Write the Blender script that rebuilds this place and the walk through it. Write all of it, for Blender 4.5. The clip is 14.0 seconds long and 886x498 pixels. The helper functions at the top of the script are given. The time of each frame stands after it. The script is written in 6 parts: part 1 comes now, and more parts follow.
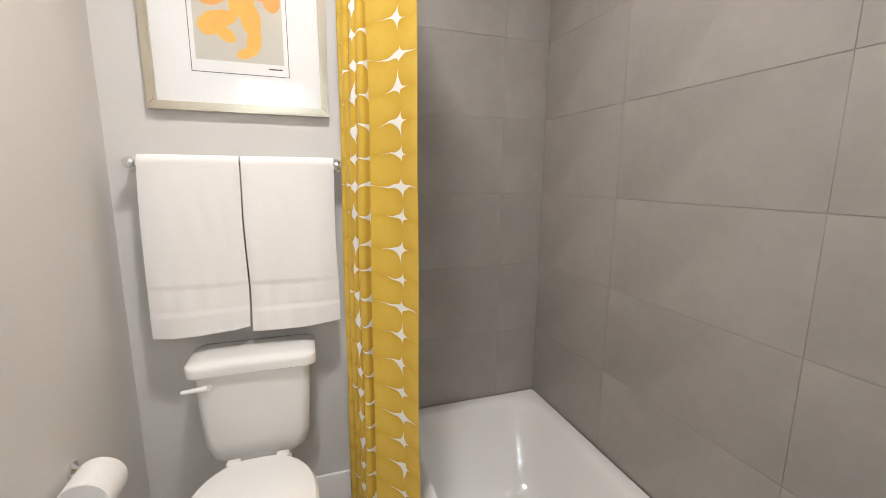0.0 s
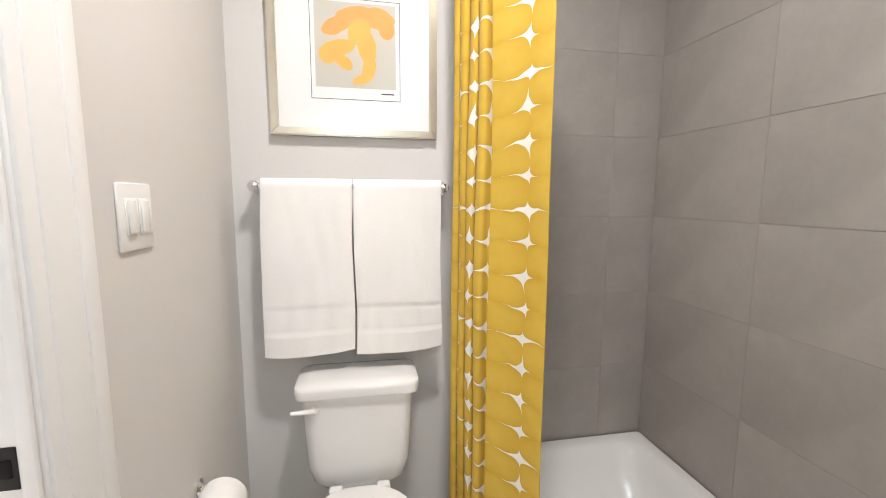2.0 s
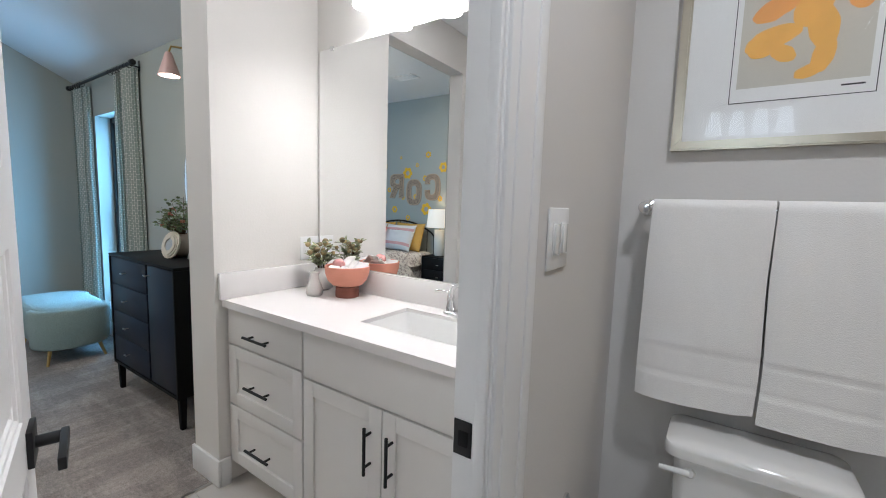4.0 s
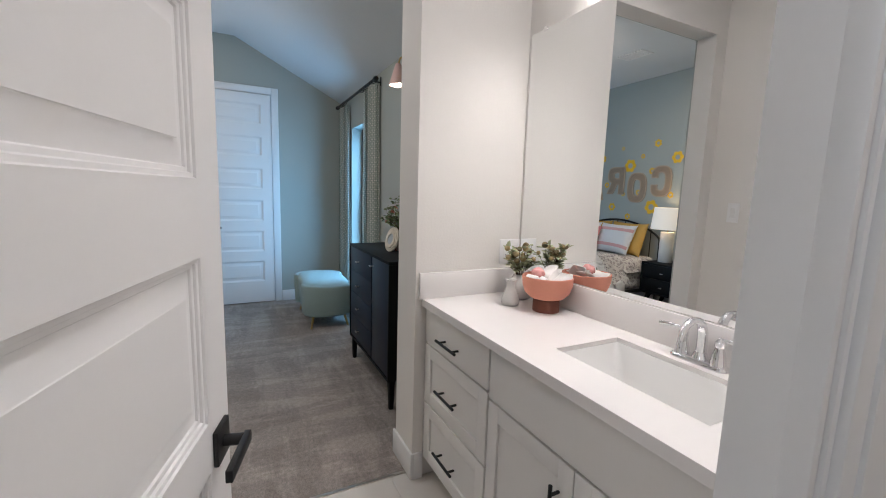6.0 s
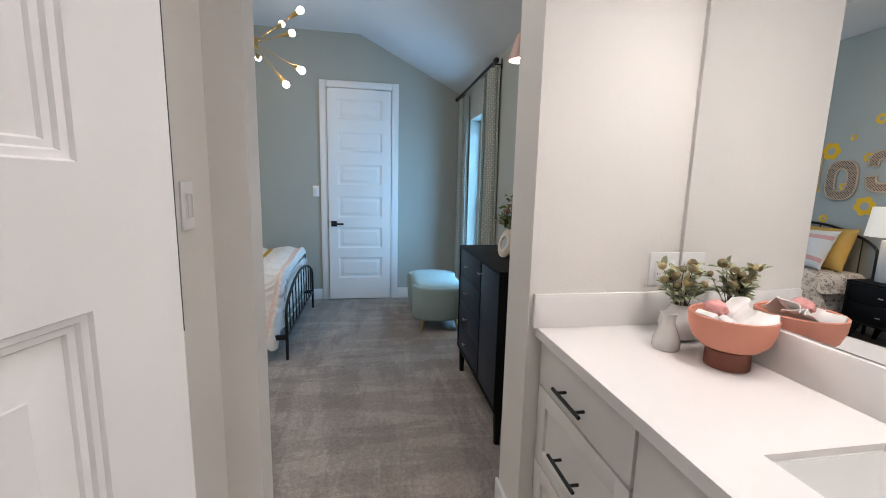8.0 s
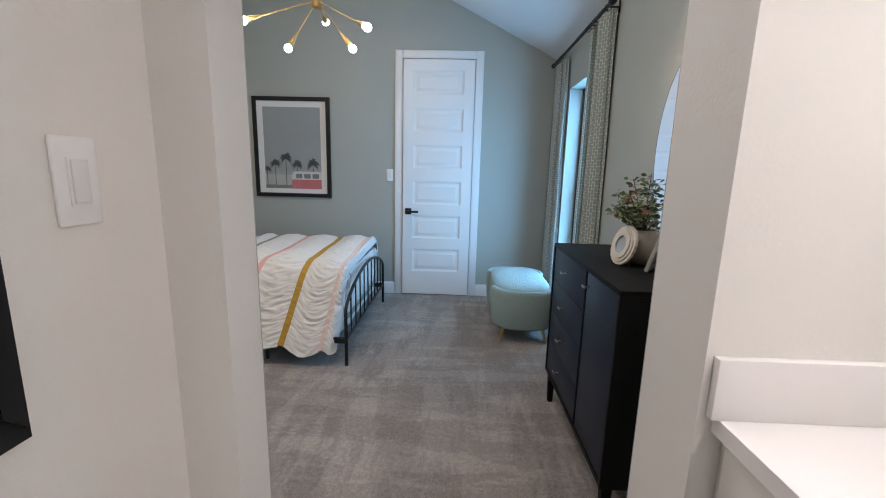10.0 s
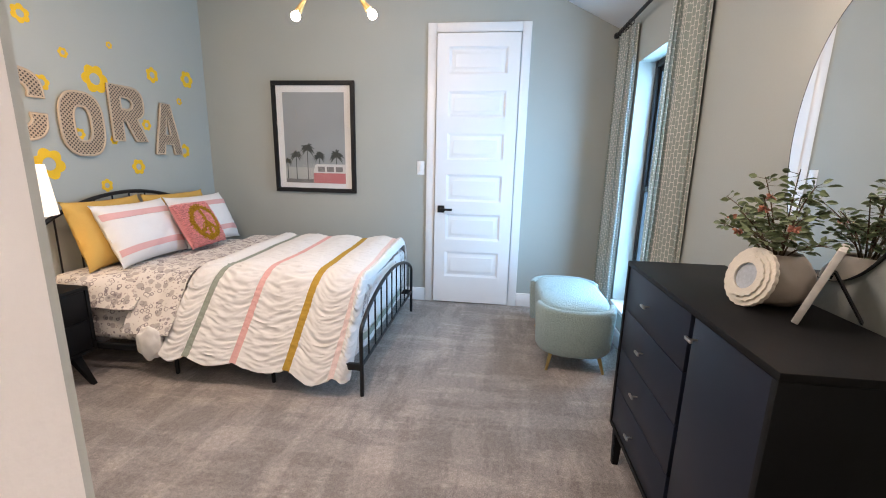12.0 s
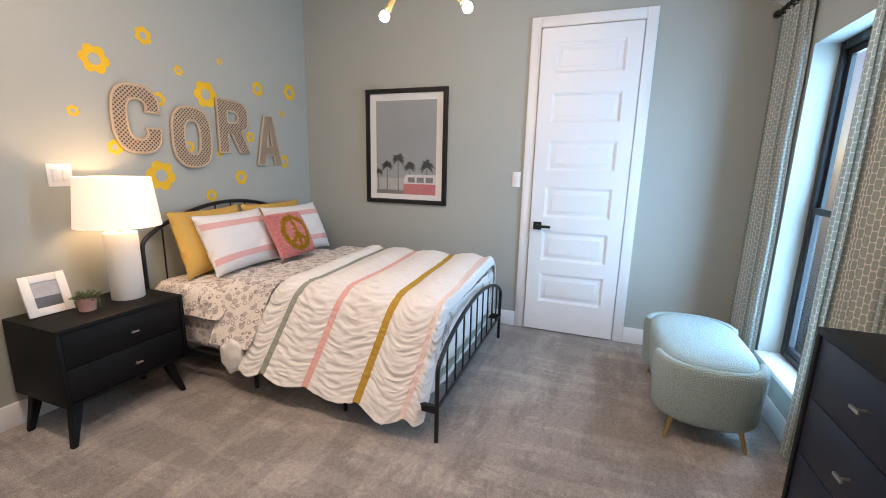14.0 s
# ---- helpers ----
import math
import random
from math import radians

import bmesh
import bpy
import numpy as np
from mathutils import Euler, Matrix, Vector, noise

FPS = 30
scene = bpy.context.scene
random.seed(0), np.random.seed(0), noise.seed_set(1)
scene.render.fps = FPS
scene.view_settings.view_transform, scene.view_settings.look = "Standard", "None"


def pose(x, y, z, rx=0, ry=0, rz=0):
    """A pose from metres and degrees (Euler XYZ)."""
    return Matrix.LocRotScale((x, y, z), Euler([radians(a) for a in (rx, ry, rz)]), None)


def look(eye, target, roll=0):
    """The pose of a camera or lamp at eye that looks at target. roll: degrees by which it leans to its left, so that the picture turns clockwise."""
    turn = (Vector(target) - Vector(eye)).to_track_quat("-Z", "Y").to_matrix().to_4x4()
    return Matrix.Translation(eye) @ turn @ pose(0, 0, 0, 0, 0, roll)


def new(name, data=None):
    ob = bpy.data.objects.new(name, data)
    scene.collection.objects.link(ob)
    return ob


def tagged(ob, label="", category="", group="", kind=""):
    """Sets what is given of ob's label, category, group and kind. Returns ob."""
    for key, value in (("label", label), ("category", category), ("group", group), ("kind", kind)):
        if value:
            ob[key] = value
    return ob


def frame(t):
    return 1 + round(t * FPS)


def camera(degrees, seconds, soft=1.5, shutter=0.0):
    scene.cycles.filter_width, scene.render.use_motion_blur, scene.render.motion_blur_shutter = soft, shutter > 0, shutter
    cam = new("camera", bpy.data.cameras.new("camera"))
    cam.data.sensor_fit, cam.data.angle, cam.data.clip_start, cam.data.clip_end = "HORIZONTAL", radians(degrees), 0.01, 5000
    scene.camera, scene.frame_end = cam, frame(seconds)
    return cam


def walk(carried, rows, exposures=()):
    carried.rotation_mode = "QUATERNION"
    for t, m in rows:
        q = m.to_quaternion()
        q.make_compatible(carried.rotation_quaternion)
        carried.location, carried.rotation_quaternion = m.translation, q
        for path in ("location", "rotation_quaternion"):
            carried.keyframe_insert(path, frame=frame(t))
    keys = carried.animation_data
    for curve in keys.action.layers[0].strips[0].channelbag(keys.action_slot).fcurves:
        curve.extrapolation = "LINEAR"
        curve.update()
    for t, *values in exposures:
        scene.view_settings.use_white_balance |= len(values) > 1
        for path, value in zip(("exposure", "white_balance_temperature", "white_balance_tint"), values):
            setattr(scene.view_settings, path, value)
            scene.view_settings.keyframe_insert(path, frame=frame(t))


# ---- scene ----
EXPOSURES = ((0.0, 0.76, 6600, 12), (0.5, 0.94, 6550, 12), (1.5, 1.0, 6500, 12), (2.5, 0.74, 6350, 11), (4.0, -0.13, 5850, 10), (6.5, -0.46, 6250, 14), (7.5, -0.42, 6350, 14), (8.5, -0.32, 6250, 15), (11.0, 0.13, 6350, 18), (11.5, 0.42, 6850, 22), (12.5, 0.56, 7050, 24), (13.2, 0.52, 7150, 25), (14.0, 0.38, 7350, 26))
cam = camera(94.4, 14.0, 1.0)
PATH = [
    (0, (0.057, 0.509, 1.334), (0.69, 2.375, 0.99), 0.4),
    (0.5, (0.04, 0.549, 1.324), (0.736, 2.398, 1.013), 0.2),
    (1, (-0.004, 0.581, 1.326), (0.711, 2.427, 1.039), 0.2),
    (1.5, (-0.059, 0.6, 1.325), (0.555, 2.487, 1.072), 0.0),
    (2, (-0.095, 0.615, 1.338), (0.278, 2.564, 1.091), 0.3),
    (2.5, (-0.143, 0.628, 1.346), (-0.13, 2.615, 1.118), 0.5),
    (3, (-0.182, 0.64, 1.357), (-0.568, 2.59, 1.137), 1.0),
    (3.5, (-0.212, 0.652, 1.36), (-0.994, 2.48, 1.144), 1.4),
    (4, (-0.243, 0.661, 1.36), (-1.358, 2.308, 1.148), 1.8),
    (4.2, (-0.255, 0.668, 1.357), (-1.484, 2.232, 1.143), 2.0),
    (6.5, (-0.474, 0.914, 1.39), (-2.305, 1.671, 1.114), 1.6),
    (7, (-0.557, 0.953, 1.375), (-2.436, 1.578, 1.095), 1.6),
    (7.5, (-0.668, 1.01, 1.379), (-2.587, 1.491, 1.09), 1.5),
    (8, (-0.784, 1.051, 1.385), (-2.732, 1.388, 1.084), 1.4),
    (8.5, (-0.922, 1.062, 1.371), (-2.887, 1.266, 1.059), 1.4),
    (11, (-1.68, 1.139, 1.345), (-3.632, 0.986, 0.941), 1.4),
    (11.5, (-1.817, 1.125, 1.362), (-3.765, 0.933, 0.95), 1.3),
    (12, (-1.911, 1.104, 1.36), (-3.853, 0.865, 0.943), 1.3),
    (12.5, (-2.01, 1.104, 1.372), (-3.942, 0.796, 0.956), 1.3),
    (13, (-2.11, 1.128, 1.392), (-4.022, 0.708, 0.979), 1.2),
    (13.5, (-2.178, 1.092, 1.397), (-4.062, 0.56, 0.989), 1.4),
    (14, (-2.264, 1.044, 1.397), (-4.104, 0.368, 0.999), 1.3),
]
walk(cam, [(t, look(eye, target, roll)) for t, eye, target, roll in PATH], EXPOSURES)

# ---- world and lights ----
world = bpy.data.worlds.new("sky")
scene.world = world
world.use_nodes = True
wn = world.node_tree.nodes
sky = wn.new("ShaderNodeTexSky")
sky.sky_type, sky.sun_disc, sky.sun_elevation, sky.sun_rotation = "NISHITA", False, radians(40), radians(180)
wn["Background"].inputs["Strength"].default_value = 0.12
world.node_tree.links.new(sky.outputs[0], wn["Background"].inputs[0])


def lamp(name, kind, at, watts, colour, size=0.1, size_y=None, target=None):
    data = bpy.data.lights.new(name, kind)
    data.energy, data.color = watts, colour
    if kind == "AREA":
        data.size = size
        if size_y:
            data.shape, data.size_y = "RECTANGLE", size_y
    elif kind == "SPOT":
        data.shadow_soft_size, data.spot_size, data.spot_blend = size, radians(120), 0.6
    else:
        data.shadow_soft_size = size
    if name == "toilet_downlight":
        data.spread = radians(150)   # set deep in its can
    ob = new(name, data)
    ob.matrix_world = look(at, target) if target else pose(*at)
    return ob


NEUTRAL, WARM, DAY = (1.0, 0.965, 0.93), (1.0, 0.86, 0.69), (0.25, 0.62, 1.0)
lamp("window_daylight", "AREA", (-4.83, 2.33, 1.2), 74, DAY, 0.85, 1.9, (-4.83, 0, 1.1))
lamp("toilet_downlight", "AREA", (0.1, 1.15, 2.725), 12.5, NEUTRAL, 0.14, None, (0.1, 1.15, 0))
lamp("vanity_downlight", "AREA", (-1.35, 1.45, 2.725), 5, NEUTRAL, 0.14, None, (-1.35, 1.30, 0))
# two added fill lamps at the bedroom ceiling, to brighten the near carpet
lamp("bedroom_downlight", "AREA", (-2.95, -0.75, 3.035), 19, WARM, 0.32, None, (-2.95, -0.75, 0))
lamp("bedroom_downlight", "AREA", (-3.05, 0.60, 3.035), 16, NEUTRAL, 0.32, None, (-3.05, 0.60, 0))

# ---- materials ----


def mat(name, base, rough=0.5, metal=0.0, vary=0.06, scale=3.0, fine=120.0, grain=0.03, bump=0.0, bump_scale=300.0, spec=0.5, rand=0.0, island=0.0, sheen=0.0, coat=0.0, rough_noise=0.5, bump_depth=0.004):
    """A surface with variation at two scales, optional relief and change from piece to piece."""
    m = bpy.data.materials.new(name)
    m.use_nodes = True
    n, l = m.node_tree.nodes, m.node_tree.links
    b = n["Principled BSDF"]
    b.inputs["Roughness"].default_value, b.inputs["Metallic"].default_value = rough, metal
    b.inputs["Specular IOR Level"].default_value = spec
    b.inputs["Sheen Weight"].default_value, b.inputs["Coat Weight"].default_value = sheen, coat
    tc = n.new("ShaderNodeTexCoord")
    big, small = n.new("ShaderNodeTexNoise"), n.new("ShaderNodeTexNoise")
    big.inputs["Scale"].default_value, small.inputs["Scale"].default_value = scale, fine
    big.inputs["Detail"].default_value, small.inputs["Detail"].default_value = 5, 3
    big.inputs["Roughness"].default_value = rough_noise
    total = None

    def term(socket, weight):
        nonlocal total
        s = n.new("ShaderNodeMath")
        s.operation = "MULTIPLY_ADD"
        s.inputs[1].default_value, s.inputs[2].default_value = weight * 2, -weight
        l.new(socket, s.inputs[0])
        if total is None:
            total = s.outputs[0]
        else:
            a = n.new("ShaderNodeMath")
            l.new(total, a.inputs[0])
            l.new(s.outputs[0], a.inputs[1])
            total = a.outputs[0]

    for tex, w in ((big, vary), (small, grain)):
        l.new(tc.outputs["Object"], tex.inputs["Vector"])
        term(tex.outputs["Fac"], w)
    if rand:
        term(n.new("ShaderNodeObjectInfo").outputs["Random"], rand)
    if island:
        term(n.new("ShaderNodeNewGeometry").outputs["Random Per Island"], island)
    one = n.new("ShaderNodeMath")
    one.inputs[1].default_value = 1.0
    l.new(total, one.inputs[0])
    mul = n.new("ShaderNodeVectorMath")
    mul.operation = "SCALE"
    mul.inputs[0].default_value = base[:3]
    l.new(one.outputs[0], mul.inputs["Scale"])
    l.new(mul.outputs[0], b.inputs["Base Color"])
    if bump:
        t = n.new("ShaderNodeTexNoise")
        t.inputs["Scale"].default_value, t.inputs["Detail"].default_value = bump_scale, 4
        l.new(tc.outputs["Object"], t.inputs["Vector"])
        bp = n.new("ShaderNodeBump")
        bp.inputs["Strength"].default_value, bp.inputs["Distance"].default_value = bump, bump_depth
        l.new(t.outputs["Fac"], bp.inputs["Height"])
        l.new(bp.outputs[0], b.inputs["Normal"])
    return m


def glow(name, colour, strength):
    m = bpy.data.materials.new(name)
    m.use_nodes = True
    b = m.node_tree.nodes["Principled BSDF"]
    b.inputs["Base Color"].default_value = (0.9, 0.88, 0.84, 1)
    b.inputs["Emission Color"].default_value, b.inputs["Emission Strength"].default_value = (*colour, 1), strength
    return m


def clear(name, rough=0.0, tint=(1, 1, 1)):
    """Thin clear glass: mostly see-through, with a glossy face."""
    m = bpy.data.materials.new(name)
    m.use_nodes = True
    n, l = m.node_tree.nodes, m.node_tree.links
    tr, gl, mix, fr = n.new("ShaderNodeBsdfTransparent"), n.new("ShaderNodeBsdfGlossy"), n.new("ShaderNodeMixShader"), n.new("ShaderNodeFresnel")
    tr.inputs[0].default_value, gl.inputs["Roughness"].default_value, fr.inputs[0].default_value = (*tint, 1), rough, 1.45
    l.new(fr.outputs[0], mix.inputs[0])
    l.new(tr.outputs[0], mix.inputs[1])
    l.new(gl.outputs[0], mix.inputs[2])
    l.new(mix.outputs[0], n["Material Output"].inputs[0])
    return m


def brushed(m):
    """Pile lying in two directions: pale uneven swathes left by the vacuum cleaner."""
    n, l = m.node_tree.nodes, m.node_tree.links
    base = n["Principled BSDF"].inputs["Base Color"]
    old = base.links[0].from_socket
    tc = n.new("ShaderNodeTexCoord")
    total = None
    for turn, stretch, scale, lo, hi, amount in ((25, (0.35, 1.5, 1), 2.4, 0.47, 0.535, 0.17), (-62, (1.5, 0.38, 1), 3.4, 0.49, 0.55, 0.15), (20, (1, 1, 1), 46.0, 0.38, 0.64, 0.22)):
        mp, nz, rg = n.new("ShaderNodeMapping"), n.new("ShaderNodeTexNoise"), n.new("ShaderNodeMapRange")
        mp.inputs["Rotation"].default_value, mp.inputs["Scale"].default_value = (0, 0, radians(turn)), stretch
        nz.inputs["Scale"].default_value, nz.inputs["Detail"].default_value, nz.inputs["Roughness"].default_value = scale, 6, 0.68
        rg.inputs["From Min"].default_value, rg.inputs["From Max"].default_value = lo, hi
        rg.inputs["To Min"].default_value, rg.inputs["To Max"].default_value = 1 - amount * 0.5, 1 + amount
        l.new(tc.outputs["Object"], mp.inputs["Vector"])
        l.new(mp.outputs[0], nz.inputs["Vector"])
        l.new(nz.outputs["Fac"], rg.inputs["Value"])
        if total is None:
            total = rg.outputs[0]
        else:
            k = n.new("ShaderNodeMath")
            k.operation = "MULTIPLY"
            l.new(total, k.inputs[0]), l.new(rg.outputs[0], k.inputs[1])
            total = k.outputs[0]
    mul = n.new("ShaderNodeVectorMath")
    mul.operation = "SCALE"
    l.new(old, mul.inputs[0])
    l.new(total, mul.inputs["Scale"])
    l.new(mul.outputs[0], base)


WHITE_WALL = mat("warm_white_wall_paint", (0.74, 0.71, 0.67), 0.6, vary=0.02, grain=0.015, bump=0.18, bump_scale=100)
BATH_WALL = mat("pale_grey_wall_paint", (0.66, 0.64, 0.62), 0.6, vary=0.02, grain=0.015, bump=0.11, bump_scale=120)
GREEN_WALL = mat("grey_green_wall_paint", (0.385, 0.402, 0.365), 0.6, vary=0.03, grain=0.015, bump=0.12, bump_scale=160)
CEILING = mat("ceiling_paint", (0.72, 0.73, 0.74), 0.8, vary=0.02, bump=0.15, bump_scale=120)
TRIM = mat("white_trim_paint", (0.80, 0.79, 0.78), 0.32, vary=0.015, grain=0.01, bump=0.02, bump_scale=60)
GROUT = mat("grey_grout", (0.34, 0.315, 0.29), 0.9, bump=0.2)
TILE = mat("taupe_grey_wall_tile", (0.34, 0.313, 0.288), 0.42, rough_noise=0.65, vary=0.30, scale=3, grain=0.04, fine=60, bump=0.03, bump_scale=40, rand=0.03)
FLOOR_TILE = mat("pale_floor_tile", (0.60, 0.57, 0.53), 0.4, vary=0.06, rand=0.03)
PORCELAIN = mat("glazed_white_porcelain", (0.80, 0.79, 0.77), 0.08, vary=0.01, grain=0.0, coat=0.3)
CHROME = mat("polished_chrome", (0.82, 0.82, 0.83), 0.07, 1.0, vary=0.01, grain=0.0)
NICKEL = mat("brushed_nickel", (0.62, 0.58, 0.53), 0.28, 1.0, vary=0.03)
BLACK_METAL = mat("matt_black_metal", (0.012, 0.012, 0.013), 0.42, 0.3, vary=0.1)
BRASS = mat("aged_brass", (0.60, 0.40, 0.16), 0.28, 1.0, vary=0.06)
CABINET = mat("white_cabinet_paint", (0.76, 0.74, 0.71), 0.38, vary=0.02, grain=0.01)
QUARTZ = mat("white_quartz", (0.80, 0.77, 0.75), 0.2, vary=0.02, grain=0.02, fine=400)
BLACK_WOOD = mat("black_stained_wood", (0.006, 0.006, 0.0065), 0.55, spec=0.18, vary=0.2, scale=8, grain=0.2, fine=80, bump=0.04, bump_scale=120)
NAVY_WOOD = mat("navy_painted_wood", (0.008, 0.012, 0.026), 0.45, spec=0.35, vary=0.1, scale=6)
CARPET = mat("grey_cut_pile_carpet", (0.290, 0.253, 0.229), 0.95, vary=0.07, scale=9, fine=170, grain=0.70, bump=0.8, bump_scale=190, spec=0.1, sheen=0.15, rough_noise=0.7, bump_depth=0.010)
brushed(CARPET)
TERRY = mat("white_terry_cloth", (0.87, 0.85, 0.83), 0.95, vary=0.02, fine=300, grain=0.07, bump=0.35, bump_scale=460, spec=0.1, sheen=0.3, bump_depth=0.003)
WHITE_CLOTH = mat("white_cotton", (0.76, 0.74, 0.715), 0.9, vary=0.03, grain=0.03, bump=0.15, bump_scale=600, spec=0.15)
BOUCLE = mat("sage_boucle", (0.36, 0.47, 0.45), 0.95, vary=0.10, fine=120, grain=0.35, bump=1.0, bump_scale=150, spec=0.1, sheen=0.3, bump_depth=0.014)
MIRROR = mat("mirror_glass", (0.93, 0.94, 0.94), 0.0, 1.0, vary=0.0, grain=0.0)
PAPER = mat("white_mat_board", (0.80, 0.79, 0.77), 0.8, vary=0.01)
GLASS = clear("window_glass")
BULB = glow("lit_bulb", (1.0, 0.87, 0.70), 62.0)

# ---- mesh tools ----


def box(bm, a, b, bevel=0.0, seg=2):
    vs = bmesh.ops.create_cube(bm, size=1.0)["verts"]
    for v in vs:
        v.co = Vector([(a[i] + b[i]) / 2 + v.co[i] * (b[i] - a[i]) for i in range(3)])
    if bevel:
        es = list({e for v in vs for e in v.link_edges})
        bmesh.ops.bevel(bm, geom=es, offset=bevel, segments=seg, affect="EDGES", profile=0.5)
    return bm


def ring(bm, centre, u, v, r, n, rv=None):
    return [bm.verts.new(centre + u * (r * math.cos(2 * math.pi * k / n)) + v * ((rv or r) * math.sin(2 * math.pi * k / n))) for k in range(n)]


def skin(bm, rings, cap=True, closed=True):
    n = len(rings[0])
    for a, b in zip(rings, rings[1:]):
        for k in range(n if closed else n - 1):
            bm.faces.new((a[k], a[(k + 1) % n], b[(k + 1) % n], b[k]))
    if cap and closed:
        bm.faces.new(rings[0][::-1])
        bm.faces.new(rings[-1])
    return bm


def tube(bm, pts, r, n=10, r2=None, cap=True):
    """A round bar along points, tapering from r to r2."""
    pts = [Vector(p) for p in pts]
    rings = []
    side = None
    for i, p in enumerate(pts):
        d = (pts[min(i + 1, len(pts) - 1)] - pts[max(i - 1, 0)]).normalized()
        if side is None:
            side = d.cross(Vector((0, 0, 1)) if abs(d.z) < 0.9 else Vector((1, 0, 0))).normalized()
        side = (side - d * side.dot(d)).normalized()
        t = i / max(len(pts) - 1, 1)
        rings.append(ring(bm, p, side, d.cross(side), r + ((r if r2 is None else r2) - r) * t, n))
    return skin(bm, rings, cap)


def lathe(bm, profile, at=(0, 0, 0), n=32, sx=1.0, sy=1.0):
    """Turned shape about z from (radius, height) pairs."""
    at = Vector(at)
    rings = [ring(bm, at + Vector((0, 0, z)), Vector((sx, 0, 0)), Vector((0, sy, 0)), max(r, 1e-4), n) for r, z in profile]
    return skin(bm, rings)


def ball(bm, at, r, n=8):
    bmesh.ops.create_icosphere(bm, subdivisions=2, radius=r, matrix=Matrix.Translation(at))


def grid(bm, nu, nv, f, uv=True):
    """A sheet of nu by nv cells from f(u, v), with its own uv."""
    vs = [[bm.verts.new(f(i / nu, j / nv)) for i in range(nu + 1)] for j in range(nv + 1)]
    lay = bm.loops.layers.uv.verify() if uv else None
    for j in range(nv):
        for i in range(nu):
            fc = bm.faces.new((vs[j][i], vs[j][i + 1], vs[j + 1][i + 1], vs[j + 1][i]))
            if uv:
                for lp, (a, b) in zip(fc.loops, ((i, j), (i + 1, j), (i + 1, j + 1), (i, j + 1))):
                    lp[lay].uv = (a / nu, b / nv)
    return bm


def thicken(bm, d):
    """Gives an open sheet a thickness d, behind its face."""
    bmesh.ops.recalc_face_normals(bm, faces=bm.faces[:])
    bm.normal_update()
    lay = bm.loops.layers.uv.active
    faces, edges = bm.faces[:], [e for e in bm.edges if e.is_boundary]
    back = {v: bm.verts.new(v.co - v.normal * d) for v in bm.verts[:]}
    for f in faces:
        g = bm.faces.new([back[v] for v in reversed(f.verts)])
        if lay:
            for a, b in zip(g.loops, reversed(f.loops[:])):
                a[lay].uv = b[lay].uv
    for e in edges:
        lp = e.link_loops[0]
        a, b = lp.vert, lp.link_loop_next.vert
        g = bm.faces.new((b, a, back[a], back[b]))
        if lay:
            for q in g.loops:
                q[lay].uv = lp[lay].uv
    return bm


def sheet_outline(bm, pts, z0, z1, plane="xy"):
    """A flat plate from an outline, z0 to z1 thick."""
    def at(p, z):
        return {"xy": (p[0], p[1], z), "xz": (p[0], z, p[1]), "yz": (z, p[0], p[1])}[plane]
    lo, hi = [bm.verts.new(at(p, z0)) for p in pts], [bm.verts.new(at(p, z1)) for p in pts]
    bm.faces.new(lo), bm.faces.new(hi[::-1])
    for k in range(len(pts)):
        bm.faces.new((lo[k], hi[k], hi[(k + 1) % len(pts)], lo[(k + 1) % len(pts)]))
    bmesh.ops.recalc_face_normals(bm, faces=bm.faces[:])
    return bm


def mesh_of(name, bm, material, smooth=40):
    me = bpy.data.meshes.new(name)
    bm.to_mesh(me)
    bm.free()
    me.materials.append(material)
    me.shade_smooth()
    me.set_sharp_from_angle(angle=radians(smooth))
    return me


def part(name, bm, material, parent, label="", at=None, smooth=40):
    ob = new(name, mesh_of(name, bm, material, smooth))
    ob.parent = parent
    if at is not None:
        ob.matrix_local = at
    return tagged(ob, label)


def thing(name, at, label, category, group="", kind=""):
    ob = new(name)
    ob.empty_display_size = 0.05
    ob.matrix_world = at if isinstance(at, Matrix) else Matrix.Translation(at)
    return tagged(ob, label, category, group, kind)


def solid(name, bm, material, label, category, group="", kind="", smooth=40):
    return tagged(new(name, mesh_of(name, bm, material, smooth)), label, category, group, kind)


def structure(name, boxes, material, label, category="wall", bevel=0.0):
    bm = bmesh.new()
    for a, b in boxes:
        box(bm, a, b, bevel)
    return solid(name, bm, material, label, category, kind="structure")


# ---- structure ----
NY, VY = 2.085, 2.165   # north walls of bedroom and toilet room, and of the vanity room
WX, SY = -5.78, -1.72   # bedroom west and south walls
EX0, EX1 = -2.235, -2.11  # wall between bedroom and vanity room
OP0, OP1, OPH = 0.685, 1.592, 2.44   # opening in it
PX0, PX1 = -0.578, -0.52  # partition of the toilet room
DR0, DR1, DRH = 0.65, 1.207, 2.45  # its door opening
VS = 0.575           # vanity room south wall
TX = 1.05          # tub side wall
W0, W1, WZ0, WZ1 = -5.22, -4.45, 0.30, 2.09  # bedroom window
CZ, CB, AP = 3.05, 2.74, 0.91

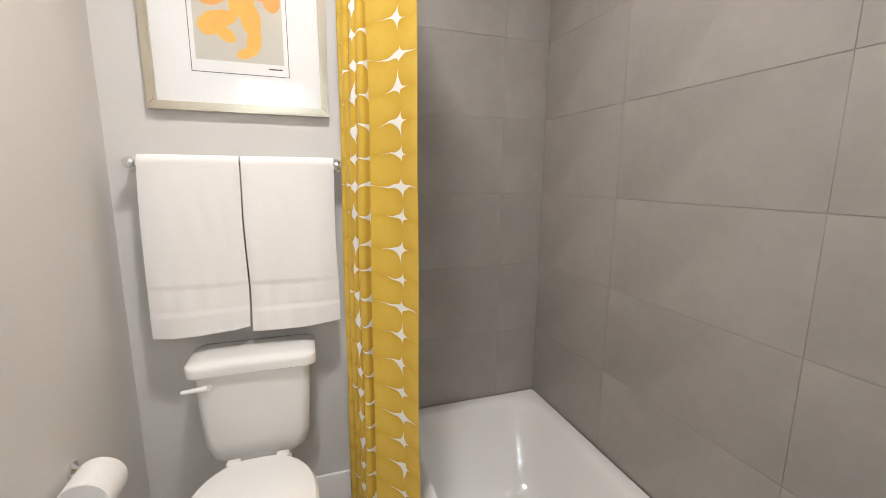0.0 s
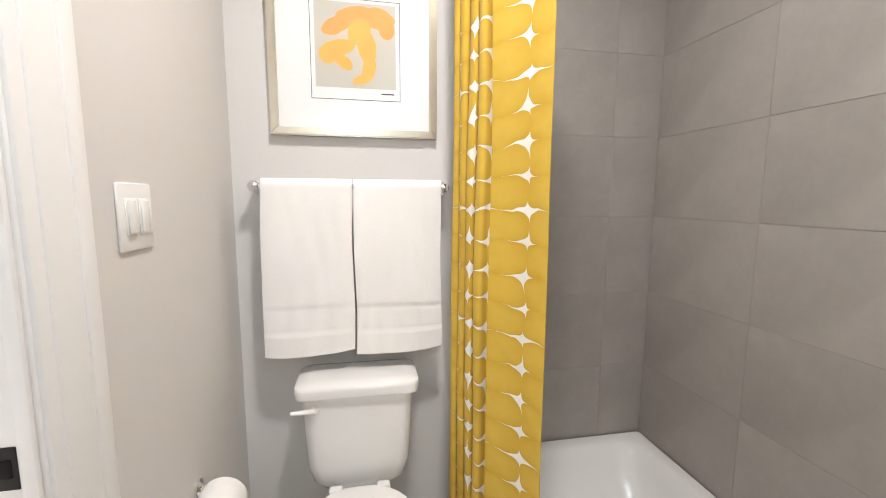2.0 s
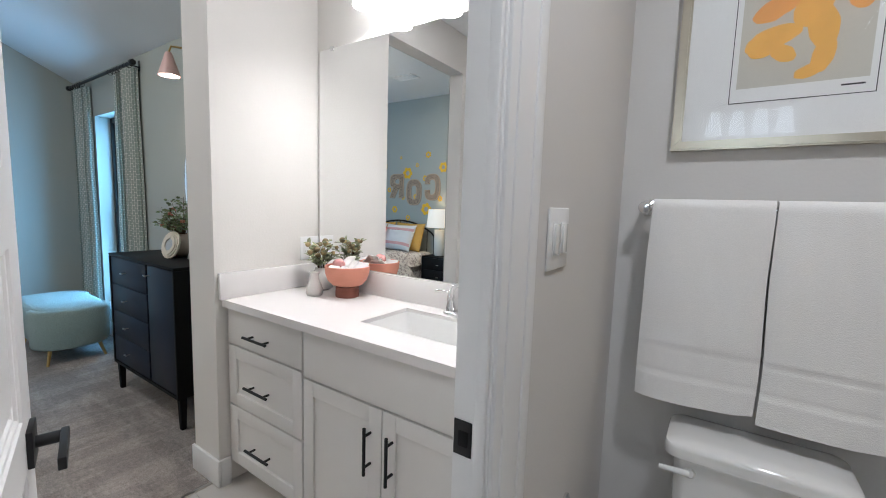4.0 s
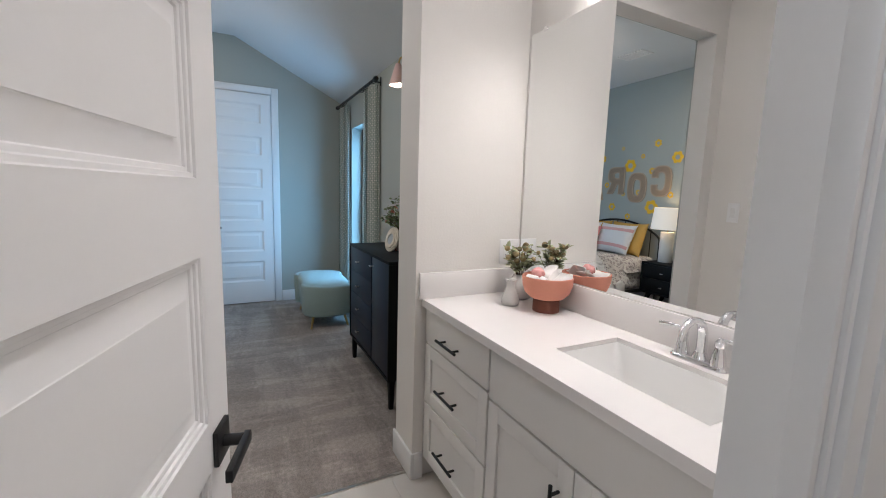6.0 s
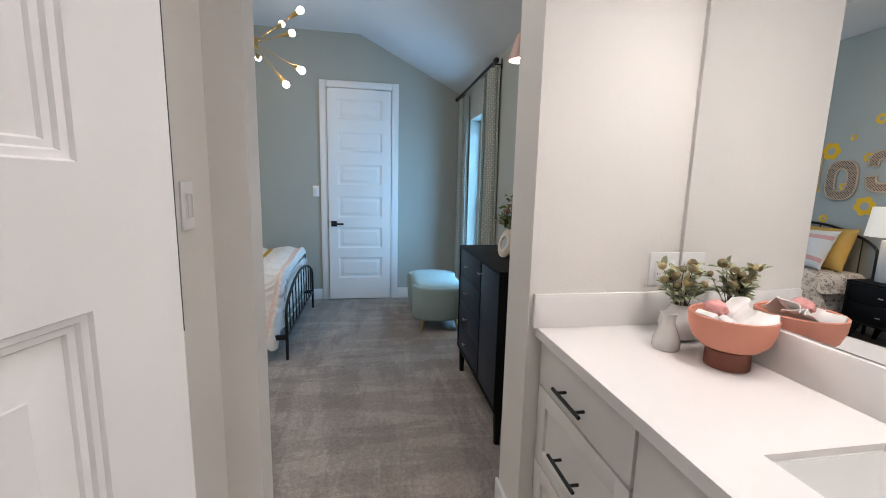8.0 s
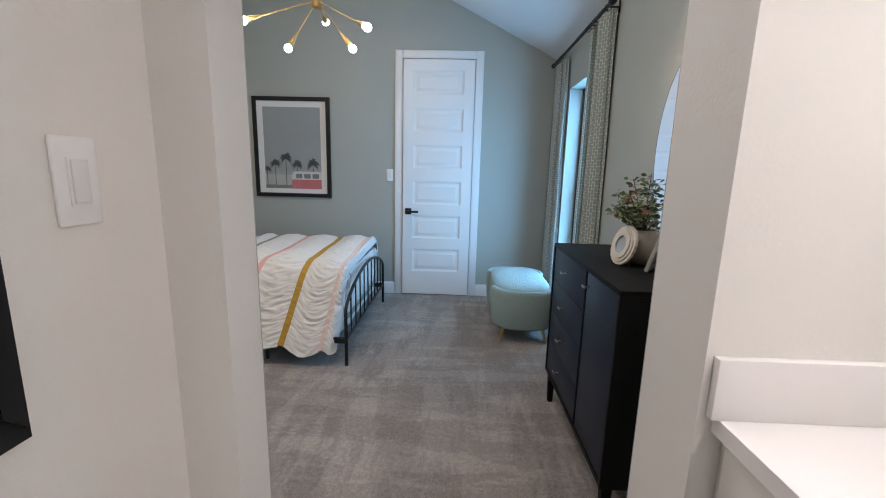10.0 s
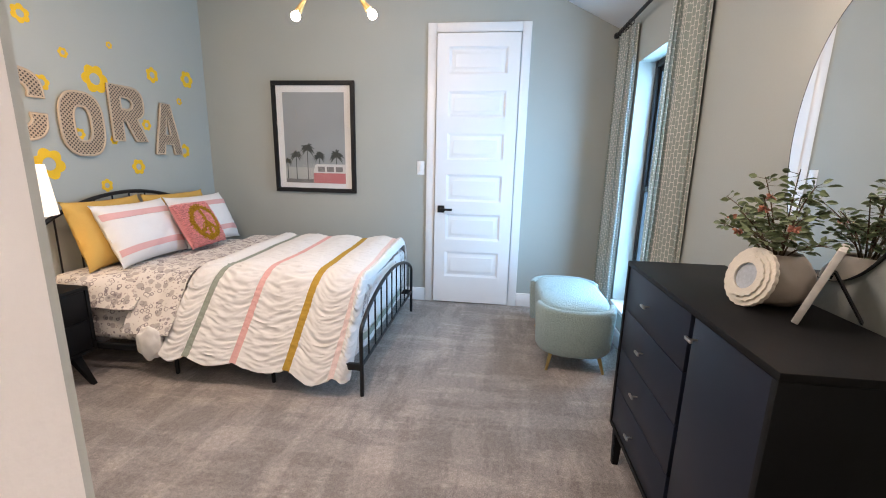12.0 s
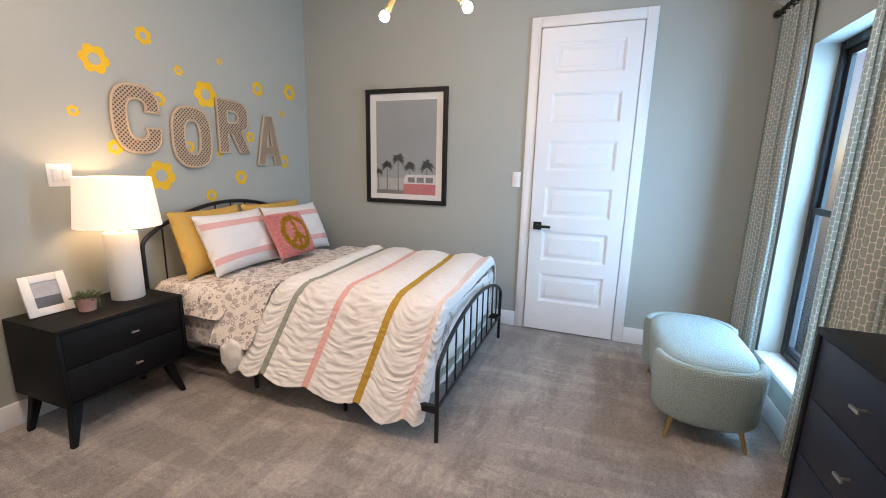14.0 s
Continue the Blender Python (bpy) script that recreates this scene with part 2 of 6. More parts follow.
structure("floor_bedroom", [((-6.0, -1.9, -0.06), (-2.165, 2.3, 0))], CARPET, "grey cut-pile carpet with vacuum marks", "carpet")
structure("floor_bath", [((-2.165, -0.6, -0.06), (1.25, 2.3, -0.012))], GROUT, "grout bed under pale bathroom floor tiles", "floor")
structure("wall_north_bedroom", [((-5.93, NY, 0), (W0, NY + 0.17, 2.9)), ((W1, NY, 0), (EX0, NY + 0.17, 2.9)), ((W0, NY, 0), (W1, NY + 0.17, WZ0)), ((W0, NY, WZ1), (W1, NY + 0.17, 2.9))], GREEN_WALL, "grey-green painted bedroom wall with a tall window")
structure("wall_north_bath", [((PX0, NY, 0), (1.2, NY + 0.17, 2.9))], BATH_WALL, "pale painted toilet room back wall")
structure("wall_north_vanity", [((EX1, VY, 0), (PX0, NY + 0.17, 2.9))], WHITE_WALL, "warm white wall behind the vanity mirror")
# last box of wall_west: an unseen blocker that keeps the space behind the closet door dark
structure("wall_west", [((WX - 0.15, SY - 0.15, 0), (WX, 0.535, 3.3)), ((WX - 0.15, 1.272, 0), (WX, NY, 3.3)), ((WX - 0.15, 0.535, 2.46), (WX, 1.272, 3.3)), ((WX - 0.2, 0.4, 0), (WX - 0.151, 1.4, 2.5))], GREEN_WALL, "grey-green gabled bedroom wall with a tall closet door")
structure("wall_south", [((WX, SY - 0.15, 0), (EX1, SY, 3.3))], GREEN_WALL, "grey-green bedroom wall behind the bed")
structure("wall_east", [((EX0, SY, 0), (EX1, OP0, 3.3)), ((EX0 - 0.102, OP1, 0), (EX1, NY + 0.17, 3.3)), ((EX0, OP0, OPH), (EX1, OP1, 3.3))], WHITE_WALL, "warm white wall with a cased-free opening to the bedroom")
structure("wall_east_bedroom", [((EX0 - 0.012, SY, 0), (EX0, OP0 - 0.004, 3.3)), ((EX0 - 0.114, OP1 + 0.004, 0), (EX0 - 0.102, NY, 3.3)), ((EX0 - 0.012, OP0 - 0.004, OPH + 0.004), (EX0, OP1 + 0.004, 3.3))], GREEN_WALL, "grey-green bedroom face of the entry wall")
structure("wall_vanity_south", [((EX1, VS - 0.12, 0), (PX0, VS, 2.9))], WHITE_WALL, "warm white painted vanity room wall")
structure("wall_partition", [((PX0, DR1 + 0.02, 0), (PX1, NY, 2.9)), ((PX0 - 0.002, NY - 0.1, 0), (PX0 + 0.05, VY, 2.9)), ((-0.62, -0.6, 0), (PX1, DR0 - 0.02, 2.9)), ((PX0, DR0 - 0.02, DRH + 0.02), (PX1, DR1 + 0.02, 2.9))], BATH_WALL, "pale painted partition beside the toilet")
structure("wall_tub_side", [((TX, -0.6, 0), (TX + 0.15, NY, 2.9)), ((TX - 0.0085, 0.556, 0.33), (TX, NY - 0.0085, 2.74)), ((0.336, NY - 0.0085, 0.33), (TX, NY, 2.74))], GROUT, "tub alcove side wall behind large tiles")
structure("wall_tub_end", [((0.33, 0.44, 0), (TX, 0.555, 2.9))], BATH_WALL, "pale painted end wall of the tub alcove")
structure("wall_toilet_south", [((PX1, -0.6, 0), (TX, -0.45, 2.9))], BATH_WALL, "pale painted toilet room wall")
structure("ceiling_bath", [((EX1, -0.6, CB), (1.2, 2.3, CB + 0.1))], CEILING, "white painted bathroom ceiling", "ceiling")
bm = bmesh.new()
sheet_outline(bm, [(SY - 0.15, CZ), (AP, CZ), (NY + 0.15, CZ - (NY + 0.15 - AP) * 0.5), (NY + 0.15, 2.9), (AP + 0.3, 3.3), (SY - 0.15, 3.3)], WX - 0.15, EX0, "yz")
solid("ceiling_bedroom", bm, CEILING, "white bedroom ceiling, flat then sloping to the window wall", "ceiling", kind="structure")

# ---- doors and trim ----


def door_leaf(bm_body, w, h, t, zs, x0, x1):
    """Stiles and rails of a leaf that runs along x from 0 to w, between y = 0 and t."""
    box(bm_body, (0, 0, 0), (x0, t, h)), box(bm_body, (x1, 0, 0), (w, t, h))
    lo = 0.0
    for a, b in (*zs, (h, h)):
        box(bm_body, (x0, 0, lo), (x1, t, a))
        lo = b
    return bm_body


def door_panel(x0, x1, z0, z1, t):
    """One raised panel with its moulding, on both faces."""
    bm = bmesh.new()
    steps = ((0, 0), (0.002, 0.004), (0.008, 0.005), (0.010, 0.009), (0.016, 0.010), (0.018, 0.0135), (0.022, 0.0135), (0.055, 0.005), (0.0565, 0.0035))
    for face, sgn in ((0.0, 1), (t, -1)):
        prev = None
        for i, d in steps:
            y = face + sgn * d
            q = [bm.verts.new(p) for p in ((x0 + i, y, z0 + i), (x1 - i, y, z0 + i), (x1 - i, y, z1 - i), (x0 + i, y, z1 - i))]
            if prev:
                for k in range(4):
                    bm.faces.new((prev[k], prev[(k + 1) % 4], q[(k + 1) % 4], q[k]))
            prev = q
        bm.faces.new(prev)
    bmesh.ops.recalc_face_normals(bm, faces=bm.faces[:])
    return bm


def lever(parent, x, z, y, sgn, turn=1, length=0.11):
    """A black square rose with a flat lever on one face."""
    bm = bmesh.new()
    box(bm, (x - 0.033, min(y, y + sgn * 0.009), z - 0.033), (x + 0.033, max(y, y + sgn * 0.009), z + 0.033), 0.0015)
    rose = part("rosette", bm, BLACK_METAL, parent)
    bm = bmesh.new()
    tube(bm, [(x, y + sgn * 0.008, z), (x, y + sgn * 0.05, z)], 0.011, 14)
    xa, xb = sorted((x - turn * 0.012, x + turn * length))
    ya, yb = sorted((y + sgn * 0.042, y + sgn * 0.054))
    box(bm, (xa, ya, z - 0.011), (xb, yb, z + 0.011), 0.002)
    part("lever", bm, BLACK_METAL, rose)


def door(name, at, label, w, h, t=0.036, handle_x=None, turn=1, zs=((0.258, 0.505), (0.622, 0.868), (0.985, 1.232), (1.366, 1.600), (1.740, 1.962), (2.104, 2.328))):
    ob = thing(name, at, label, "door", kind="structure")
    x0, x1 = 0.105, w - 0.105
    part("leaf_frame", door_leaf(bmesh.new(), w, h, t, zs, x0, x1), TRIM, ob)
    for a, b in zs:
        part("panel", door_panel(x0, x1, a, b, t), TRIM, ob)
    if handle_x is not None:
        for y, sgn in ((0.0, -1), (t, 1)):
            lever(ob, handle_x, 0.91, y, sgn, turn)
    return ob


# closet door in the west wall: its leaf runs along y, flush with the wall face
closet = door("door_1", pose(WX - 0.004, 1.264, 0.012, 0, 0, -90) @ Matrix.Identity(4), "tall closed white six-panel closet door with black lever", 0.72, 2.438, 0.036, 0.66, -1)
for z in (0.25, 0.95, 1.65, 2.2):
    bm = bmesh.new()
    tube(bm, [(0.0, -0.008, z - 0.045), (0.0, -0.008, z + 0.045)], 0.007, 10)
    part("hinge", bm, NICKEL, closet)


def casing(name, rail, label):
    """Flat stepped casing from boxes given as (low corner, high corner)."""
    ob = thing(name, (0, 0, 0), label, "door casing", kind="structure")
    for n, boxes in rail:
        bm = bmesh.new()
        for a, b in boxes:
            box(bm, a, b, 0.003)
        part(n, bm, TRIM, ob)
    return ob


c = 0.09
casing("trim_closet_door", [
    ("side_casing", [((WX, 0.535 - c + 0.012, 0), (WX + 0.017, 0.535, 2.46 + c - 0.012))]),
    ("side_casing", [((WX, 1.272, 0), (WX + 0.017, 1.272 + c - 0.012, 2.46 + c - 0.012))]),
    ("head_casing", [((WX, 0.535, 2.46), (WX + 0.0165, 1.272, 2.46 + c - 0.012))]),
    ("jamb", [((WX - 0.13, 0.535, 0), (WX - 0.002, 0.541, 2.455))]), ("jamb", [((WX - 0.13, 1.266, 0), (WX - 0.002, 1.272, 2.455))]),
    ("head_jamb", [((WX - 0.13, 0.541, 2.453), (WX - 0.002, 1.266, 2.46))]),
], "white flat casing round the closet door")


def stepped(y0, y1, x, out, z1):
    """A moulded upright casing board on a wall face x."""
    s = 1 if out > 0 else -1
    e = lambda d: sorted((x, x + s * d))
    r = []
    for ya, yb, d in ((y0, y1, 0.011), (y0 + 0.2 * (y1 - y0), y1, 0.015), (y0 + 0.72 * (y1 - y0), y1, 0.019)):
        xa, xb = e(d)
        r.append(((xa, min(ya, yb), 0), (xb, max(ya, yb), z1)))
    return r


jb = 0.02
casing("trim_toilet_door", [
    ("jamb", [((PX0 - 0.004, DR1, 0), (PX1 + 0.004, DR1 + jb, DRH + jb))]),
    ("jamb", [((-0.624, DR0 - jb, 0), (PX1 + 0.004, DR0, DRH + jb))]),
    ("head_jamb", [((PX0 - 0.004, DR0, DRH), (PX1 + 0.004, DR1, DRH + jb))]),
    ("stop", [((PX0 + 0.040, DR1 - 0.010, 0), (PX1 + 0.001, DR1, DRH))]),
    ("stop", [((PX0 + 0.040, DR0, 0), (PX1 + 0.001, DR0 + 0.010, DRH))]),
    ("side_casing", stepped(DR1 + 0.006, DR1 + 0.124, PX1, 1, DRH + 0.09)),
    ("side_casing", stepped(DR0 - 0.006, DR0 - 0.062, PX1, 1, DRH + 0.09)),
    ("side_casing", [((PX0 - 0.008, DR1 + 0.02, 0), (PX0, DR1 + 0.085, DRH + 0.09))]),
    ("head_casing", [((PX1, DR0, DRH + 0.006), (PX1 + 0.017, DR1, DRH + 0.086))]),
    ("head_casing", [((PX0 - 0.017, DR0, DRH + 0.006), (PX0, DR1, DRH + 0.086))]),
], "white moulded casing of the toilet room doorway")
plate = thing("strike_plate", (-0.562, DR1 - 0.002, 0.985), "black strike plate on the white door jamb", "strike plate")
bm = bmesh.new()
box(bm, (-0.017, 0, -0.030), (0.017, 0.0022, 0.030), 0.001)
part("plate", bm, BLACK_METAL, plate)
bm = bmesh.new()
box(bm, (-0.007, -0.0012, -0.013), (0.011, -0.0002, 0.013), 0.001)
part("latch_hole", bm, BLACK_WOOD, plate)

leaf = door("door_2", pose(-0.636, 0.662, 0.008, 0, 0, 164.8), "open white six-panel toilet room door with black lever", 0.666, 2.43, 0.036, 0.609, -1, ((0.258, 0.530), (0.622, 0.878), (0.970, 1.262), (1.390, 1.655), (1.775, 2.030), (2.140, 2.350)))


def baseboard(name, a, b, label="white painted baseboard"):
    """A board along an axis with a rounded top; a, b are its low and high corners."""
    bm = bmesh.new()
    box(bm, a, b, 0.004)
    return solid(name, bm, TRIM, label, "baseboard", kind="structure")


T, BH = 0.014, 0.13
baseboard("baseboard_west_a", (WX, SY, 0), (WX + T, 0.455, BH))
baseboard("baseboard_west_b", (WX, 1.352, 0), (WX + T, NY, BH))
baseboard("baseboard_south", (WX + T, SY, 0), (EX0 - 0.012, SY + T, BH))
baseboard("baseboard_north", (WX + T, NY - T, 0), (EX0 - 0.012, NY, BH))
baseboard("baseboard_stub_end", (EX0 - 0.114, OP1 - T, 0), (EX1 + T, OP1, BH))
baseboard("baseboard_stub_side", (EX1, OP1, -0.012), (EX1 + T, 1.643, BH))
baseboard("baseboard_opening", (EX0 - 0.012, OP0, 0), (EX1 + T, OP0 + T, BH))
baseboard("baseboard_stub_south", (EX1, VS, -0.012), (EX1 + T, OP0, BH))
baseboard("baseboard_vanity_south", (EX1 + T, VS, -0.012), (PX0 - 0.02, VS + T, BH))
baseboard("baseboard_toilet_back", (PX1 + T, NY - T, -0.012), (0.34, NY, BH))
baseboard("baseboard_toilet_side", (PX1, DR1 + 0.126, -0.012), (PX1 + T, NY, BH))


def wall_plate(name, at, label, gangs, kind="rocker", w=0.07):
    """A cover plate in the plane x-z facing -y, with rockers or sockets."""
    ob = thing(name, at, label, "light switch" if kind == "rocker" else "wall outlet")
    wide = w + 0.046 * (gangs - 1)
    bm = bmesh.new()
    box(bm, (-wide / 2, -0.006, -0.062), (wide / 2, 0, 0.062), 0.003)
    part("plate", bm, TRIM, ob)
    for g in range(gangs):
        x = (g - (gangs - 1) / 2) * 0.046
        bm = bmesh.new()
        box(bm, (x - 0.0165, -0.0085, -0.034), (x + 0.0165, -0.006, 0.034), 0.001)
        r = part("insert", bm, TRIM, ob)
        if kind == "rocker":
            bm = bmesh.new()
            vs = box(bm, (x - 0.013, -0.012, -0.030), (x + 0.013, -0.0085, 0.030), 0.001)
            part("rocker", bm, PORCELAIN, r)
        else:
            for z in (-0.017, 0.017):
                for dx in (-0.005, 0.005):
                    bm = bmesh.new()
                    box(bm, (x + dx - 0.001, -0.0092, z - 0.004), (x + dx + 0.001, -0.0086, z + 0.004))
                    part("slot", bm, BLACK_METAL, r)
    return ob


wall_plate("light_switch", pose(PX1, 1.48, 1.30, 0, 0, 90), "white double rocker light switch on the toilet wall", 2)
wall_plate("light_switch", pose(WX, 0.40, 1.297, 0, 0, 90), "white rocker light switch beside the closet door", 1)
wall_plate("light_switch", pose(-1.945, VS, 1.32, 0, 0, 180), "white rocker light switch beside the abstract picture", 1)
wall_plate("wall_outlet", pose(EX1, 2.105, 1.105, 0, 0, 90), "white double outlet above the vanity counter", 2, "socket", 0.075)
wall_plate("wall_plate", pose(-3.67, SY, 1.30, 0, 0, 180), "white double switch plate behind the lamp", 2)

# ---- toilet room ----


def rounded(w, d, r, n=6, cx=0.0, cy=0.0):
    """Outline of a rectangle with round corners."""
    pts = []
    for sx, sy, a0 in ((1, 1, 0), (-1, 1, 90), (-1, -1, 180), (1, -1, 270)):
        for k in range(n + 1):
            a = radians(a0 + 90 * k / n)
            pts.append((cx + sx * (w / 2 - r) + r * math.cos(a), cy + sy * (d / 2 - r) + r * math.sin(a)))
    return pts


def loft(bm, sections, cap=True):
    """Skin over outlines given as (points, z)."""
    rings = [[bm.verts.new((p[0], p[1], z)) for p in pts] for pts, z in sections]
    skin(bm, rings, cap)
    bmesh.ops.recalc_face_normals(bm, faces=bm.faces[:])
    return bm


def egg(w, back, front, n=36, s=1.0):
    """Toilet seat outline: square-ish back, long round front towards -y."""
    pts = []
    for k in range(n):
        a = 2 * math.pi * k / n
        x, y = math.cos(a), math.sin(a)
        x = math.copysign(abs(x) ** 0.85, x)
        pts.append((x * w / 2 * s, (y * back if y > 0 else y * front) * s))
    return pts


def toilet():
    ob = thing("toilet", (-0.125, 0, -0.012), "white two-piece toilet with closed seat under towels", "toilet")
    d = lambda pts, y: [(x, yy + y) for x, yy in pts]
    bm = bmesh.new()
    tk = 1.978
    loft(bm, [(d(rounded(0.20, 0.12, 0.05), tk), 0.385), (d(rounded(0.25, 0.15, 0.05), tk), 0.395), (d(rounded(0.305, 0.165, 0.045), tk), 0.42), (d(rounded(0.332, 0.176, 0.035), tk), 0.48), (d(rounded(0.345, 0.182, 0.03), tk), 0.62), (d(rounded(0.352, 0.186, 0.03), tk), 0.718)])
    part("tank", bm, PORCELAIN, ob)
    bm = bmesh.new()
    loft(bm, [(d(rounded(0.372, 0.194, 0.03), tk - 0.002), 0.719), (d(rounded(0.394, 0.206, 0.036), tk - 0.004), 0.724), (d(rounded(0.398, 0.208, 0.036), tk - 0.004), 0.748), (d(rounded(0.392, 0.202, 0.034), tk - 0.004), 0.757), (d(rounded(0.372, 0.185, 0.03), tk - 0.004), 0.763), (d(rounded(0.30, 0.13, 0.03), tk - 0.004), 0.768)])
    part("tank_lid", bm, PORCELAIN, ob)
    bm = bmesh.new()
    lathe(bm, [(0.016, 0), (0.017, 0.006), (0.011, 0.012)], n=16)
    bmesh.ops.rotate(bm, verts=bm.verts[:], matrix=Matrix.Rotation(radians(90), 3, "X"))
    bmesh.ops.translate(bm, verts=bm.verts[:], vec=(-0.135, 1.893, 0.685))
    tube(bm, [(-0.135, 1.880, 0.685), (-0.16, 1.876, 0.686), (-0.205, 1.876, 0.683)], 0.009, 10, 0.007)
    part("flush_lever", bm, PORCELAIN, ob)
    cy = 1.66
    bm = bmesh.new()
    loft(bm, [(d(egg(0.24, 0.20, 0.16), cy), 0.0), (d(egg(0.23, 0.20, 0.15), cy), 0.1), (d(egg(0.27, 0.21, 0.21), cy), 0.25), (d(egg(0.34, 0.22, 0.265), cy), 0.35), (d(egg(0.355, 0.22, 0.28), cy), 0.392)])
    part("bowl", bm, PORCELAIN, ob)
    bm = bmesh.new()
    loft(bm, [(d(rounded(0.19, 0.19, 0.03), 1.965), 0.30), (d(rounded(0.20, 0.20, 0.03), 1.965), 0.384)])
    part("tank_shelf", bm, PORCELAIN, ob)
    bm = bmesh.new()
    loft(bm, [(d(egg(0.36, 0.20, 0.285), cy), 0.394), (d(egg(0.366, 0.202, 0.288), cy), 0.402), (d(egg(0.36, 0.20, 0.285), cy), 0.411)])
    part("seat", bm, PORCELAIN, ob)
    bm = bmesh.new()
    loft(bm, [(d(egg(0.362, 0.20, 0.287), cy), 0.413), (d(egg(0.368, 0.203, 0.29), cy), 0.420), (d(egg(0.35, 0.195, 0.275), cy), 0.431), (d(egg(0.22, 0.12, 0.17), cy), 0.435)])
    part("seat_lid", bm, PORCELAIN, ob)
    for sx in (-1, 1):
        bm = bmesh.new()
        box(bm, (sx * 0.075 - 0.022, 1.845, 0.386), (sx * 0.075 + 0.022, 1.876, 0.43), 0.008, 3)
        part("seat_hinge", bm, PORCELAIN, ob)


toilet()

bar = thing("towel_bar", (0, 0, 0), "chrome towel bar with round posts on the wall", "towel bar")
bm = bmesh.new()
tube(bm, [(-0.434, 2.012, 1.372), (0.172, 2.012, 1.372)], 0.008, 14)
part("rail", bm, CHROME, bar)
for x in (-0.438, 0.176):
    bm = bmesh.new()
    lathe(bm, [(0.024, 0), (0.024, 0.006), (0.014, 0.012), (0.011, 0.05), (0.016, 0.06), (0.018, 0.075), (0.014, 0.088), (0.0, 0.091)], n=20)
    bmesh.ops.rotate(bm, verts=bm.verts[:], matrix=Matrix.Rotation(radians(90), 3, "X"))
    bmesh.ops.translate(bm, verts=bm.verts[:], vec=(x, NY, 1.372))
    part("post", bm, CHROME, bar)


def towel(x0, x1, z_front, z_back, label, seed):
    """A thick folded towel hung over the bar, its woven bands sunk."""
    w, top = x1 - x0, 1.394
    bm = bmesh.new()
    lf, lb, r = top - 0.02 - z_front, top - 0.02 - z_back, 0.024
    total = lf + lb + math.pi * r

    def at(u, v):
        s = v * total
        wob = noise.noise((u * 3 + seed, s * 3, seed)) * 0.006
        if s < lf:
            z, y, b = z_front + s, 2.012 - r, -1
        elif s < lf + math.pi * r:
            a = (s - lf) / r
            z, y, b = top - 0.02 + r * math.sin(a), 2.012 - r * math.cos(a), -1
        else:
            z, y, b = top - 0.02 - (s - lf - math.pi * r), 2.012 + r, 1
        puff = 0.012 * (1 - abs(2 * u - 1) ** 5) + 0.0025 * noise.noise((u * 9 + seed, s * 8, 2.0)) * (1 - abs(2 * u - 1) ** 4)
        hem = 0.0
        if s < lf:
            for zz, hw in ((z_front + 0.155, 0.004), (z_front + 0.078, 0.004)):
                hem += 0.004 * math.exp(-((z - zz) / hw) ** 2)
            if z_front + 0.08 < z < z_front + 0.152:
                hem += 0.0022
            puff += 0.006 * min(1, max(0, (top - z) / 0.5))
        x = x0 + w * u + 0.006 * noise.noise((seed, s * 4, u * 2)) + 0.004 * (u - 0.5) * (1 - s / total) * (1 if s < lf else 0)
        droop = 0.012 * (u - 0.5) - 0.006 * math.sin(math.pi * u) if s < 0.1 else 0
        return Vector((x, y + b * (puff - hem) + wob, z + droop * (1 - s / 0.1)))
    grid(bm, 24, 120, at)
    thicken(bm, 0.016)
    solid("bath_towel", bm, TERRY, label, "towel", "towels on the bar", smooth=60)


towel(-0.416, -0.136, 0.824, 0.98, "thick folded white terry towel hanging on the bar", 1.3)
towel(-0.127, 0.160, 0.818, 0.97, "thick folded white terry towel beside the first one", 5.7)

tp = thing("toilet_paper_holder", (PX1, 1.665, 0.605), "chrome toilet paper holder with a full white roll", "toilet paper holder")
bm = bmesh.new()
lathe(bm, [(0.026, 0), (0.026, 0.006), (0.013, 0.012), (0.011, 0.055), (0.016, 0.06), (0.016, 0.075), (0.0, 0.078)], n=20)
bmesh.ops.rotate(bm, verts=bm.verts[:], matrix=Matrix.Rotation(radians(90), 3, "Y"))
part("post", bm, CHROME, tp)
bm = bmesh.new()
tube(bm, [(0.067, 0, 0), (0.067, -0.145, 0)], 0.007, 12)
part("arm", bm, CHROME, tp)
PAPER_ROLL = mat("soft_paper", (0.80, 0.78, 0.76), 0.95, vary=0.02, bump=0.2, bump_scale=300)
bm = bmesh.new()
lathe(bm, [(0.02, 0.0), (0.052, 0.0), (0.055, 0.003), (0.055, 0.097), (0.052, 0.1), (0.02, 0.1)], n=36)
bmesh.ops.rotate(bm, verts=bm.verts[:], matrix=Matrix.Rotation(radians(90), 3, "X"))
bmesh.ops.translate(bm, verts=bm.verts[:], vec=(0.067, -0.02, -0.013))
part("roll", bm, PAPER_ROLL, tp, "white paper roll")


def plain(name, colour, rough=0.7, **k):
    return mat(name, colour, rough, **{"vary": 0.05, "grain": 0.03, **k})


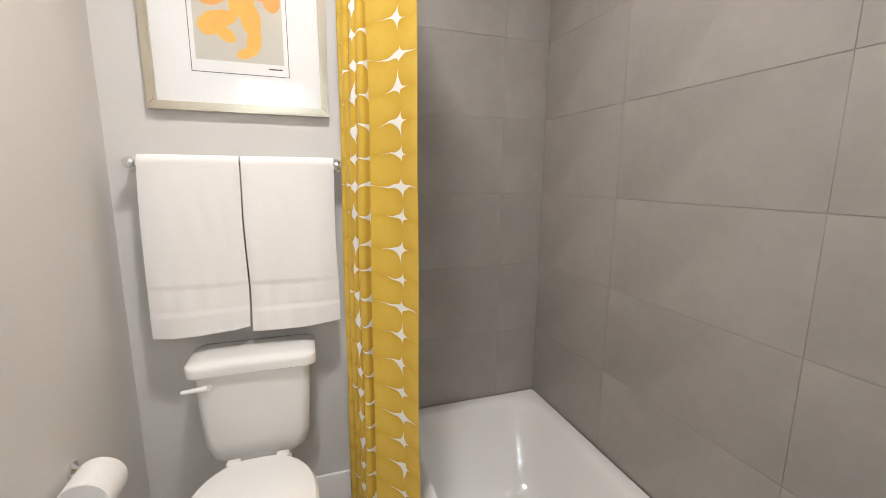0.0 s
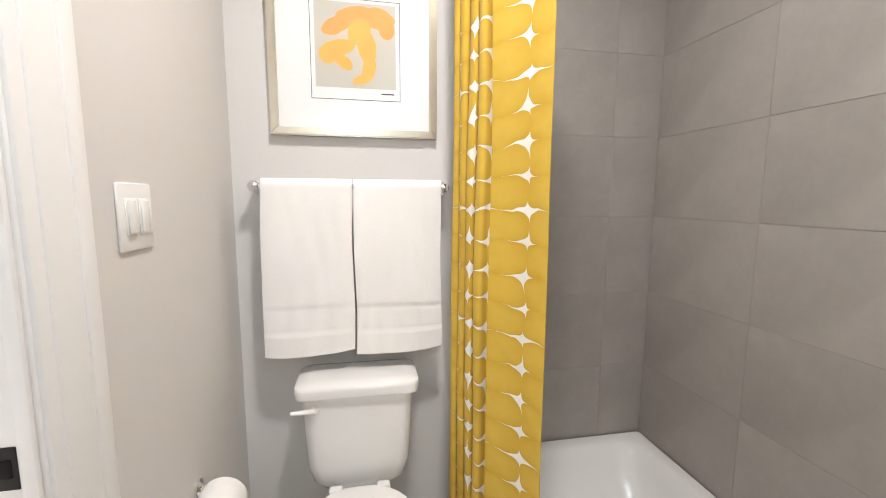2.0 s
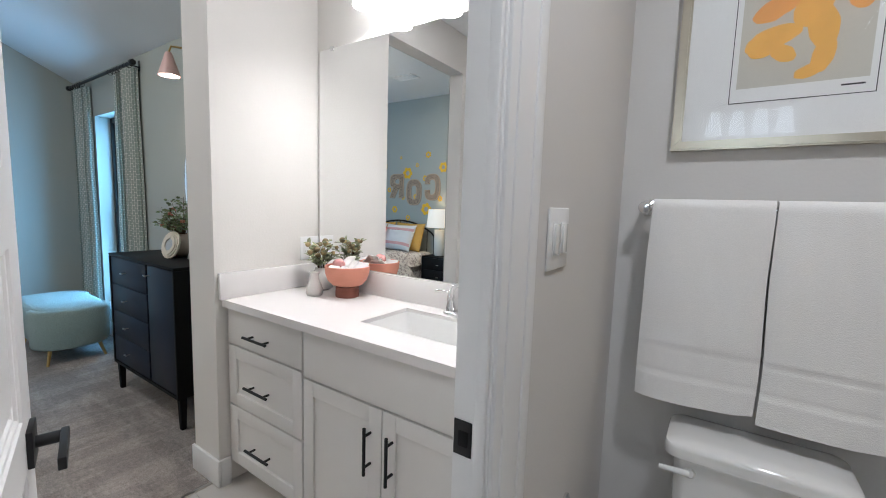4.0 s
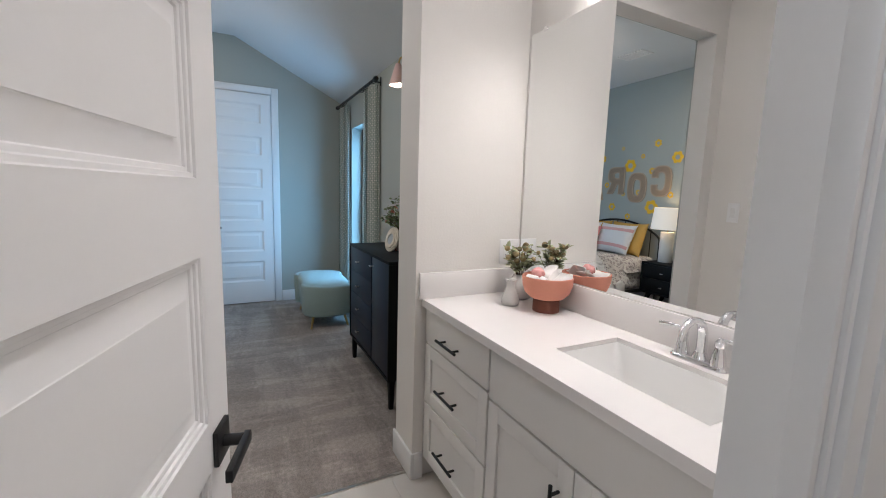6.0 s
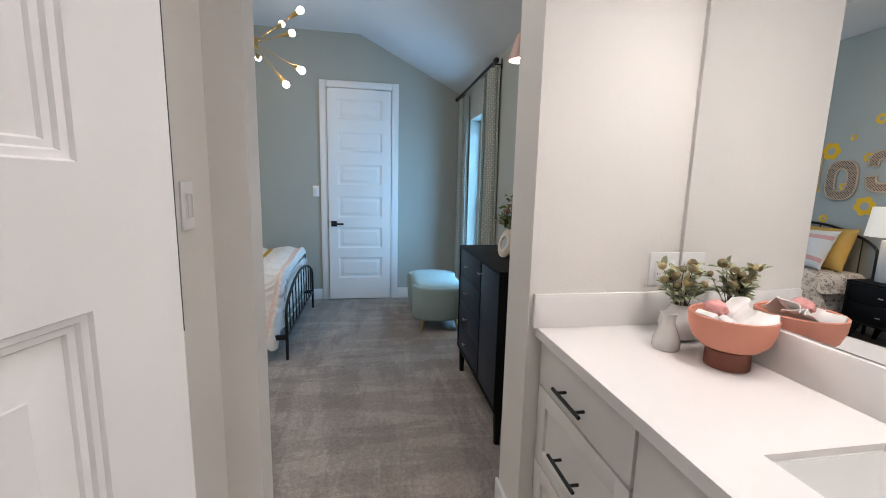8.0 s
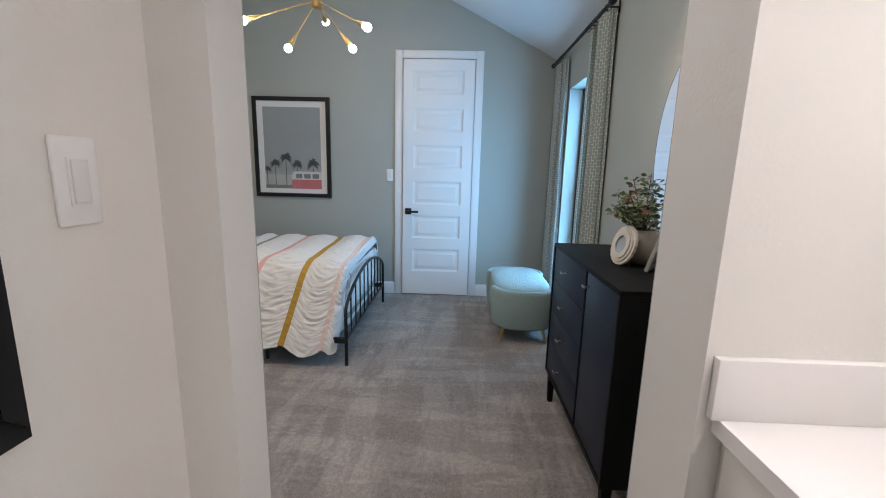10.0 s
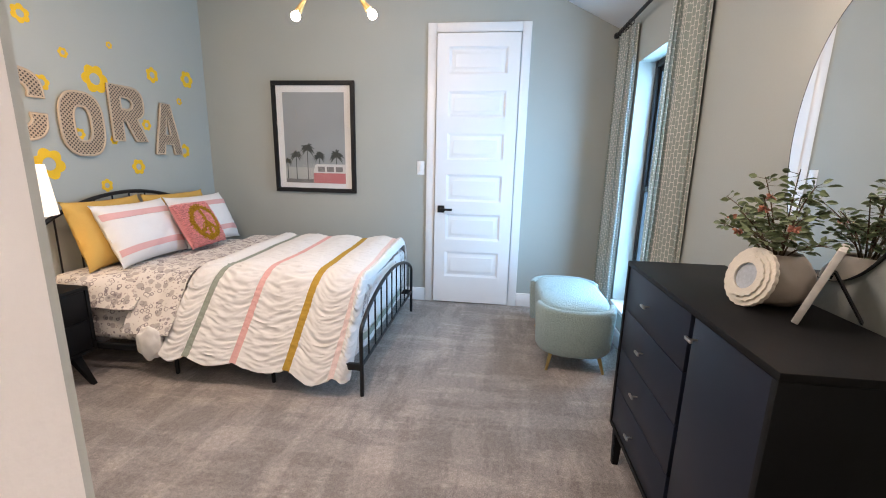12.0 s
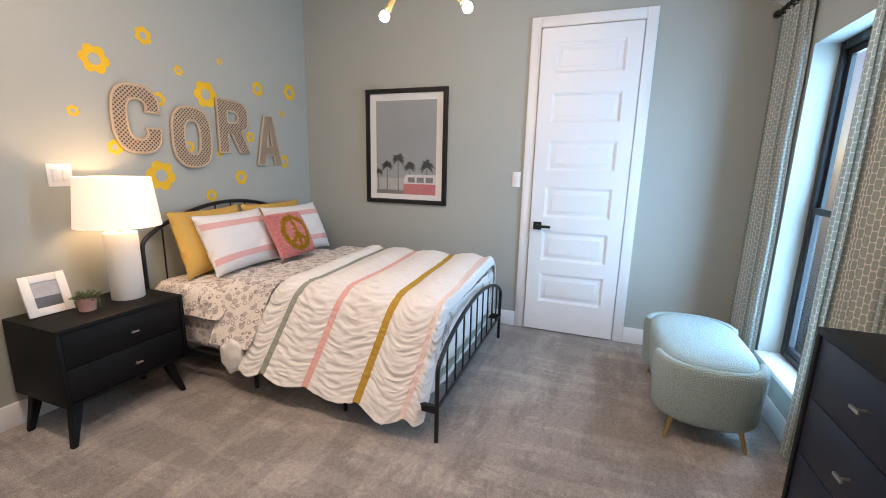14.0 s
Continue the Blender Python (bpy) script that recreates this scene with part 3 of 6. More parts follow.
def framed(name, at, label, w, h, fw, fd, frame_mat, mat_w, category="picture", mat_b=None):
    """A framed picture in x-z facing -y, its lower edge at the middle of at; returns it and the print's size."""
    ob = thing(name, at, label, category)
    for n, pts in (("frame_side", [(-w / 2, 0), (-w / 2 + fw, fw), (-w / 2 + fw, h - fw), (-w / 2, h)]), ("frame_side", [(w / 2, 0), (w / 2, h), (w / 2 - fw, h - fw), (w / 2 - fw, fw)]),
                   ("frame_bottom", [(-w / 2, 0), (w / 2, 0), (w / 2 - fw, fw), (-w / 2 + fw, fw)]), ("frame_top", [(-w / 2, h), (-w / 2 + fw, h - fw), (w / 2 - fw, h - fw), (w / 2, h)])):
        bm = bmesh.new()
        sheet_outline(bm, pts, -fd, 0, "xz")
        es = [e for e in bm.edges if all(abs(v.co.y + fd) < 1e-5 for v in e.verts)]
        bmesh.ops.bevel(bm, geom=es, offset=fw * 0.18, segments=2, affect="EDGES")
        part(n, bm, frame_mat, ob, smooth=30)
    bm = bmesh.new()
    box(bm, (-w / 2 + fw, -0.010, fw), (w / 2 - fw, -0.004, h - fw))
    part("mat_board", bm, PAPER, ob)
    bm = bmesh.new()
    bm.faces.new([bm.verts.new((x, -fd * 0.62, z)) for x, z in rect(-w / 2 + fw, fw, w / 2 - fw, h - fw)])
    g = part("glass", bm, GLASS, ob)
    g.visible_shadow = False
    return ob


def smooth_loop(pts, n=6):
    """Catmull-Rom loop through outline points."""
    out = []
    for i in range(len(pts)):
        p = [Vector(pts[(i + k) % len(pts)]) for k in (-1, 0, 1, 2)]
        for j in range(n):
            t = j / n
            q = 0.5 * (2 * p[1] + (p[2] - p[0]) * t + (2 * p[0] - 5 * p[1] + 4 * p[2] - p[3]) * t * t + (3 * p[1] - p[0] - 3 * p[2] + p[3]) * t ** 3)
            out.append((q.x, q.y))
    return out


def patch(name, pts, y, material, parent, label=""):
    """A flat printed shape at depth y."""
    bm = bmesh.new()
    vs = [bm.verts.new((p[0], y, p[1])) for p in pts]
    bm.faces.new(vs)
    bmesh.ops.triangulate(bm, faces=bm.faces[:])
    bmesh.ops.recalc_face_normals(bm, faces=bm.faces[:])
    return part(name, bm, material, parent, label)


def rect(x0, z0, x1, z1):
    return [(x0, z0), (x1, z0), (x1, z1), (x0, z1)]


CHAMPAGNE = mat("champagne_silver_leaf", (0.56, 0.50, 0.40), 0.3, 0.9, vary=0.12, scale=20)
INK = plain("dark_ink", (0.05, 0.05, 0.05))
FIELD = plain("beige_print_field", (0.58, 0.55, 0.48), vary=0.08)
ORANGE = plain("orange_print_ink", (0.80, 0.40, 0.12), vary=0.25, scale=14)
ORANGE2 = plain("amber_print_ink", (0.82, 0.48, 0.12), vary=0.2, scale=14)
pic = framed("framed_print", (-0.116, NY - 0.002, 1.54), "champagne-framed abstract orange print over the towels", 0.546, 0.57, 0.026, 0.026, CHAMPAGNE, 0.1)
patch("print_border", rect(-0.143, 0.122, 0.149, 0.440), -0.0105, INK, pic)
patch("print_paper", rect(-0.141, 0.124, 0.147, 0.438), -0.0108, PAPER, pic)
patch("print_field", rect(-0.128, 0.160, 0.134, 0.428), -0.0111, FIELD, pic)
for k, (x, z, rx, rz, turn, ink) in enumerate(((-0.06, 0.355, 0.05, 0.026, 25, ORANGE), (0.0, 0.385, 0.065, 0.033, 10, ORANGE), (0.075, 0.385, 0.058, 0.034, -8, ORANGE), (0.105, 0.35, 0.026, 0.03, 0, ORANGE), (0.015, 0.34, 0.045, 0.035, 60, ORANGE2),
                                            (0.04, 0.29, 0.03, 0.055, 8, ORANGE2), (0.045, 0.225, 0.022, 0.045, -12, ORANGE2), (0.02, 0.188, 0.03, 0.016, 20, ORANGE2), (-0.055, 0.285, 0.055, 0.026, 12, ORANGE2), (-0.085, 0.262, 0.032, 0.028, -10, ORANGE2), (-0.035, 0.24, 0.03, 0.02, -35, ORANGE2))):
    a = radians(turn)
    loop = []
    for q in range(28):
        b = 2 * math.pi * q / 28
        w = 1 + 0.12 * noise.noise((math.cos(b) * 2 + k, math.sin(b) * 2, k))
        ex, ez = rx * w * math.cos(b), rz * w * math.sin(b)
        loop.append((x + ex * math.cos(a) - ez * math.sin(a), z + ex * math.sin(a) + ez * math.cos(a)))
    patch("brush_shape", loop, -0.0113 - 0.00004 * k, ink, pic)
patch("signature", rect(0.085, 0.143, 0.128, 0.147), -0.0112, INK, pic)


def cloth_pattern(name, kind):
    """Printed cloths: yellow stones with white gaps, or green lozenges with white outlines; uv in metres."""
    m = bpy.data.materials.new(name)
    m.use_nodes = True
    n, l = m.node_tree.nodes, m.node_tree.links
    b = n["Principled BSDF"]
    b.inputs["Roughness"].default_value, b.inputs["Specular IOR Level"].default_value = 0.85, 0.2
    b.inputs["Sheen Weight"].default_value = 0.1

    def math_node(op, a, c=None, clamp=False):
        k = n.new("ShaderNodeMath")
        k.operation, k.use_clamp = op, clamp
        for i, v in enumerate((a, c)):
            if v is None:
                continue
            if isinstance(v, (int, float)):
                k.inputs[i].default_value = v
            else:
                l.new(v, k.inputs[i])
        return k.outputs[0]

    uv = n.new("ShaderNodeUVMap")
    nz = n.new("ShaderNodeTexNoise")
    nz.inputs["Scale"].default_value = 11 if kind == "stones" else 60
    l.new(uv.outputs[0], nz.inputs["Vector"])
    warp = n.new("ShaderNodeVectorMath")
    warp.operation = "MULTIPLY_ADD"
    amount = 0.042 if kind == "stones" else 0.003
    warp.inputs[1].default_value = (amount, amount, 0)
    l.new(nz.outputs["Color"], warp.inputs[0])
    l.new(uv.outputs[0], warp.inputs[2])
    sep = n.new("ShaderNodeSeparateXYZ")
    l.new(warp.outputs[0], sep.inputs[0])
    if kind == "stones":
        W, H, pa, pb, edge, gain = 0.165, 0.083, 2.1, 2.9, 1.02, 25.0
        cu = math_node("DIVIDE", math_node("SUBTRACT", sep.outputs[0], 0.088), W)
    else:
        W, H, pa, pb, edge, gain = 0.0175, 0.042, 3.0, 4.5, 0.60, 5.0
        cu = math_node("DIVIDE", sep.outputs[0], W)
    cv = math_node("DIVIDE", sep.outputs[1], H)
    if kind != "stones":
        half = math_node("MULTIPLY", math_node("FLOOR", cu), 0.5)
        cv = math_node("ADD", cv, half)
    fu = math_node("ABSOLUTE", math_node("SUBTRACT", math_node("MULTIPLY", math_node("FRACT", cu), 2), 1))
    fv = math_node("ABSOLUTE", math_node("SUBTRACT", math_node("MULTIPLY", math_node("FRACT", cv), 2), 1))
    d = math_node("ADD", math_node("POWER", fu, pa), math_node("POWER", fv, pb))
    gap = math_node("MULTIPLY", math_node("SUBTRACT", d, edge), gain, True)
    if kind == "stones":
        su = math_node("SUBTRACT", math_node("FRACT", math_node("ADD", cu, 0.5)), 0.5)
        sv = math_node("SUBTRACT", math_node("FRACT", math_node("ADD", cv, 0.5)), 0.5)
        turn = math_node("FLOORED_MODULO", math_node("FLOOR", math_node("ADD", cv, 0.5)), 4.0)

        def by_row(*values):
            """One value for each of the four kinds of gap that follow one another up the cloth."""
            total = None
            for k, v in enumerate(values):
                q = math_node("MULTIPLY", math_node("COMPARE", turn, float(k)), v)
                total = q if total is None else math_node("ADD", total, q)
            return total

        left = math_node("DIVIDE", math_node("MAXIMUM", su, 0.0), by_row(0.84, 0.60, 0.64, 0.50))
        right = math_node("DIVIDE", math_node("MAXIMUM", math_node("MULTIPLY", su, -1.0), 0.0), by_row(0.64, 0.20, 0.18, 0.22))
        up = math_node("DIVIDE", math_node("MAXIMUM", sv, 0.0), by_row(0.34, 0.36, 0.34, 0.70))
        down = math_node("DIVIDE", math_node("MAXIMUM", math_node("MULTIPLY", sv, -1.0), 0.0), by_row(0.36, 0.38, 0.66, 0.36))
        reach = math_node("ADD", math_node("POWER", math_node("MAXIMUM", left, right), 0.40), math_node("POWER", math_node("MAXIMUM", up, down), 0.40))
        gap = math_node("MULTIPLY", math_node("SUBTRACT", 1.0, reach), 18.0, True)
    ramp = n.new("ShaderNodeMix")
    ramp.data_type = "RGBA"
    n2 = n.new("ShaderNodeTexNoise")
    n2.inputs["Scale"].default_value = 22 if kind == "stones" else 40
    l.new(uv.outputs[0], n2.inputs["Vector"])
    l.new(math_node("ADD", math_node("MULTIPLY", d, 0.50 if kind == "stones" else 0.35), math_node("MULTIPLY", n2.outputs["Fac"], 0.6)), ramp.inputs["Factor"])
    dark, light = (((0.70, 0.475, 0.075, 1), (0.56, 0.34, 0.03, 1)) if kind == "stones" else ((0.43, 0.48, 0.43, 1), (0.31, 0.37, 0.34, 1)))
    ramp.inputs["A"].default_value, ramp.inputs["B"].default_value = dark, light
    mix = n.new("ShaderNodeMix")
    mix.data_type = "RGBA"
    l.new(gap, mix.inputs["Factor"])
    l.new(ramp.outputs["Result"], mix.inputs["A"])
    mix.inputs["B"].default_value = (0.80, 0.78, 0.74, 1)
    l.new(mix.outputs["Result"], b.inputs["Base Color"])
    weave = n.new("ShaderNodeTexNoise")
    weave.inputs["Scale"].default_value = 900
    l.new(uv.outputs[0], weave.inputs["Vector"])
    bp = n.new("ShaderNodeBump")
    bp.inputs["Strength"].default_value, bp.inputs["Distance"].default_value = 0.12, 0.002
    l.new(weave.outputs["Fac"], bp.inputs["Height"])
    l.new(bp.outputs[0], b.inputs["Normal"])
    if kind != "stones":   # thin linen lets some daylight through
        tr, blend = n.new("ShaderNodeBsdfTranslucent"), n.new("ShaderNodeMixShader")
        blend.inputs[0].default_value = 0.3
        l.new(mix.outputs["Result"], tr.inputs["Color"])
        l.new(b.outputs[0], blend.inputs[1])
        l.new(tr.outputs[0], blend.inputs[2])
        l.new(blend.outputs[0], n["Material Output"].inputs[0])
    return m


def drape(bm, plan, z0, z1, nz=40, flare=0.0, sway=0.0, seed=0.0, thick=0.002):
    """A cloth hung along a plan line, uv in metres along the line and up."""
    pts = [Vector((p[0], p[1], 0)) for p in plan]
    run = [0.0]
    for a, b in zip(pts, pts[1:]):
        run.append(run[-1] + (b - a).length)
    mid = sum(pts, Vector()) / len(pts)
    lay = bm.loops.layers.uv.verify()
    rows = []
    for j in range(nz + 1):
        v = j / nz
        z = z0 + (z1 - z0) * v
        row = []
        for i, p in enumerate(pts):
            q = mid + (p - mid) * (1 + flare * (1 - v))
            k = sway * noise.noise((run[i] * 4, z * 1.6, seed))
            row.append(bm.verts.new((q.x + k, q.y + k * 0.6, z)))
        rows.append(row)
    for j in range(nz):
        for i in range(len(pts) - 1):
            f = bm.faces.new((rows[j][i], rows[j][i + 1], rows[j + 1][i + 1], rows[j + 1][i]))
            for lp, (a, b) in zip(f.loops, ((i, j), (i + 1, j), (i + 1, j + 1), (i, j + 1))):
                lp[lay].uv = (run[a], z0 + (z1 - z0) * b / nz)
    return thicken(bm, thick)


SHOWER_CLOTH = cloth_pattern("yellow_stone_print_cotton", "stones")
plan = []
N = 70
for k in range(N + 1):
    t = k / N
    plan.append((0.185 + 0.05 * t + 0.017 * math.sin(t * 4.5 * 2 * math.pi), 1.90 - 0.225 * t + 0.012 * math.sin(t * 9 * 2 * math.pi)))
for k in range(1, 13):
    t = k / 12
    plan.append((0.237 + 0.093 * t + 0.010 * math.sin(t * math.pi), 1.675 - 0.155 * t - 0.006 * math.sin(t * math.pi)))
plan.reverse()
bm = bmesh.new()
drape(bm, plan, 0.10, 2.25, 40, 0.03, 0.010, 3.1)
curtain = thing("shower_curtain", (0, 0, 0), "yellow shower curtain printed with rounded stones and white gaps", "shower curtain")
part("cloth", bm, SHOWER_CLOTH, curtain, smooth=70)
for k in range(6):
    bm = bmesh.new()
    y = 1.86 - 0.06 * k
    tube(bm, [(0.26 + 0.028 * math.sin(a), y, 2.282 + 0.028 * math.cos(a)) for a in [i * math.pi / 6 for i in range(13)]], 0.0025, 6)
    part("ring", bm, CHROME, curtain)
rod = thing("shower_rod", (0, 0, 0), "chrome shower rod across the tub alcove", "shower rod")
bm = bmesh.new()
tube(bm, [(0.26, 0.555, 2.30), (0.26, NY, 2.30)], 0.0125, 14)
part("rod", bm, CHROME, rod)

tub = thing("bathtub", (0, 0, -0.012), "glossy white alcove bathtub below grey tiles", "bathtub")
bm = bmesh.new()
cx, cy, ow, od = (0.35 + 1.04) / 2, (0.558 + 2.075) / 2, 0.69, 1.517
secs = [(rounded(ow, od, 0.012, 8, cx, cy), 0.0), (rounded(ow, od, 0.012, 8, cx, cy), 0.355), (rounded(ow - 0.01, od - 0.01, 0.014, 8, cx, cy), 0.367),
        (rounded(ow - 0.09, od - 0.10, 0.09, 8, cx, cy), 0.371), (rounded(ow - 0.12, od - 0.13, 0.10, 8, cx, cy), 0.362), (rounded(ow - 0.145, od - 0.18, 0.12, 8, cx, cy), 0.32),
        (rounded(ow - 0.19, od - 0.36, 0.14, 8, cx, cy), 0.15), (rounded(ow - 0.25, od - 0.48, 0.14, 8, cx, cy), 0.08), (rounded(ow - 0.34, od - 0.6, 0.12, 8, cx, cy), 0.062)]
loft(bm, secs)
part("shell", bm, PORCELAIN, tub, smooth=50)
bm = bmesh.new()
lathe(bm, [(0.03, 0), (0.03, 0.004), (0.02, 0.006), (0.0, 0.006)], (cx, 1.0, 0.0625), 20)
part("drain", bm, CHROME, tub)

# ---- vanity room ----


def bar_pull(parent, x, y, z, length, upright=False):
    """A round black bar on two posts, standing off a front that faces -y."""
    bm = bmesh.new()
    h = length / 2
    d = Vector((0, 0, 1)) if upright else Vector((1, 0, 0))
    c = Vector((x, y, z))
    tube(bm, [c + d * -h + Vector((0, -0.032, 0)), c + d * h + Vector((0, -0.032, 0))], 0.006, 10)
    for s in (-1, 1):
        tube(bm, [c + d * (s * h * 0.66), c + d * (s * h * 0.66) + Vector((0, -0.03, 0))], 0.005, 8)
    return part("handle", bm, BLACK_METAL, parent, "matt black bar pull")


def front(parent, name, x0, x1, z0, z1, y, shaker=True):
    """A cabinet front, slab or with a recessed shaker panel."""
    bm = bmesh.new()
    if not shaker:
        box(bm, (x0, y, z0), (x1, y + 0.019, z1), 0.0015)
        return part(name, bm, CABINET, parent)
    s = 0.058
    box(bm, (x0, y, z0), (x0 + s, y + 0.019, z1), 0.0012)
    box(bm, (x1 - s, y, z0), (x1, y + 0.019, z1), 0.0012)
    box(bm, (x0 + s, y + 0.0002, z0), (x1 - s, y + 0.019, z0 + s), 0.0012)
    box(bm, (x0 + s, y + 0.0002, z1 - s), (x1 - s, y + 0.019, z1), 0.0012)
    f = part(name, bm, CABINET, parent)
    bm = bmesh.new()
    box(bm, (x0 + s - 0.002, y + 0.010, z0 + s - 0.002), (x1 - s + 0.002, y + 0.018, z1 - s + 0.002))
    part("panel", bm, CABINET, f)
    return f


FY = 1.643
drawers = thing("drawer_cabinet", (0, 0, 0), "white shaker drawer cabinet with black bar pulls", "cabinet")
bm = bmesh.new()
box(bm, (EX1 + 0.002, FY + 0.021, 0.10), (-1.556, VY - 0.002, 0.864))
part("body", bm, CABINET, drawers)
bm = bmesh.new()
box(bm, (EX1 + 0.002, FY + 0.09, -0.012), (-1.556, VY - 0.05, 0.10))
part("toe_kick", bm, CABINET, drawers)
bm = bmesh.new()
box(bm, (EX1 + 0.002, FY + 0.004, 0.10), (-2.10, FY + 0.0205, 0.864), 0.001)
part("filler", bm, CABINET, drawers)
for z0, z1, sh in ((0.695, 0.856, False), (0.404, 0.686, True), (0.112, 0.395, True)):
    f = front(drawers, "drawer_front", -2.096, -1.562, z0, z1, FY, sh)
    bar_pull(f, -1.84, FY, (z0 + z1) / 2 - 0.015, 0.17)
sink_base = thing("sink_cabinet", (0, 0, 0), "white shaker sink cabinet with two doors", "cabinet")
bm = bmesh.new()
for a, b in (((-1.554, FY + 0.021, 0.10), (PX0 - 0.012, FY + 0.04, 0.864)), ((-1.554, FY + 0.04, 0.10), (-1.534, VY - 0.002, 0.864)), ((-0.672, FY + 0.04, 0.10), (PX0 - 0.012, VY - 0.002, 0.864)), ((-1.534, FY + 0.04, 0.10), (-0.672, VY - 0.002, 0.12))):
    box(bm, a, b)
part("body", bm, CABINET, sink_base)
bm = bmesh.new()
box(bm, (-1.554, FY + 0.09, -0.012), (PX0 - 0.012, VY - 0.05, 0.10))
part("toe_kick", bm, CABINET, sink_base)
front(sink_base, "false_front", -1.550, -0.69, 0.675, 0.856, FY, False)
for x0, x1, hx in ((-1.550, -1.137, -1.186), (-1.132, -0.69, -1.086)):
    f = front(sink_base, "door", x0, x1, 0.112, 0.666, FY)
    bar_pull(f, hx, FY, 0.515, 0.17, True)

SX0, SX1, SY0, SY1 = -1.376, -0.888, 1.775, 2.058
top = thing("vanity_counter", (0, 0, 0), "white quartz vanity counter with an undermount sink cutout", "counter")
bm = bmesh.new()
# the slab as four strips round the cutout
for a, b in (((EX1 + 0.001, 1.622, 0.866), (SX0, VY - 0.001, 0.9)), ((SX1, 1.622, 0.866), (PX0 - 0.002, VY - 0.001, 0.9)), ((SX0, 1.622, 0.866), (SX1, SY0, 0.9)), ((SX0, SY1, 0.866), (SX1, VY - 0.001, 0.9))):
    box(bm, a, b)
bmesh.ops.remove_doubles(bm, verts=bm.verts[:], dist=1e-5)
part("slab", bm, QUARTZ, top)
bm = bmesh.new()
box(bm, (EX1 + 0.001, 1.606, 0.9), (EX1 + 0.02, VY - 0.001, 1.022), 0.0015)
part("side_splash", bm, QUARTZ, top)
bm = bmesh.new()
box(bm, (EX1 + 0.02, VY - 0.02, 0.9), (PX0 - 0.002, VY - 0.001, 1.018), 0.0015)
part("back_splash", bm, QUARTZ, top)
basin = thing("sink", (0, 0, 0), "white rectangular undermount sink in the counter", "sink")
bm = bmesh.new()
mx, my, sw, sd = (SX0 + SX1) / 2, (SY0 + SY1) / 2, SX1 - SX0, SY1 - SY0
loft(bm, [(rounded(sw + 0.03, sd + 0.03, 0.03, 6, mx, my), 0.8655), (rounded(sw - 0.001, sd - 0.001, 0.006, 6, mx, my), 0.8656), (rounded(sw - 0.001, sd - 0.001, 0.006, 6, mx, my), 0.885), (rounded(sw - 0.010, sd - 0.010, 0.010, 6, mx, my), 0.886), (rounded(sw - 0.022, sd - 0.022, 0.020, 6, mx, my), 0.865), (rounded(sw - 0.10, sd - 0.055, 0.03, 6, mx, my), 0.745), (rounded(sw - 0.15, sd - 0.10, 0.03, 6, mx, my), 0.726), (rounded(0.06, 0.06, 0.029, 6, mx, my + 0.03), 0.720)], False)
part("bowl", bm, PORCELAIN, basin, smooth=35)
bm = bmesh.new()
lathe(bm, [(0.022, 0), (0.022, 0.003), (0.012, 0.004), (0.0, 0.002)], (mx, my + 0.03, 0.7195), 20)
part("drain", bm, CHROME, basin)

tap = thing("faucet", (-1.118, 2.108, 0.9), "polished chrome two-handle faucet behind the sink", "faucet")
bm = bmesh.new()
loft(bm, [(rounded(0.175, 0.052, 0.025, 8), 0.0), (rounded(0.175, 0.052, 0.025, 8), 0.006), (rounded(0.165, 0.044, 0.021, 8), 0.012), (rounded(0.15, 0.036, 0.017, 8), 0.016)])
part("base_plate", bm, CHROME, tap)
bm = bmesh.new()
arc = [(0, 0.004, 0.014), (0, 0.005, 0.055), (0, 0.004, 0.082)] + [(0, -0.047 + 0.051 * math.cos(a), 0.090 + 0.046 * math.sin(a)) for a in [radians(12 + 13 * k) for k in range(12)]] + [(0, -0.101, 0.083)]
tube(bm, arc, 0.0155, 16, 0.0095)
lathe(bm, [(0.024, 0.014), (0.021, 0.022), (0.017, 0.034)], (0, 0.004, 0), 20)
part("spout", bm, CHROME, tap)
for s in (-1, 1):
    bm = bmesh.new()
    lathe(bm, [(0.023, 0.014), (0.022, 0.02), (0.016, 0.05), (0.012, 0.066), (0.015, 0.07), (0.015, 0.082), (0.009, 0.088), (0.007, 0.095), (0.0, 0.098)], (s * 0.055, 0, 0), 20)
    st = part("handle_post", bm, CHROME, tap)
    bm = bmesh.new()
    tube(bm, [(s * 0.055, 0, 0.088), (s * 0.075, -0.004, 0.093), (s * 0.10, -0.01, 0.094), (s * 0.128, -0.014, 0.091)], 0.005, 10, 0.0075)
    part("lever", bm, CHROME, st)

glass = thing("vanity_mirror", (0, 0, 0), "large frameless vanity mirror above the back splash", "mirror")
bm = bmesh.new()
box(bm, (-2.086, VY - 0.0065, 1.021), (-0.70, VY - 0.0015, 2.148))
part("mirror_pane", bm, MIRROR, glass)
for x, z in ((-1.99, 2.146), (-1.0, 2.146)):
    bm = bmesh.new()
    box(bm, (x - 0.012, VY - 0.010, z - 0.008), (x + 0.012, VY - 0.001, z + 0.012), 0.002)
    part("clip", bm, CHROME, glass)

SHADE = glow("lit_frosted_glass", (1.0, 0.95, 0.90), 9.0)
COOL_SHADE = glow("lit_cool_frosted_glass", (0.78, 0.92, 1.0), 8.5)


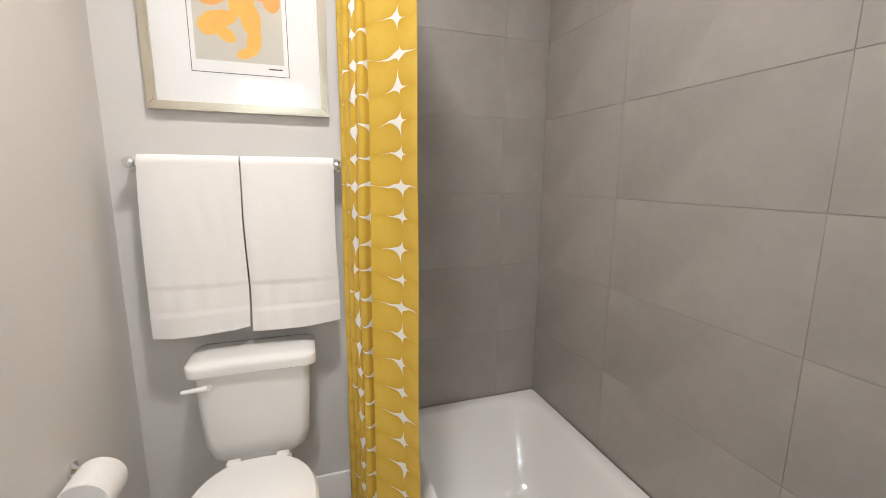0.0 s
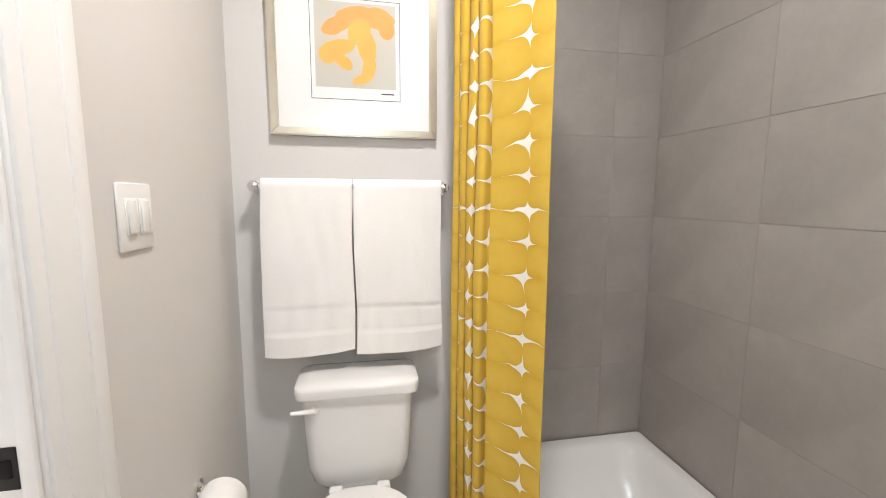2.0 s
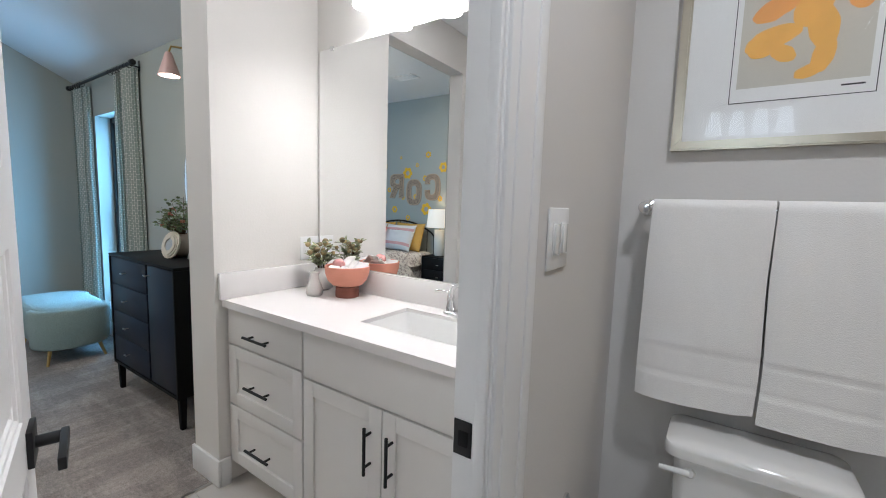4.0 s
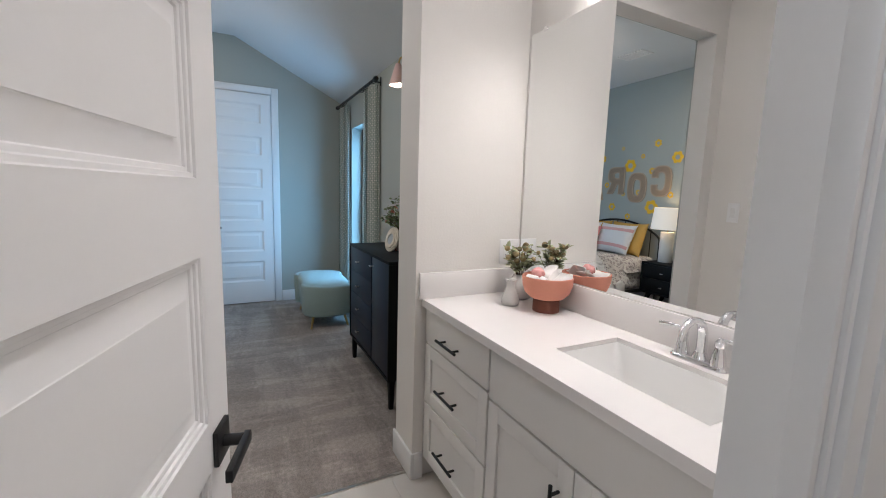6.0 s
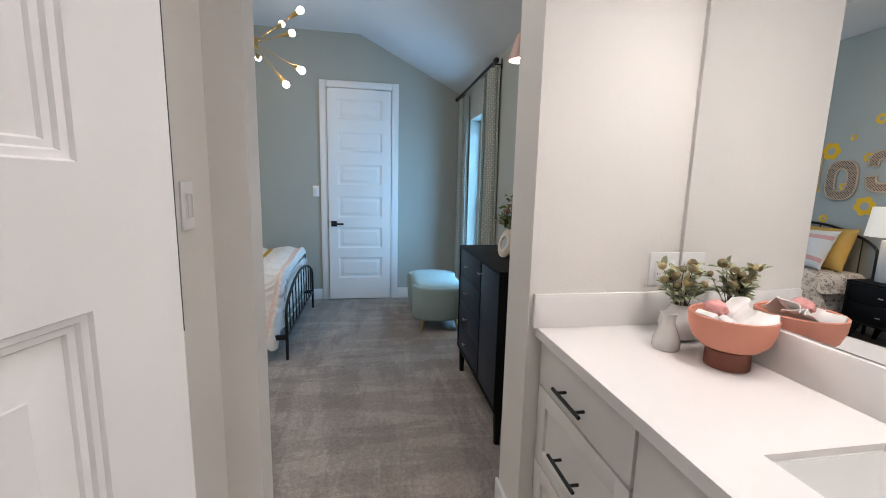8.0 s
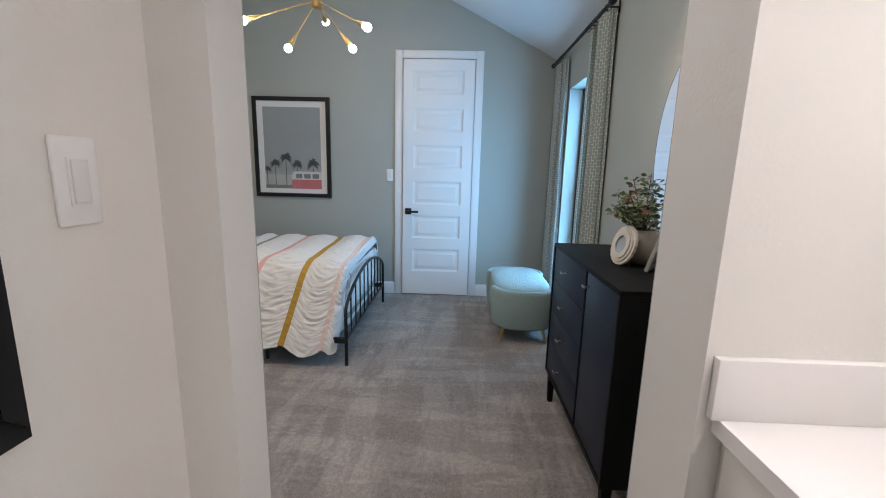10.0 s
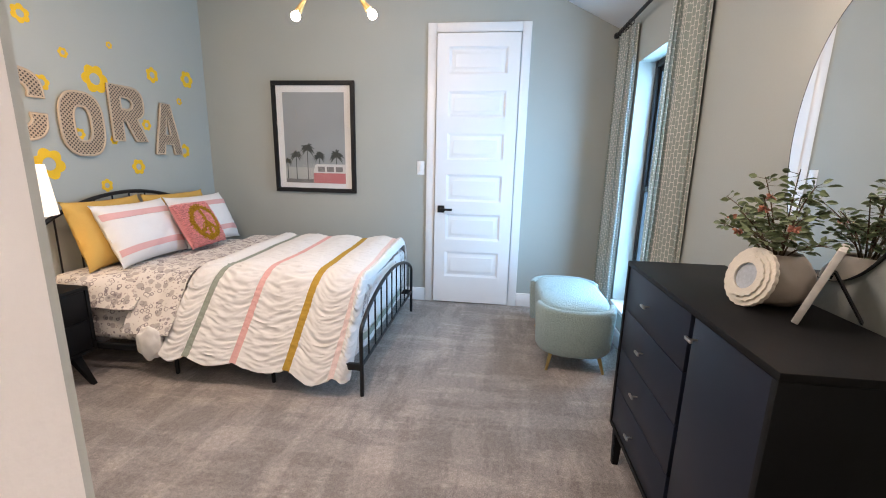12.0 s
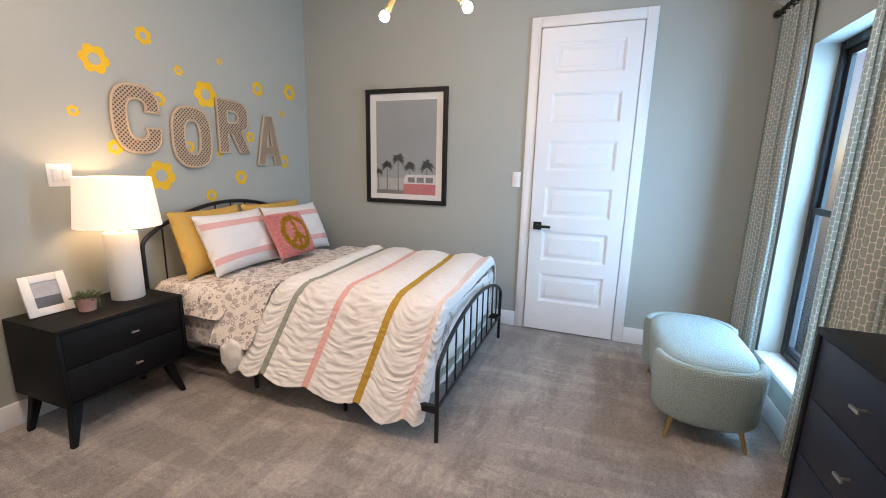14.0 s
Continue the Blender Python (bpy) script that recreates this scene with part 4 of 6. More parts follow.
def vanity_light(at, label, xs, glass_mat, bulb_mat=None):
    """A wall bar that faces -y with glass bell shades hung mouth down."""
    ob = thing("vanity_light", at, label, "wall light")
    bm = bmesh.new()
    box(bm, (min(xs) - 0.07, -0.021, -0.035), (max(xs) + 0.07, 0, 0.035), 0.006)
    part("back_plate", bm, CHROME, ob)
    for x in xs:
        bm = bmesh.new()
        tube(bm, [(x, -0.02, 0), (x, -0.10, 0), (x, -0.125, -0.035)], 0.008, 10)
        a = part("arm", bm, CHROME, ob)
        bm = bmesh.new()
        lathe(bm, [(0.028, 0.17), (0.035, 0.16), (0.05, 0.03), (0.058, 0.0), (0.054, 0.0), (0.046, 0.03), (0.03, 0.155)], (x, -0.125, -0.21), 28)
        bmesh.ops.delete(bm, geom=[f for f in bm.faces if len(f.verts) > 4 and f.calc_center_median().z < -0.05], context="FACES_ONLY")
        part("shade", bm, glass_mat, a, "lit frosted glass shade")
        if bulb_mat:
            bm = bmesh.new()
            ball(bm, (x, -0.125, -0.165), 0.03)
            part("bulb", bm, bulb_mat, a, "bright bulb in the mouth of the shade")


vanity_light(pose(-1.34, VY - 0.001, 2.435), "three-shade vanity light with lit frosted glass", (-0.29, 0.0, 0.29), SHADE, glow("bright_vanity_bulb", (1.0, 0.95, 0.89), 620.0))
vanity_light(pose(-0.15, -0.449, 2.16, 0, 0, 180), "four-shade cool white wall light facing the toilet", (-0.21, -0.07, 0.07, 0.21), COOL_SHADE)

# the two bedroom rings are made up, only to go with the added fill lamps
for x, y, where in ((0.1, 1.15, "toilet room"), (-1.35, 1.30, "vanity room"), (-2.95, -0.75, "bedroom"), (-3.05, 0.60, "bedroom")):
    can = thing("recessed_light", (x, y, CZ if where == "bedroom" else CB), "round white recessed ceiling light, out of view, in the " + where, "ceiling light")
    bm = bmesh.new()
    lathe(bm, [(0.078, -0.001), (0.095, -0.001), (0.097, -0.006), (0.080, -0.010), (0.078, -0.004), (0.078, -0.001)], n=36)
    bmesh.ops.delete(bm, geom=[f for f in bm.faces if len(f.verts) > 4], context="FACES")
    part("trim_ring", bm, TRIM, can)

# ---- things on the vanity counter ----
TERRACOTTA = mat("pink_terracotta", (0.60, 0.25, 0.17), 0.75, vary=0.05, bump=0.1, bump_scale=200)
BROWN_CLAY = mat("brown_clay", (0.20, 0.065, 0.04), 0.7, vary=0.06, bump=0.1, bump_scale=200)
PALE_GLAZE = mat("pale_grey_glaze", (0.60, 0.585, 0.56), 0.2, vary=0.06)
LEAF = mat("olive_green_leaf", (0.135, 0.175, 0.080), 0.5, vary=0.2, scale=20, island=0.35)
LEAF2 = mat("dusty_green_leaf", (0.40, 0.43, 0.26), 0.6, vary=0.2, scale=20, island=0.3)
BUD = mat("green_brown_bud", (0.33, 0.25, 0.12), 0.7, vary=0.3, scale=60, rand=0.4, bump=0.4, bump_scale=300)
STEM = mat("brown_stem", (0.10, 0.065, 0.035), 0.8)
YELLOW_LABEL = mat("yellow_label_ink", (0.72, 0.50, 0.16), 0.7)
DULL_LABEL = mat("mauve_label_ink", (0.42, 0.22, 0.28), 0.7)
ROSE = mat("soft_pink_cotton", (0.72, 0.36, 0.34), 0.9, vary=0.05, bump=0.2, bump_scale=500, spec=0.1)


def leaf(bm, at, d, up, length, width):
    """One pointed leaf, folded a little along its rib."""
    d, at = Vector(d).normalized(), Vector(at)
    s = d.cross(Vector(up)).normalized()
    n = s.cross(d)
    rib = [bm.verts.new(at + d * (length * t) + n * (-0.12 * length * t * t)) for t in (0.0, 0.2, 0.48, 0.78, 1.0)]
    l = [bm.verts.new(at + d * (length * t) + s * (width * w) + n * (0.1 * width)) for t, w in ((0.2, 0.36), (0.48, 0.5), (0.78, 0.34))]
    r = [bm.verts.new(at + d * (length * t) - s * (width * w) + n * (0.1 * width)) for t, w in ((0.2, 0.36), (0.48, 0.5), (0.78, 0.34))]
    for q in (l, r):
        bm.faces.new((rib[0], q[0], rib[1]))
        bm.faces.new((rib[1], q[0], q[1], rib[2]))
        bm.faces.new((rib[2], q[1], q[2], rib[3]))
        bm.faces.new((rib[3], q[2], rib[4]))


rng = random.Random(4)
vase = thing("bud_vase", (-1.955, 2.065, 0.9), "round pale vase with olive sprigs and buds", "vase")
bm = bmesh.new()
lathe(bm, [(0.035, 0), (0.055, 0.012), (0.066, 0.045), (0.06, 0.08), (0.036, 0.105), (0.033, 0.118), (0.03, 0.118), (0.033, 0.10), (0.04, 0.09)], n=32)
part("vase", bm, PALE_GLAZE, vase)
stems, leaves = bmesh.new(), bmesh.new()
for k in range(15):
    a, out = rng.uniform(0, 6.28), rng.uniform(0.02, 0.085)
    tip = Vector((math.cos(a) * out * 1.1, math.sin(a) * out * 0.8 - 0.015, rng.uniform(0.18, 0.255)))
    base = Vector((math.cos(a) * 0.012, math.sin(a) * 0.012, 0.10))
    mid = (base + tip) / 2 + Vector((-0.1 * out, 0, 0.01))
    tube(stems, [base, mid, tip], 0.0016, 5, 0.001)
    bud = bmesh.new()
    ball(bud, tip, rng.uniform(0.011, 0.0165))
    part("bud", bud, BUD, vase, "small green and brown bud")
    for j in range(7):
        t = rng.uniform(0.3, 1.0)
        p = base.lerp(tip, t)
        leaf(leaves, p, (math.cos(a + rng.uniform(-1.5, 1.5)), math.sin(a + rng.uniform(-1.5, 1.5)), rng.uniform(-0.1, 0.9)), (0, 0, 1), rng.uniform(0.03, 0.052), rng.uniform(0.019, 0.030))
part("stem", stems, STEM, vase), part("foliage", leaves, LEAF2, vase, "dusty olive leaves")
small = thing("bottle_vase", (-1.875, 1.955, 0.9), "small pale grey bottle vase on the counter", "vase")
bm = bmesh.new()
lathe(bm, [(0.034, 0), (0.040, 0.008), (0.040, 0.03), (0.024, 0.072), (0.0195, 0.085), (0.021, 0.105), (0.026, 0.116), (0.023, 0.116), (0.018, 0.10), (0.016, 0.085)], n=32)
part("body", bm, PALE_GLAZE, small)
bowl = thing("footed_bowl", (-1.742, 2.046, 0.9), "pink terracotta bowl on a brown clay foot", "bowl")
bm = bmesh.new()
lathe(bm, [(0.056, 0), (0.057, 0.004), (0.056, 0.05), (0.05, 0.052)], n=36)
part("foot", bm, BROWN_CLAY, bowl, "dark brown clay foot")
bm = bmesh.new()
lathe(bm, [(0.045, 0.052), (0.072, 0.060), (0.094, 0.082), (0.105, 0.115), (0.108, 0.150), (0.105, 0.153), (0.100, 0.150), (0.096, 0.115), (0.083, 0.086), (0.05, 0.072)], n=44)
part("bowl", bm, TERRACOTTA, bowl)


def crumpled(name, at, size, material, label, category, seed, amp=0.35):
    bm = bmesh.new()
    bmesh.ops.create_icosphere(bm, subdivisions=4, radius=1.0)
    for v in bm.verts:
        k = 1 + amp * noise.noise(v.co * 1.7 + Vector((seed, 0, 0))) + amp * 0.55 * (0.35 - abs(noise.noise(v.co * 3.6 + Vector((0, seed, 0)))))
        v.co = Vector((v.co.x * size[0] * k, v.co.y * size[1] * k, v.co.z * size[2] * k)) + Vector(at)
    return solid(name, bm, material, label, category, smooth=70)




def folded_cloth(name, at, w, h, lean, seed, label, category):
    """A thin white cloth standing in soft folds, wider at its free edge; lean tips it back along y."""
    bm = bmesh.new()

    def f(u, v):
        a = (u - 0.5) * 2
        x = a * w / 2 * (0.62 + 0.45 * v) + 0.006 * noise.noise((u * 3, v * 3, seed))
        fold = 0.016 * math.sin(a * 5.5 + seed + 1.2 * v) * (0.4 + 0.6 * v) + 0.010 * noise.noise((u * 5 + seed, v * 4, 1.0))
        z = h * v + (0.020 * noise.noise((u * 4, seed, 2.0)) - 0.022 * abs(a) ** 2) * v
        return Vector(at) + Vector((x, lean * v * v + fold, z))
    grid(bm, 40, 24, f)
    thicken(bm, 0.0035)
    return solid(name, bm, WHITE_CLOTH, label, category, smooth=70)


folded_cloth("washcloth", (-1.757, 2.030, 0.985), 0.115, 0.098, 0.062, 0.6, "white washcloth standing folded in the terracotta bowl", "washcloth")
folded_cloth("washcloth", (-1.705, 2.030, 0.985), 0.110, 0.086, 0.066, 3.1, "white washcloth spreading behind the soap packets", "washcloth")
crumpled("bath_sponge", (-1.765, 2.012, 1.062), (0.034, 0.022, 0.022), ROSE, "pink bath sponge tucked into the bowl", "sponge", 4.0, 0.2)
for x, y, rz, band_mat in ((-1.752, 1.978, 10, ROSE), (-1.695, 1.993, -18, YELLOW_LABEL)):
    ob = thing("soap_packet", pose(x, y, 1.038, 35, 0, rz), "small wrapped soap packet in the bowl", "soap", "soap packets")
    bm = bmesh.new()
    box(bm, (-0.029, -0.009, -0.016), (0.029, 0.009, 0.020), 0.003)
    part("wrapper", bm, PAPER, ob)
    bm = bmesh.new()
    box(bm, (-0.026, -0.0096, 0.006), (0.018, -0.0091, 0.013))
    part("printed_band", bm, band_mat, ob)
    bm = bmesh.new()
    box(bm, (-0.026, -0.0096, -0.004), (-0.004, -0.0091, 0.001))
    part("printed_line", bm, DULL_LABEL, ob)

# abstract picture on the vanity room's south wall
DARK_ART = plain("charcoal_print", (0.035, 0.036, 0.042), 0.8)
TAN_ART = plain("tan_print", (0.46, 0.29, 0.14), 0.8)
PALE_ART = plain("pale_print", (0.62, 0.58, 0.53), 0.8)
art = framed("abstract_picture", pose(-1.460, VS + 0.002, 1.015, 0, 0, 180), "black-framed abstract picture of charcoal, tan and pale shapes", 0.70, 1.06, 0.040, 0.035, BLACK_METAL, 0.1)
patch("charcoal_field", rect(-0.22, 0.12, 0.22, 0.93), -0.0105, DARK_ART, art)
patch("tan_shape", smooth_loop([(0.219, 0.48), (0.16, 0.485), (0.08, 0.53), (0.03, 0.62), (0.04, 0.73), (0.09, 0.79), (0.219, 0.80)]), -0.0109, TAN_ART, art)
patch("pale_shape", smooth_loop([(0.06, 0.17), (-0.04, 0.20), (-0.11, 0.29), (-0.10, 0.41), (-0.02, 0.475), (0.07, 0.46), (0.125, 0.37), (0.115, 0.25)]), -0.0113, PALE_ART, art)

# ---- bedroom: window wall ----
win = thing("window_1", (0, 0, 0), "tall black-framed window with daylight behind curtains", "window", kind="structure")
yf = NY + 0.115


def win_bar(name, a, b, parent, bevel=0.003, m=BLACK_METAL):
    bm = bmesh.new()
    box(bm, a, b, bevel)
    return part(name, bm, m, parent)


fw = 0.045
win_bar("frame_side", (W0, yf, WZ0), (W0 + fw, yf + 0.05, WZ1), win), win_bar("frame_side", (W1 - fw, yf, WZ0), (W1, yf + 0.05, WZ1), win)
win_bar("frame_head", (W0 + fw, yf, WZ1 - fw), (W1 - fw, yf + 0.05, WZ1), win), win_bar("frame_foot", (W0 + fw, yf, WZ0), (W1 - fw, yf + 0.05, WZ0 + fw), win)
for n, z0, z1, dy in (("upper_sash", 1.17, WZ1 - fw, 0.022), ("lower_sash", WZ0 + fw, 1.21, 0.004)):
    bm = bmesh.new()
    s = 0.035
    for a, b in (((W0 + fw, z0), (W0 + fw + s, z1)), ((W1 - fw - s, z0), (W1 - fw, z1)), ((W0 + fw + s, z0), (W1 - fw - s, z0 + s)), ((W0 + fw + s, z1 - s), (W1 - fw - s, z1))):
        box(bm, (a[0], yf + dy, a[1]), (b[0], yf + dy + 0.02, b[1]))
    sash = part(n, bm, BLACK_METAL, win)
    bm = bmesh.new()
    bm.faces.new([bm.verts.new((x, yf + dy + 0.01, z)) for x, z in rect(W0 + fw + s, z0 + s, W1 - fw - s, z1 - s)])
    g = part("pane", bm, GLASS, sash)
    g.visible_shadow = False
win_bar("sill", (W0 - 0.0, NY - 0.02, WZ0 - 0.03), (W1 + 0.0, yf, WZ0 + 0.004), win, 0.004, TRIM)

CURTAIN_CLOTH = cloth_pattern("sage_lozenge_print_linen", "lozenge")


def curtain_panel(x0, x1, y, folds, z0, z1, label, seed):
    ob = thing("window_curtain", (0, 0, 0), label, "curtain", "window curtains")
    plan, n = [], folds * 16
    for k in range(n + 1):
        t = k / n
        a = t * folds * 2 * math.pi
        loose = min(1.0, min(t, 1 - t) / 0.18)   # both edges draw in towards the wall
        wave = 0.030 * math.sin(a + 0.6 * math.sin(seed + t * 9)) * (0.8 + 0.3 * math.sin(seed + 5 * t))
        plan.append((x0 + (x1 - x0) * t + 0.012 * math.sin(2 * a), y - 0.004 + wave * loose + 0.028 * (1 - loose) ** 2))
    bm = bmesh.new()
    drape(bm, plan, z0, z1, 36, 0.14, 0.008, seed)
    part("cloth", bm, CURTAIN_CLOTH, ob, smooth=70)
    for k in range(folds + 1):
        x = x0 + (x1 - x0) * (k + 0.25) / (folds + 1) + 0.01
        bm = bmesh.new()
        tube(bm, [(x, 2.02 + 0.02 * math.sin(b), 2.375 + 0.02 * math.cos(b)) for b in [i * math.pi / 6 for i in range(13)]], 0.0025, 6)
        part("ring", bm, BLACK_METAL, ob)


curtain_panel(-5.63, -5.25, 2.046, 5, 0.01, 2.36, "sage green patterned curtain beside the window", 1.0)
curtain_panel(-4.61, -4.15, 2.046, 6, 0.01, 2.36, "sage green patterned curtain behind the dresser", 4.2)
rod = thing("curtain_rod", (0, 0, 0), "black curtain rod with ball ends above the window", "curtain rod")
bm = bmesh.new()
tube(bm, [(-5.66, 2.02, 2.385), (-4.12, 2.02, 2.385)], 0.0125, 12)
part("rod", bm, BLACK_METAL, rod)
for x in (-5.66, -4.12):
    bm = bmesh.new()
    lathe(bm, [(0.012, -0.03), (0.02, -0.02), (0.024, 0.0), (0.02, 0.02), (0.0, 0.026)], n=18)
    bmesh.ops.rotate(bm, verts=bm.verts[:], matrix=Matrix.Rotation(radians(90), 3, "Y"))
    bmesh.ops.translate(bm, verts=bm.verts[:], vec=(x, 2.02, 2.385))
    part("finial", bm, BLACK_METAL, rod)
for x in (-5.60, -4.17):
    bm = bmesh.new()
    box(bm, (x - 0.012, NY - 0.006, 2.34), (x + 0.012, NY, 2.42), 0.002)
    tube(bm, [(x, NY, 2.372), (x, 2.02, 2.372)], 0.006, 8)
    part("bracket", bm, BLACK_METAL, rod)


def knob(parent, x, y, z, out=-1, m=NICKEL):
    """A small T-shaped pull on a face towards out along y."""
    bm = bmesh.new()
    tube(bm, [(x, y, z), (x, y + out * 0.022, z)], 0.0035, 8)
    box(bm, (x - 0.019, y + out * 0.024 - 0.004, z - 0.0045), (x + 0.019, y + out * 0.024 + 0.004, z + 0.0045), 0.0015)
    part("pull", bm, m, parent, "small satin nickel pull")


def taper_leg(parent, foot, top, s0, s1, m=BLACK_WOOD):
    """A square leg from foot to top that widens upwards."""
    bm = bmesh.new()
    foot, top = Vector(foot), Vector(top)
    rings = [[bm.verts.new(c + Vector((a * s, b * s, 0))) for a, b in ((-1, -1), (1, -1), (1, 1), (-1, 1))] for c, s in ((foot, s0), (top, s1))]
    skin(bm, rings)
    bmesh.ops.bevel(bm, geom=bm.edges[:], offset=0.003, segments=2, affect="EDGES")
    part("leg", bm, m, parent)


# ---- dresser and what stands on it ----
DX0, DX1, DY0, DY1, DZ = -3.700, -2.735, 1.686, 2.066, 0.965
dresser = thing("dresser", (0, 0, 0), "dark navy-black dresser with four drawers and a door", "dresser")
bm = bmesh.new()
box(bm, (DX0, DY0 - 0.004, DZ - 0.02), (DX1, DY1, DZ), 0.002)
part("top", bm, BLACK_WOOD, dresser)
for x in (DX0, DX1 - 0.02):
    bm = bmesh.new()
    box(bm, (x, DY0 - 0.004, 0.195), (x + 0.02, DY1, DZ - 0.02), 0.0015)
    part("side_panel", bm, BLACK_WOOD, dresser)
bm = bmesh.new()
box(bm, (DX0 + 0.02, DY0 + 0.022, 0.195), (DX1 - 0.02, DY1, DZ - 0.02))
box(bm, (DX0 + 0.02, DY0 - 0.003, 0.195), (DX1 - 0.02, DY0 + 0.022, 0.213))
box(bm, (-3.118, DY0 + 0.012, 0.213), (-3.100, DY0 + 0.022, DZ - 0.02))
part("body", bm, BLACK_WOOD, dresser)
zs = [0.216, 0.396, 0.576, 0.757, 0.943]
for a, b in zip(zs, zs[1:]):
    bm = bmesh.new()
    box(bm, (DX0 + 0.023, DY0 + 0.001, a + 0.0015), (-3.121, DY0 + 0.021, b - 0.0015), 0.0012)
    f = part("drawer", bm, NAVY_WOOD, dresser)
    knob(f, -3.43, DY0 + 0.001, b - 0.09)
bm = bmesh.new()
box(bm, (-3.097, DY0 + 0.001, 0.2175), (DX1 - 0.023, DY0 + 0.021, 0.9415), 0.0012)
f = part("door", bm, NAVY_WOOD, dresser)
knob(f, -3.068, DY0 + 0.001, 0.885)
for x in (DX0 + 0.03, DX1 - 0.03):
    for y in (DY0 + 0.03, DY1 - 0.03):
        taper_leg(dresser, (x, y, 0), (x, y, 0.196), 0.014, 0.020)

oval = thing("oval_mirror", (-3.207, NY, 1.459), "tall oval wall mirror with a thin black rim", "mirror")
pts = [(0.2435 * math.cos(a), 0.412 * math.sin(a)) for a in [2 * math.pi * k / 96 for k in range(96)]]
bm = bmesh.new()
sheet_outline(bm, pts, -0.012, -0.007, "xz")
part("mirror_pane", bm, MIRROR, oval)
bm = bmesh.new()
rings = [[bm.verts.new((x * k, y, z * (1 + (k - 1) * 0.54))) for x, z in pts] for k, y in ((1.0, -0.0115), (1.0, -0.0125), (1.006, -0.0125), (1.006, -0.0005), (1.0, -0.0005))]
skin(bm, rings, False)
bmesh.ops.recalc_face_normals(bm, faces=bm.faces[:])
part("rim", bm, BLACK_METAL, oval)

vase = thing("flower_vase", (-3.225, 1.955, DZ), "taupe ceramic vase with leafy coral-flowered branches", "vase")
TAUPE = mat("taupe_stoneware", (0.40, 0.35, 0.29), 0.35, vary=0.08, scale=12)
bm = bmesh.new()
lathe(bm, [(0.055, 0), (0.082, 0.02), (0.098, 0.062), (0.092, 0.10), (0.07, 0.135), (0.058, 0.15), (0.055, 0.152), (0.052, 0.148), (0.06, 0.12)], n=36)
part("vase", bm, TAUPE, vase)
rng = random.Random(11)
stems, leaves = bmesh.new(), bmesh.new()
CORAL = mat("coral_flower", (0.48, 0.20, 0.13), 0.7, vary=0.2, scale=50, island=0.3)
tips = [(-0.30, -0.03, 0.33), (-0.25, -0.06, 0.26), (-0.13, 0.01, 0.30), (-0.05, -0.05, 0.42), (0.02, 0.0, 0.45), (0.05, -0.10, 0.36), (0.13, -0.02, 0.40), (0.17, -0.06, 0.30), (-0.02, -0.12, 0.30), (-0.12, -0.12, 0.24), (0.10, -0.13, 0.24), (0.19, 0.0, 0.22), (-0.18, -0.02, 0.22), (0.0, 0.03, 0.36), (0.08, 0.02, 0.30)]
for tip in tips:
    tip = Vector((tip[0] * 0.92, tip[1], 0.12 + (tip[2] - 0.12) * 0.84))
    base = Vector((tip.x * 0.08, tip.y * 0.08, 0.12))
    mid = base.lerp(tip, 0.5) + Vector((-tip.x * 0.25, 0, 0.03))
    curve = [base.lerp(mid, t).lerp(mid.lerp(tip, t), t) for t in [i / 8 for i in range(9)]]
    tube(stems, curve, 0.003, 6, 0.0012)
    for j in range(27):
        t = rng.uniform(0.3, 1.0)
        p = curve[min(int(t * 8), 7)].lerp(curve[min(int(t * 8) + 1, 8)], t * 8 % 1)
        a = rng.uniform(0, 6.28)
        d = Vector((math.cos(a), math.sin(a), rng.uniform(-0.3, 0.7))).normalized()
        q = p + d * rng.uniform(0.004, 0.03)
        tube(stems, [p, q], 0.0007, 3)
        leaf(leaves, q, d, (rng.uniform(-1.3, 1.3), rng.uniform(-1.6, 0.6), rng.uniform(0.2, 1)), rng.uniform(0.021, 0.036), rng.uniform(0.012, 0.018))
for at in ((-0.18, -0.05, 0.235), (-0.01, -0.12, 0.21), (0.06, -0.10, 0.285), (0.13, -0.06, 0.24), (0.015, -0.06, 0.315)):
    buds = bmesh.new()
    for j in range(13):
        a = rng.uniform(0, 6.28)
        leaf(buds, at, (math.cos(a), math.sin(a), rng.uniform(-0.9, 0.9)), (rng.uniform(-1, 1), rng.uniform(-1, 1), 0.3), 0.017, 0.010)
    part("blossom", buds, CORAL, vase, "coral pink blossom")
part("stem", stems, STEM, vase), part("foliage", leaves, LEAF, vase, "small olive green leaves")

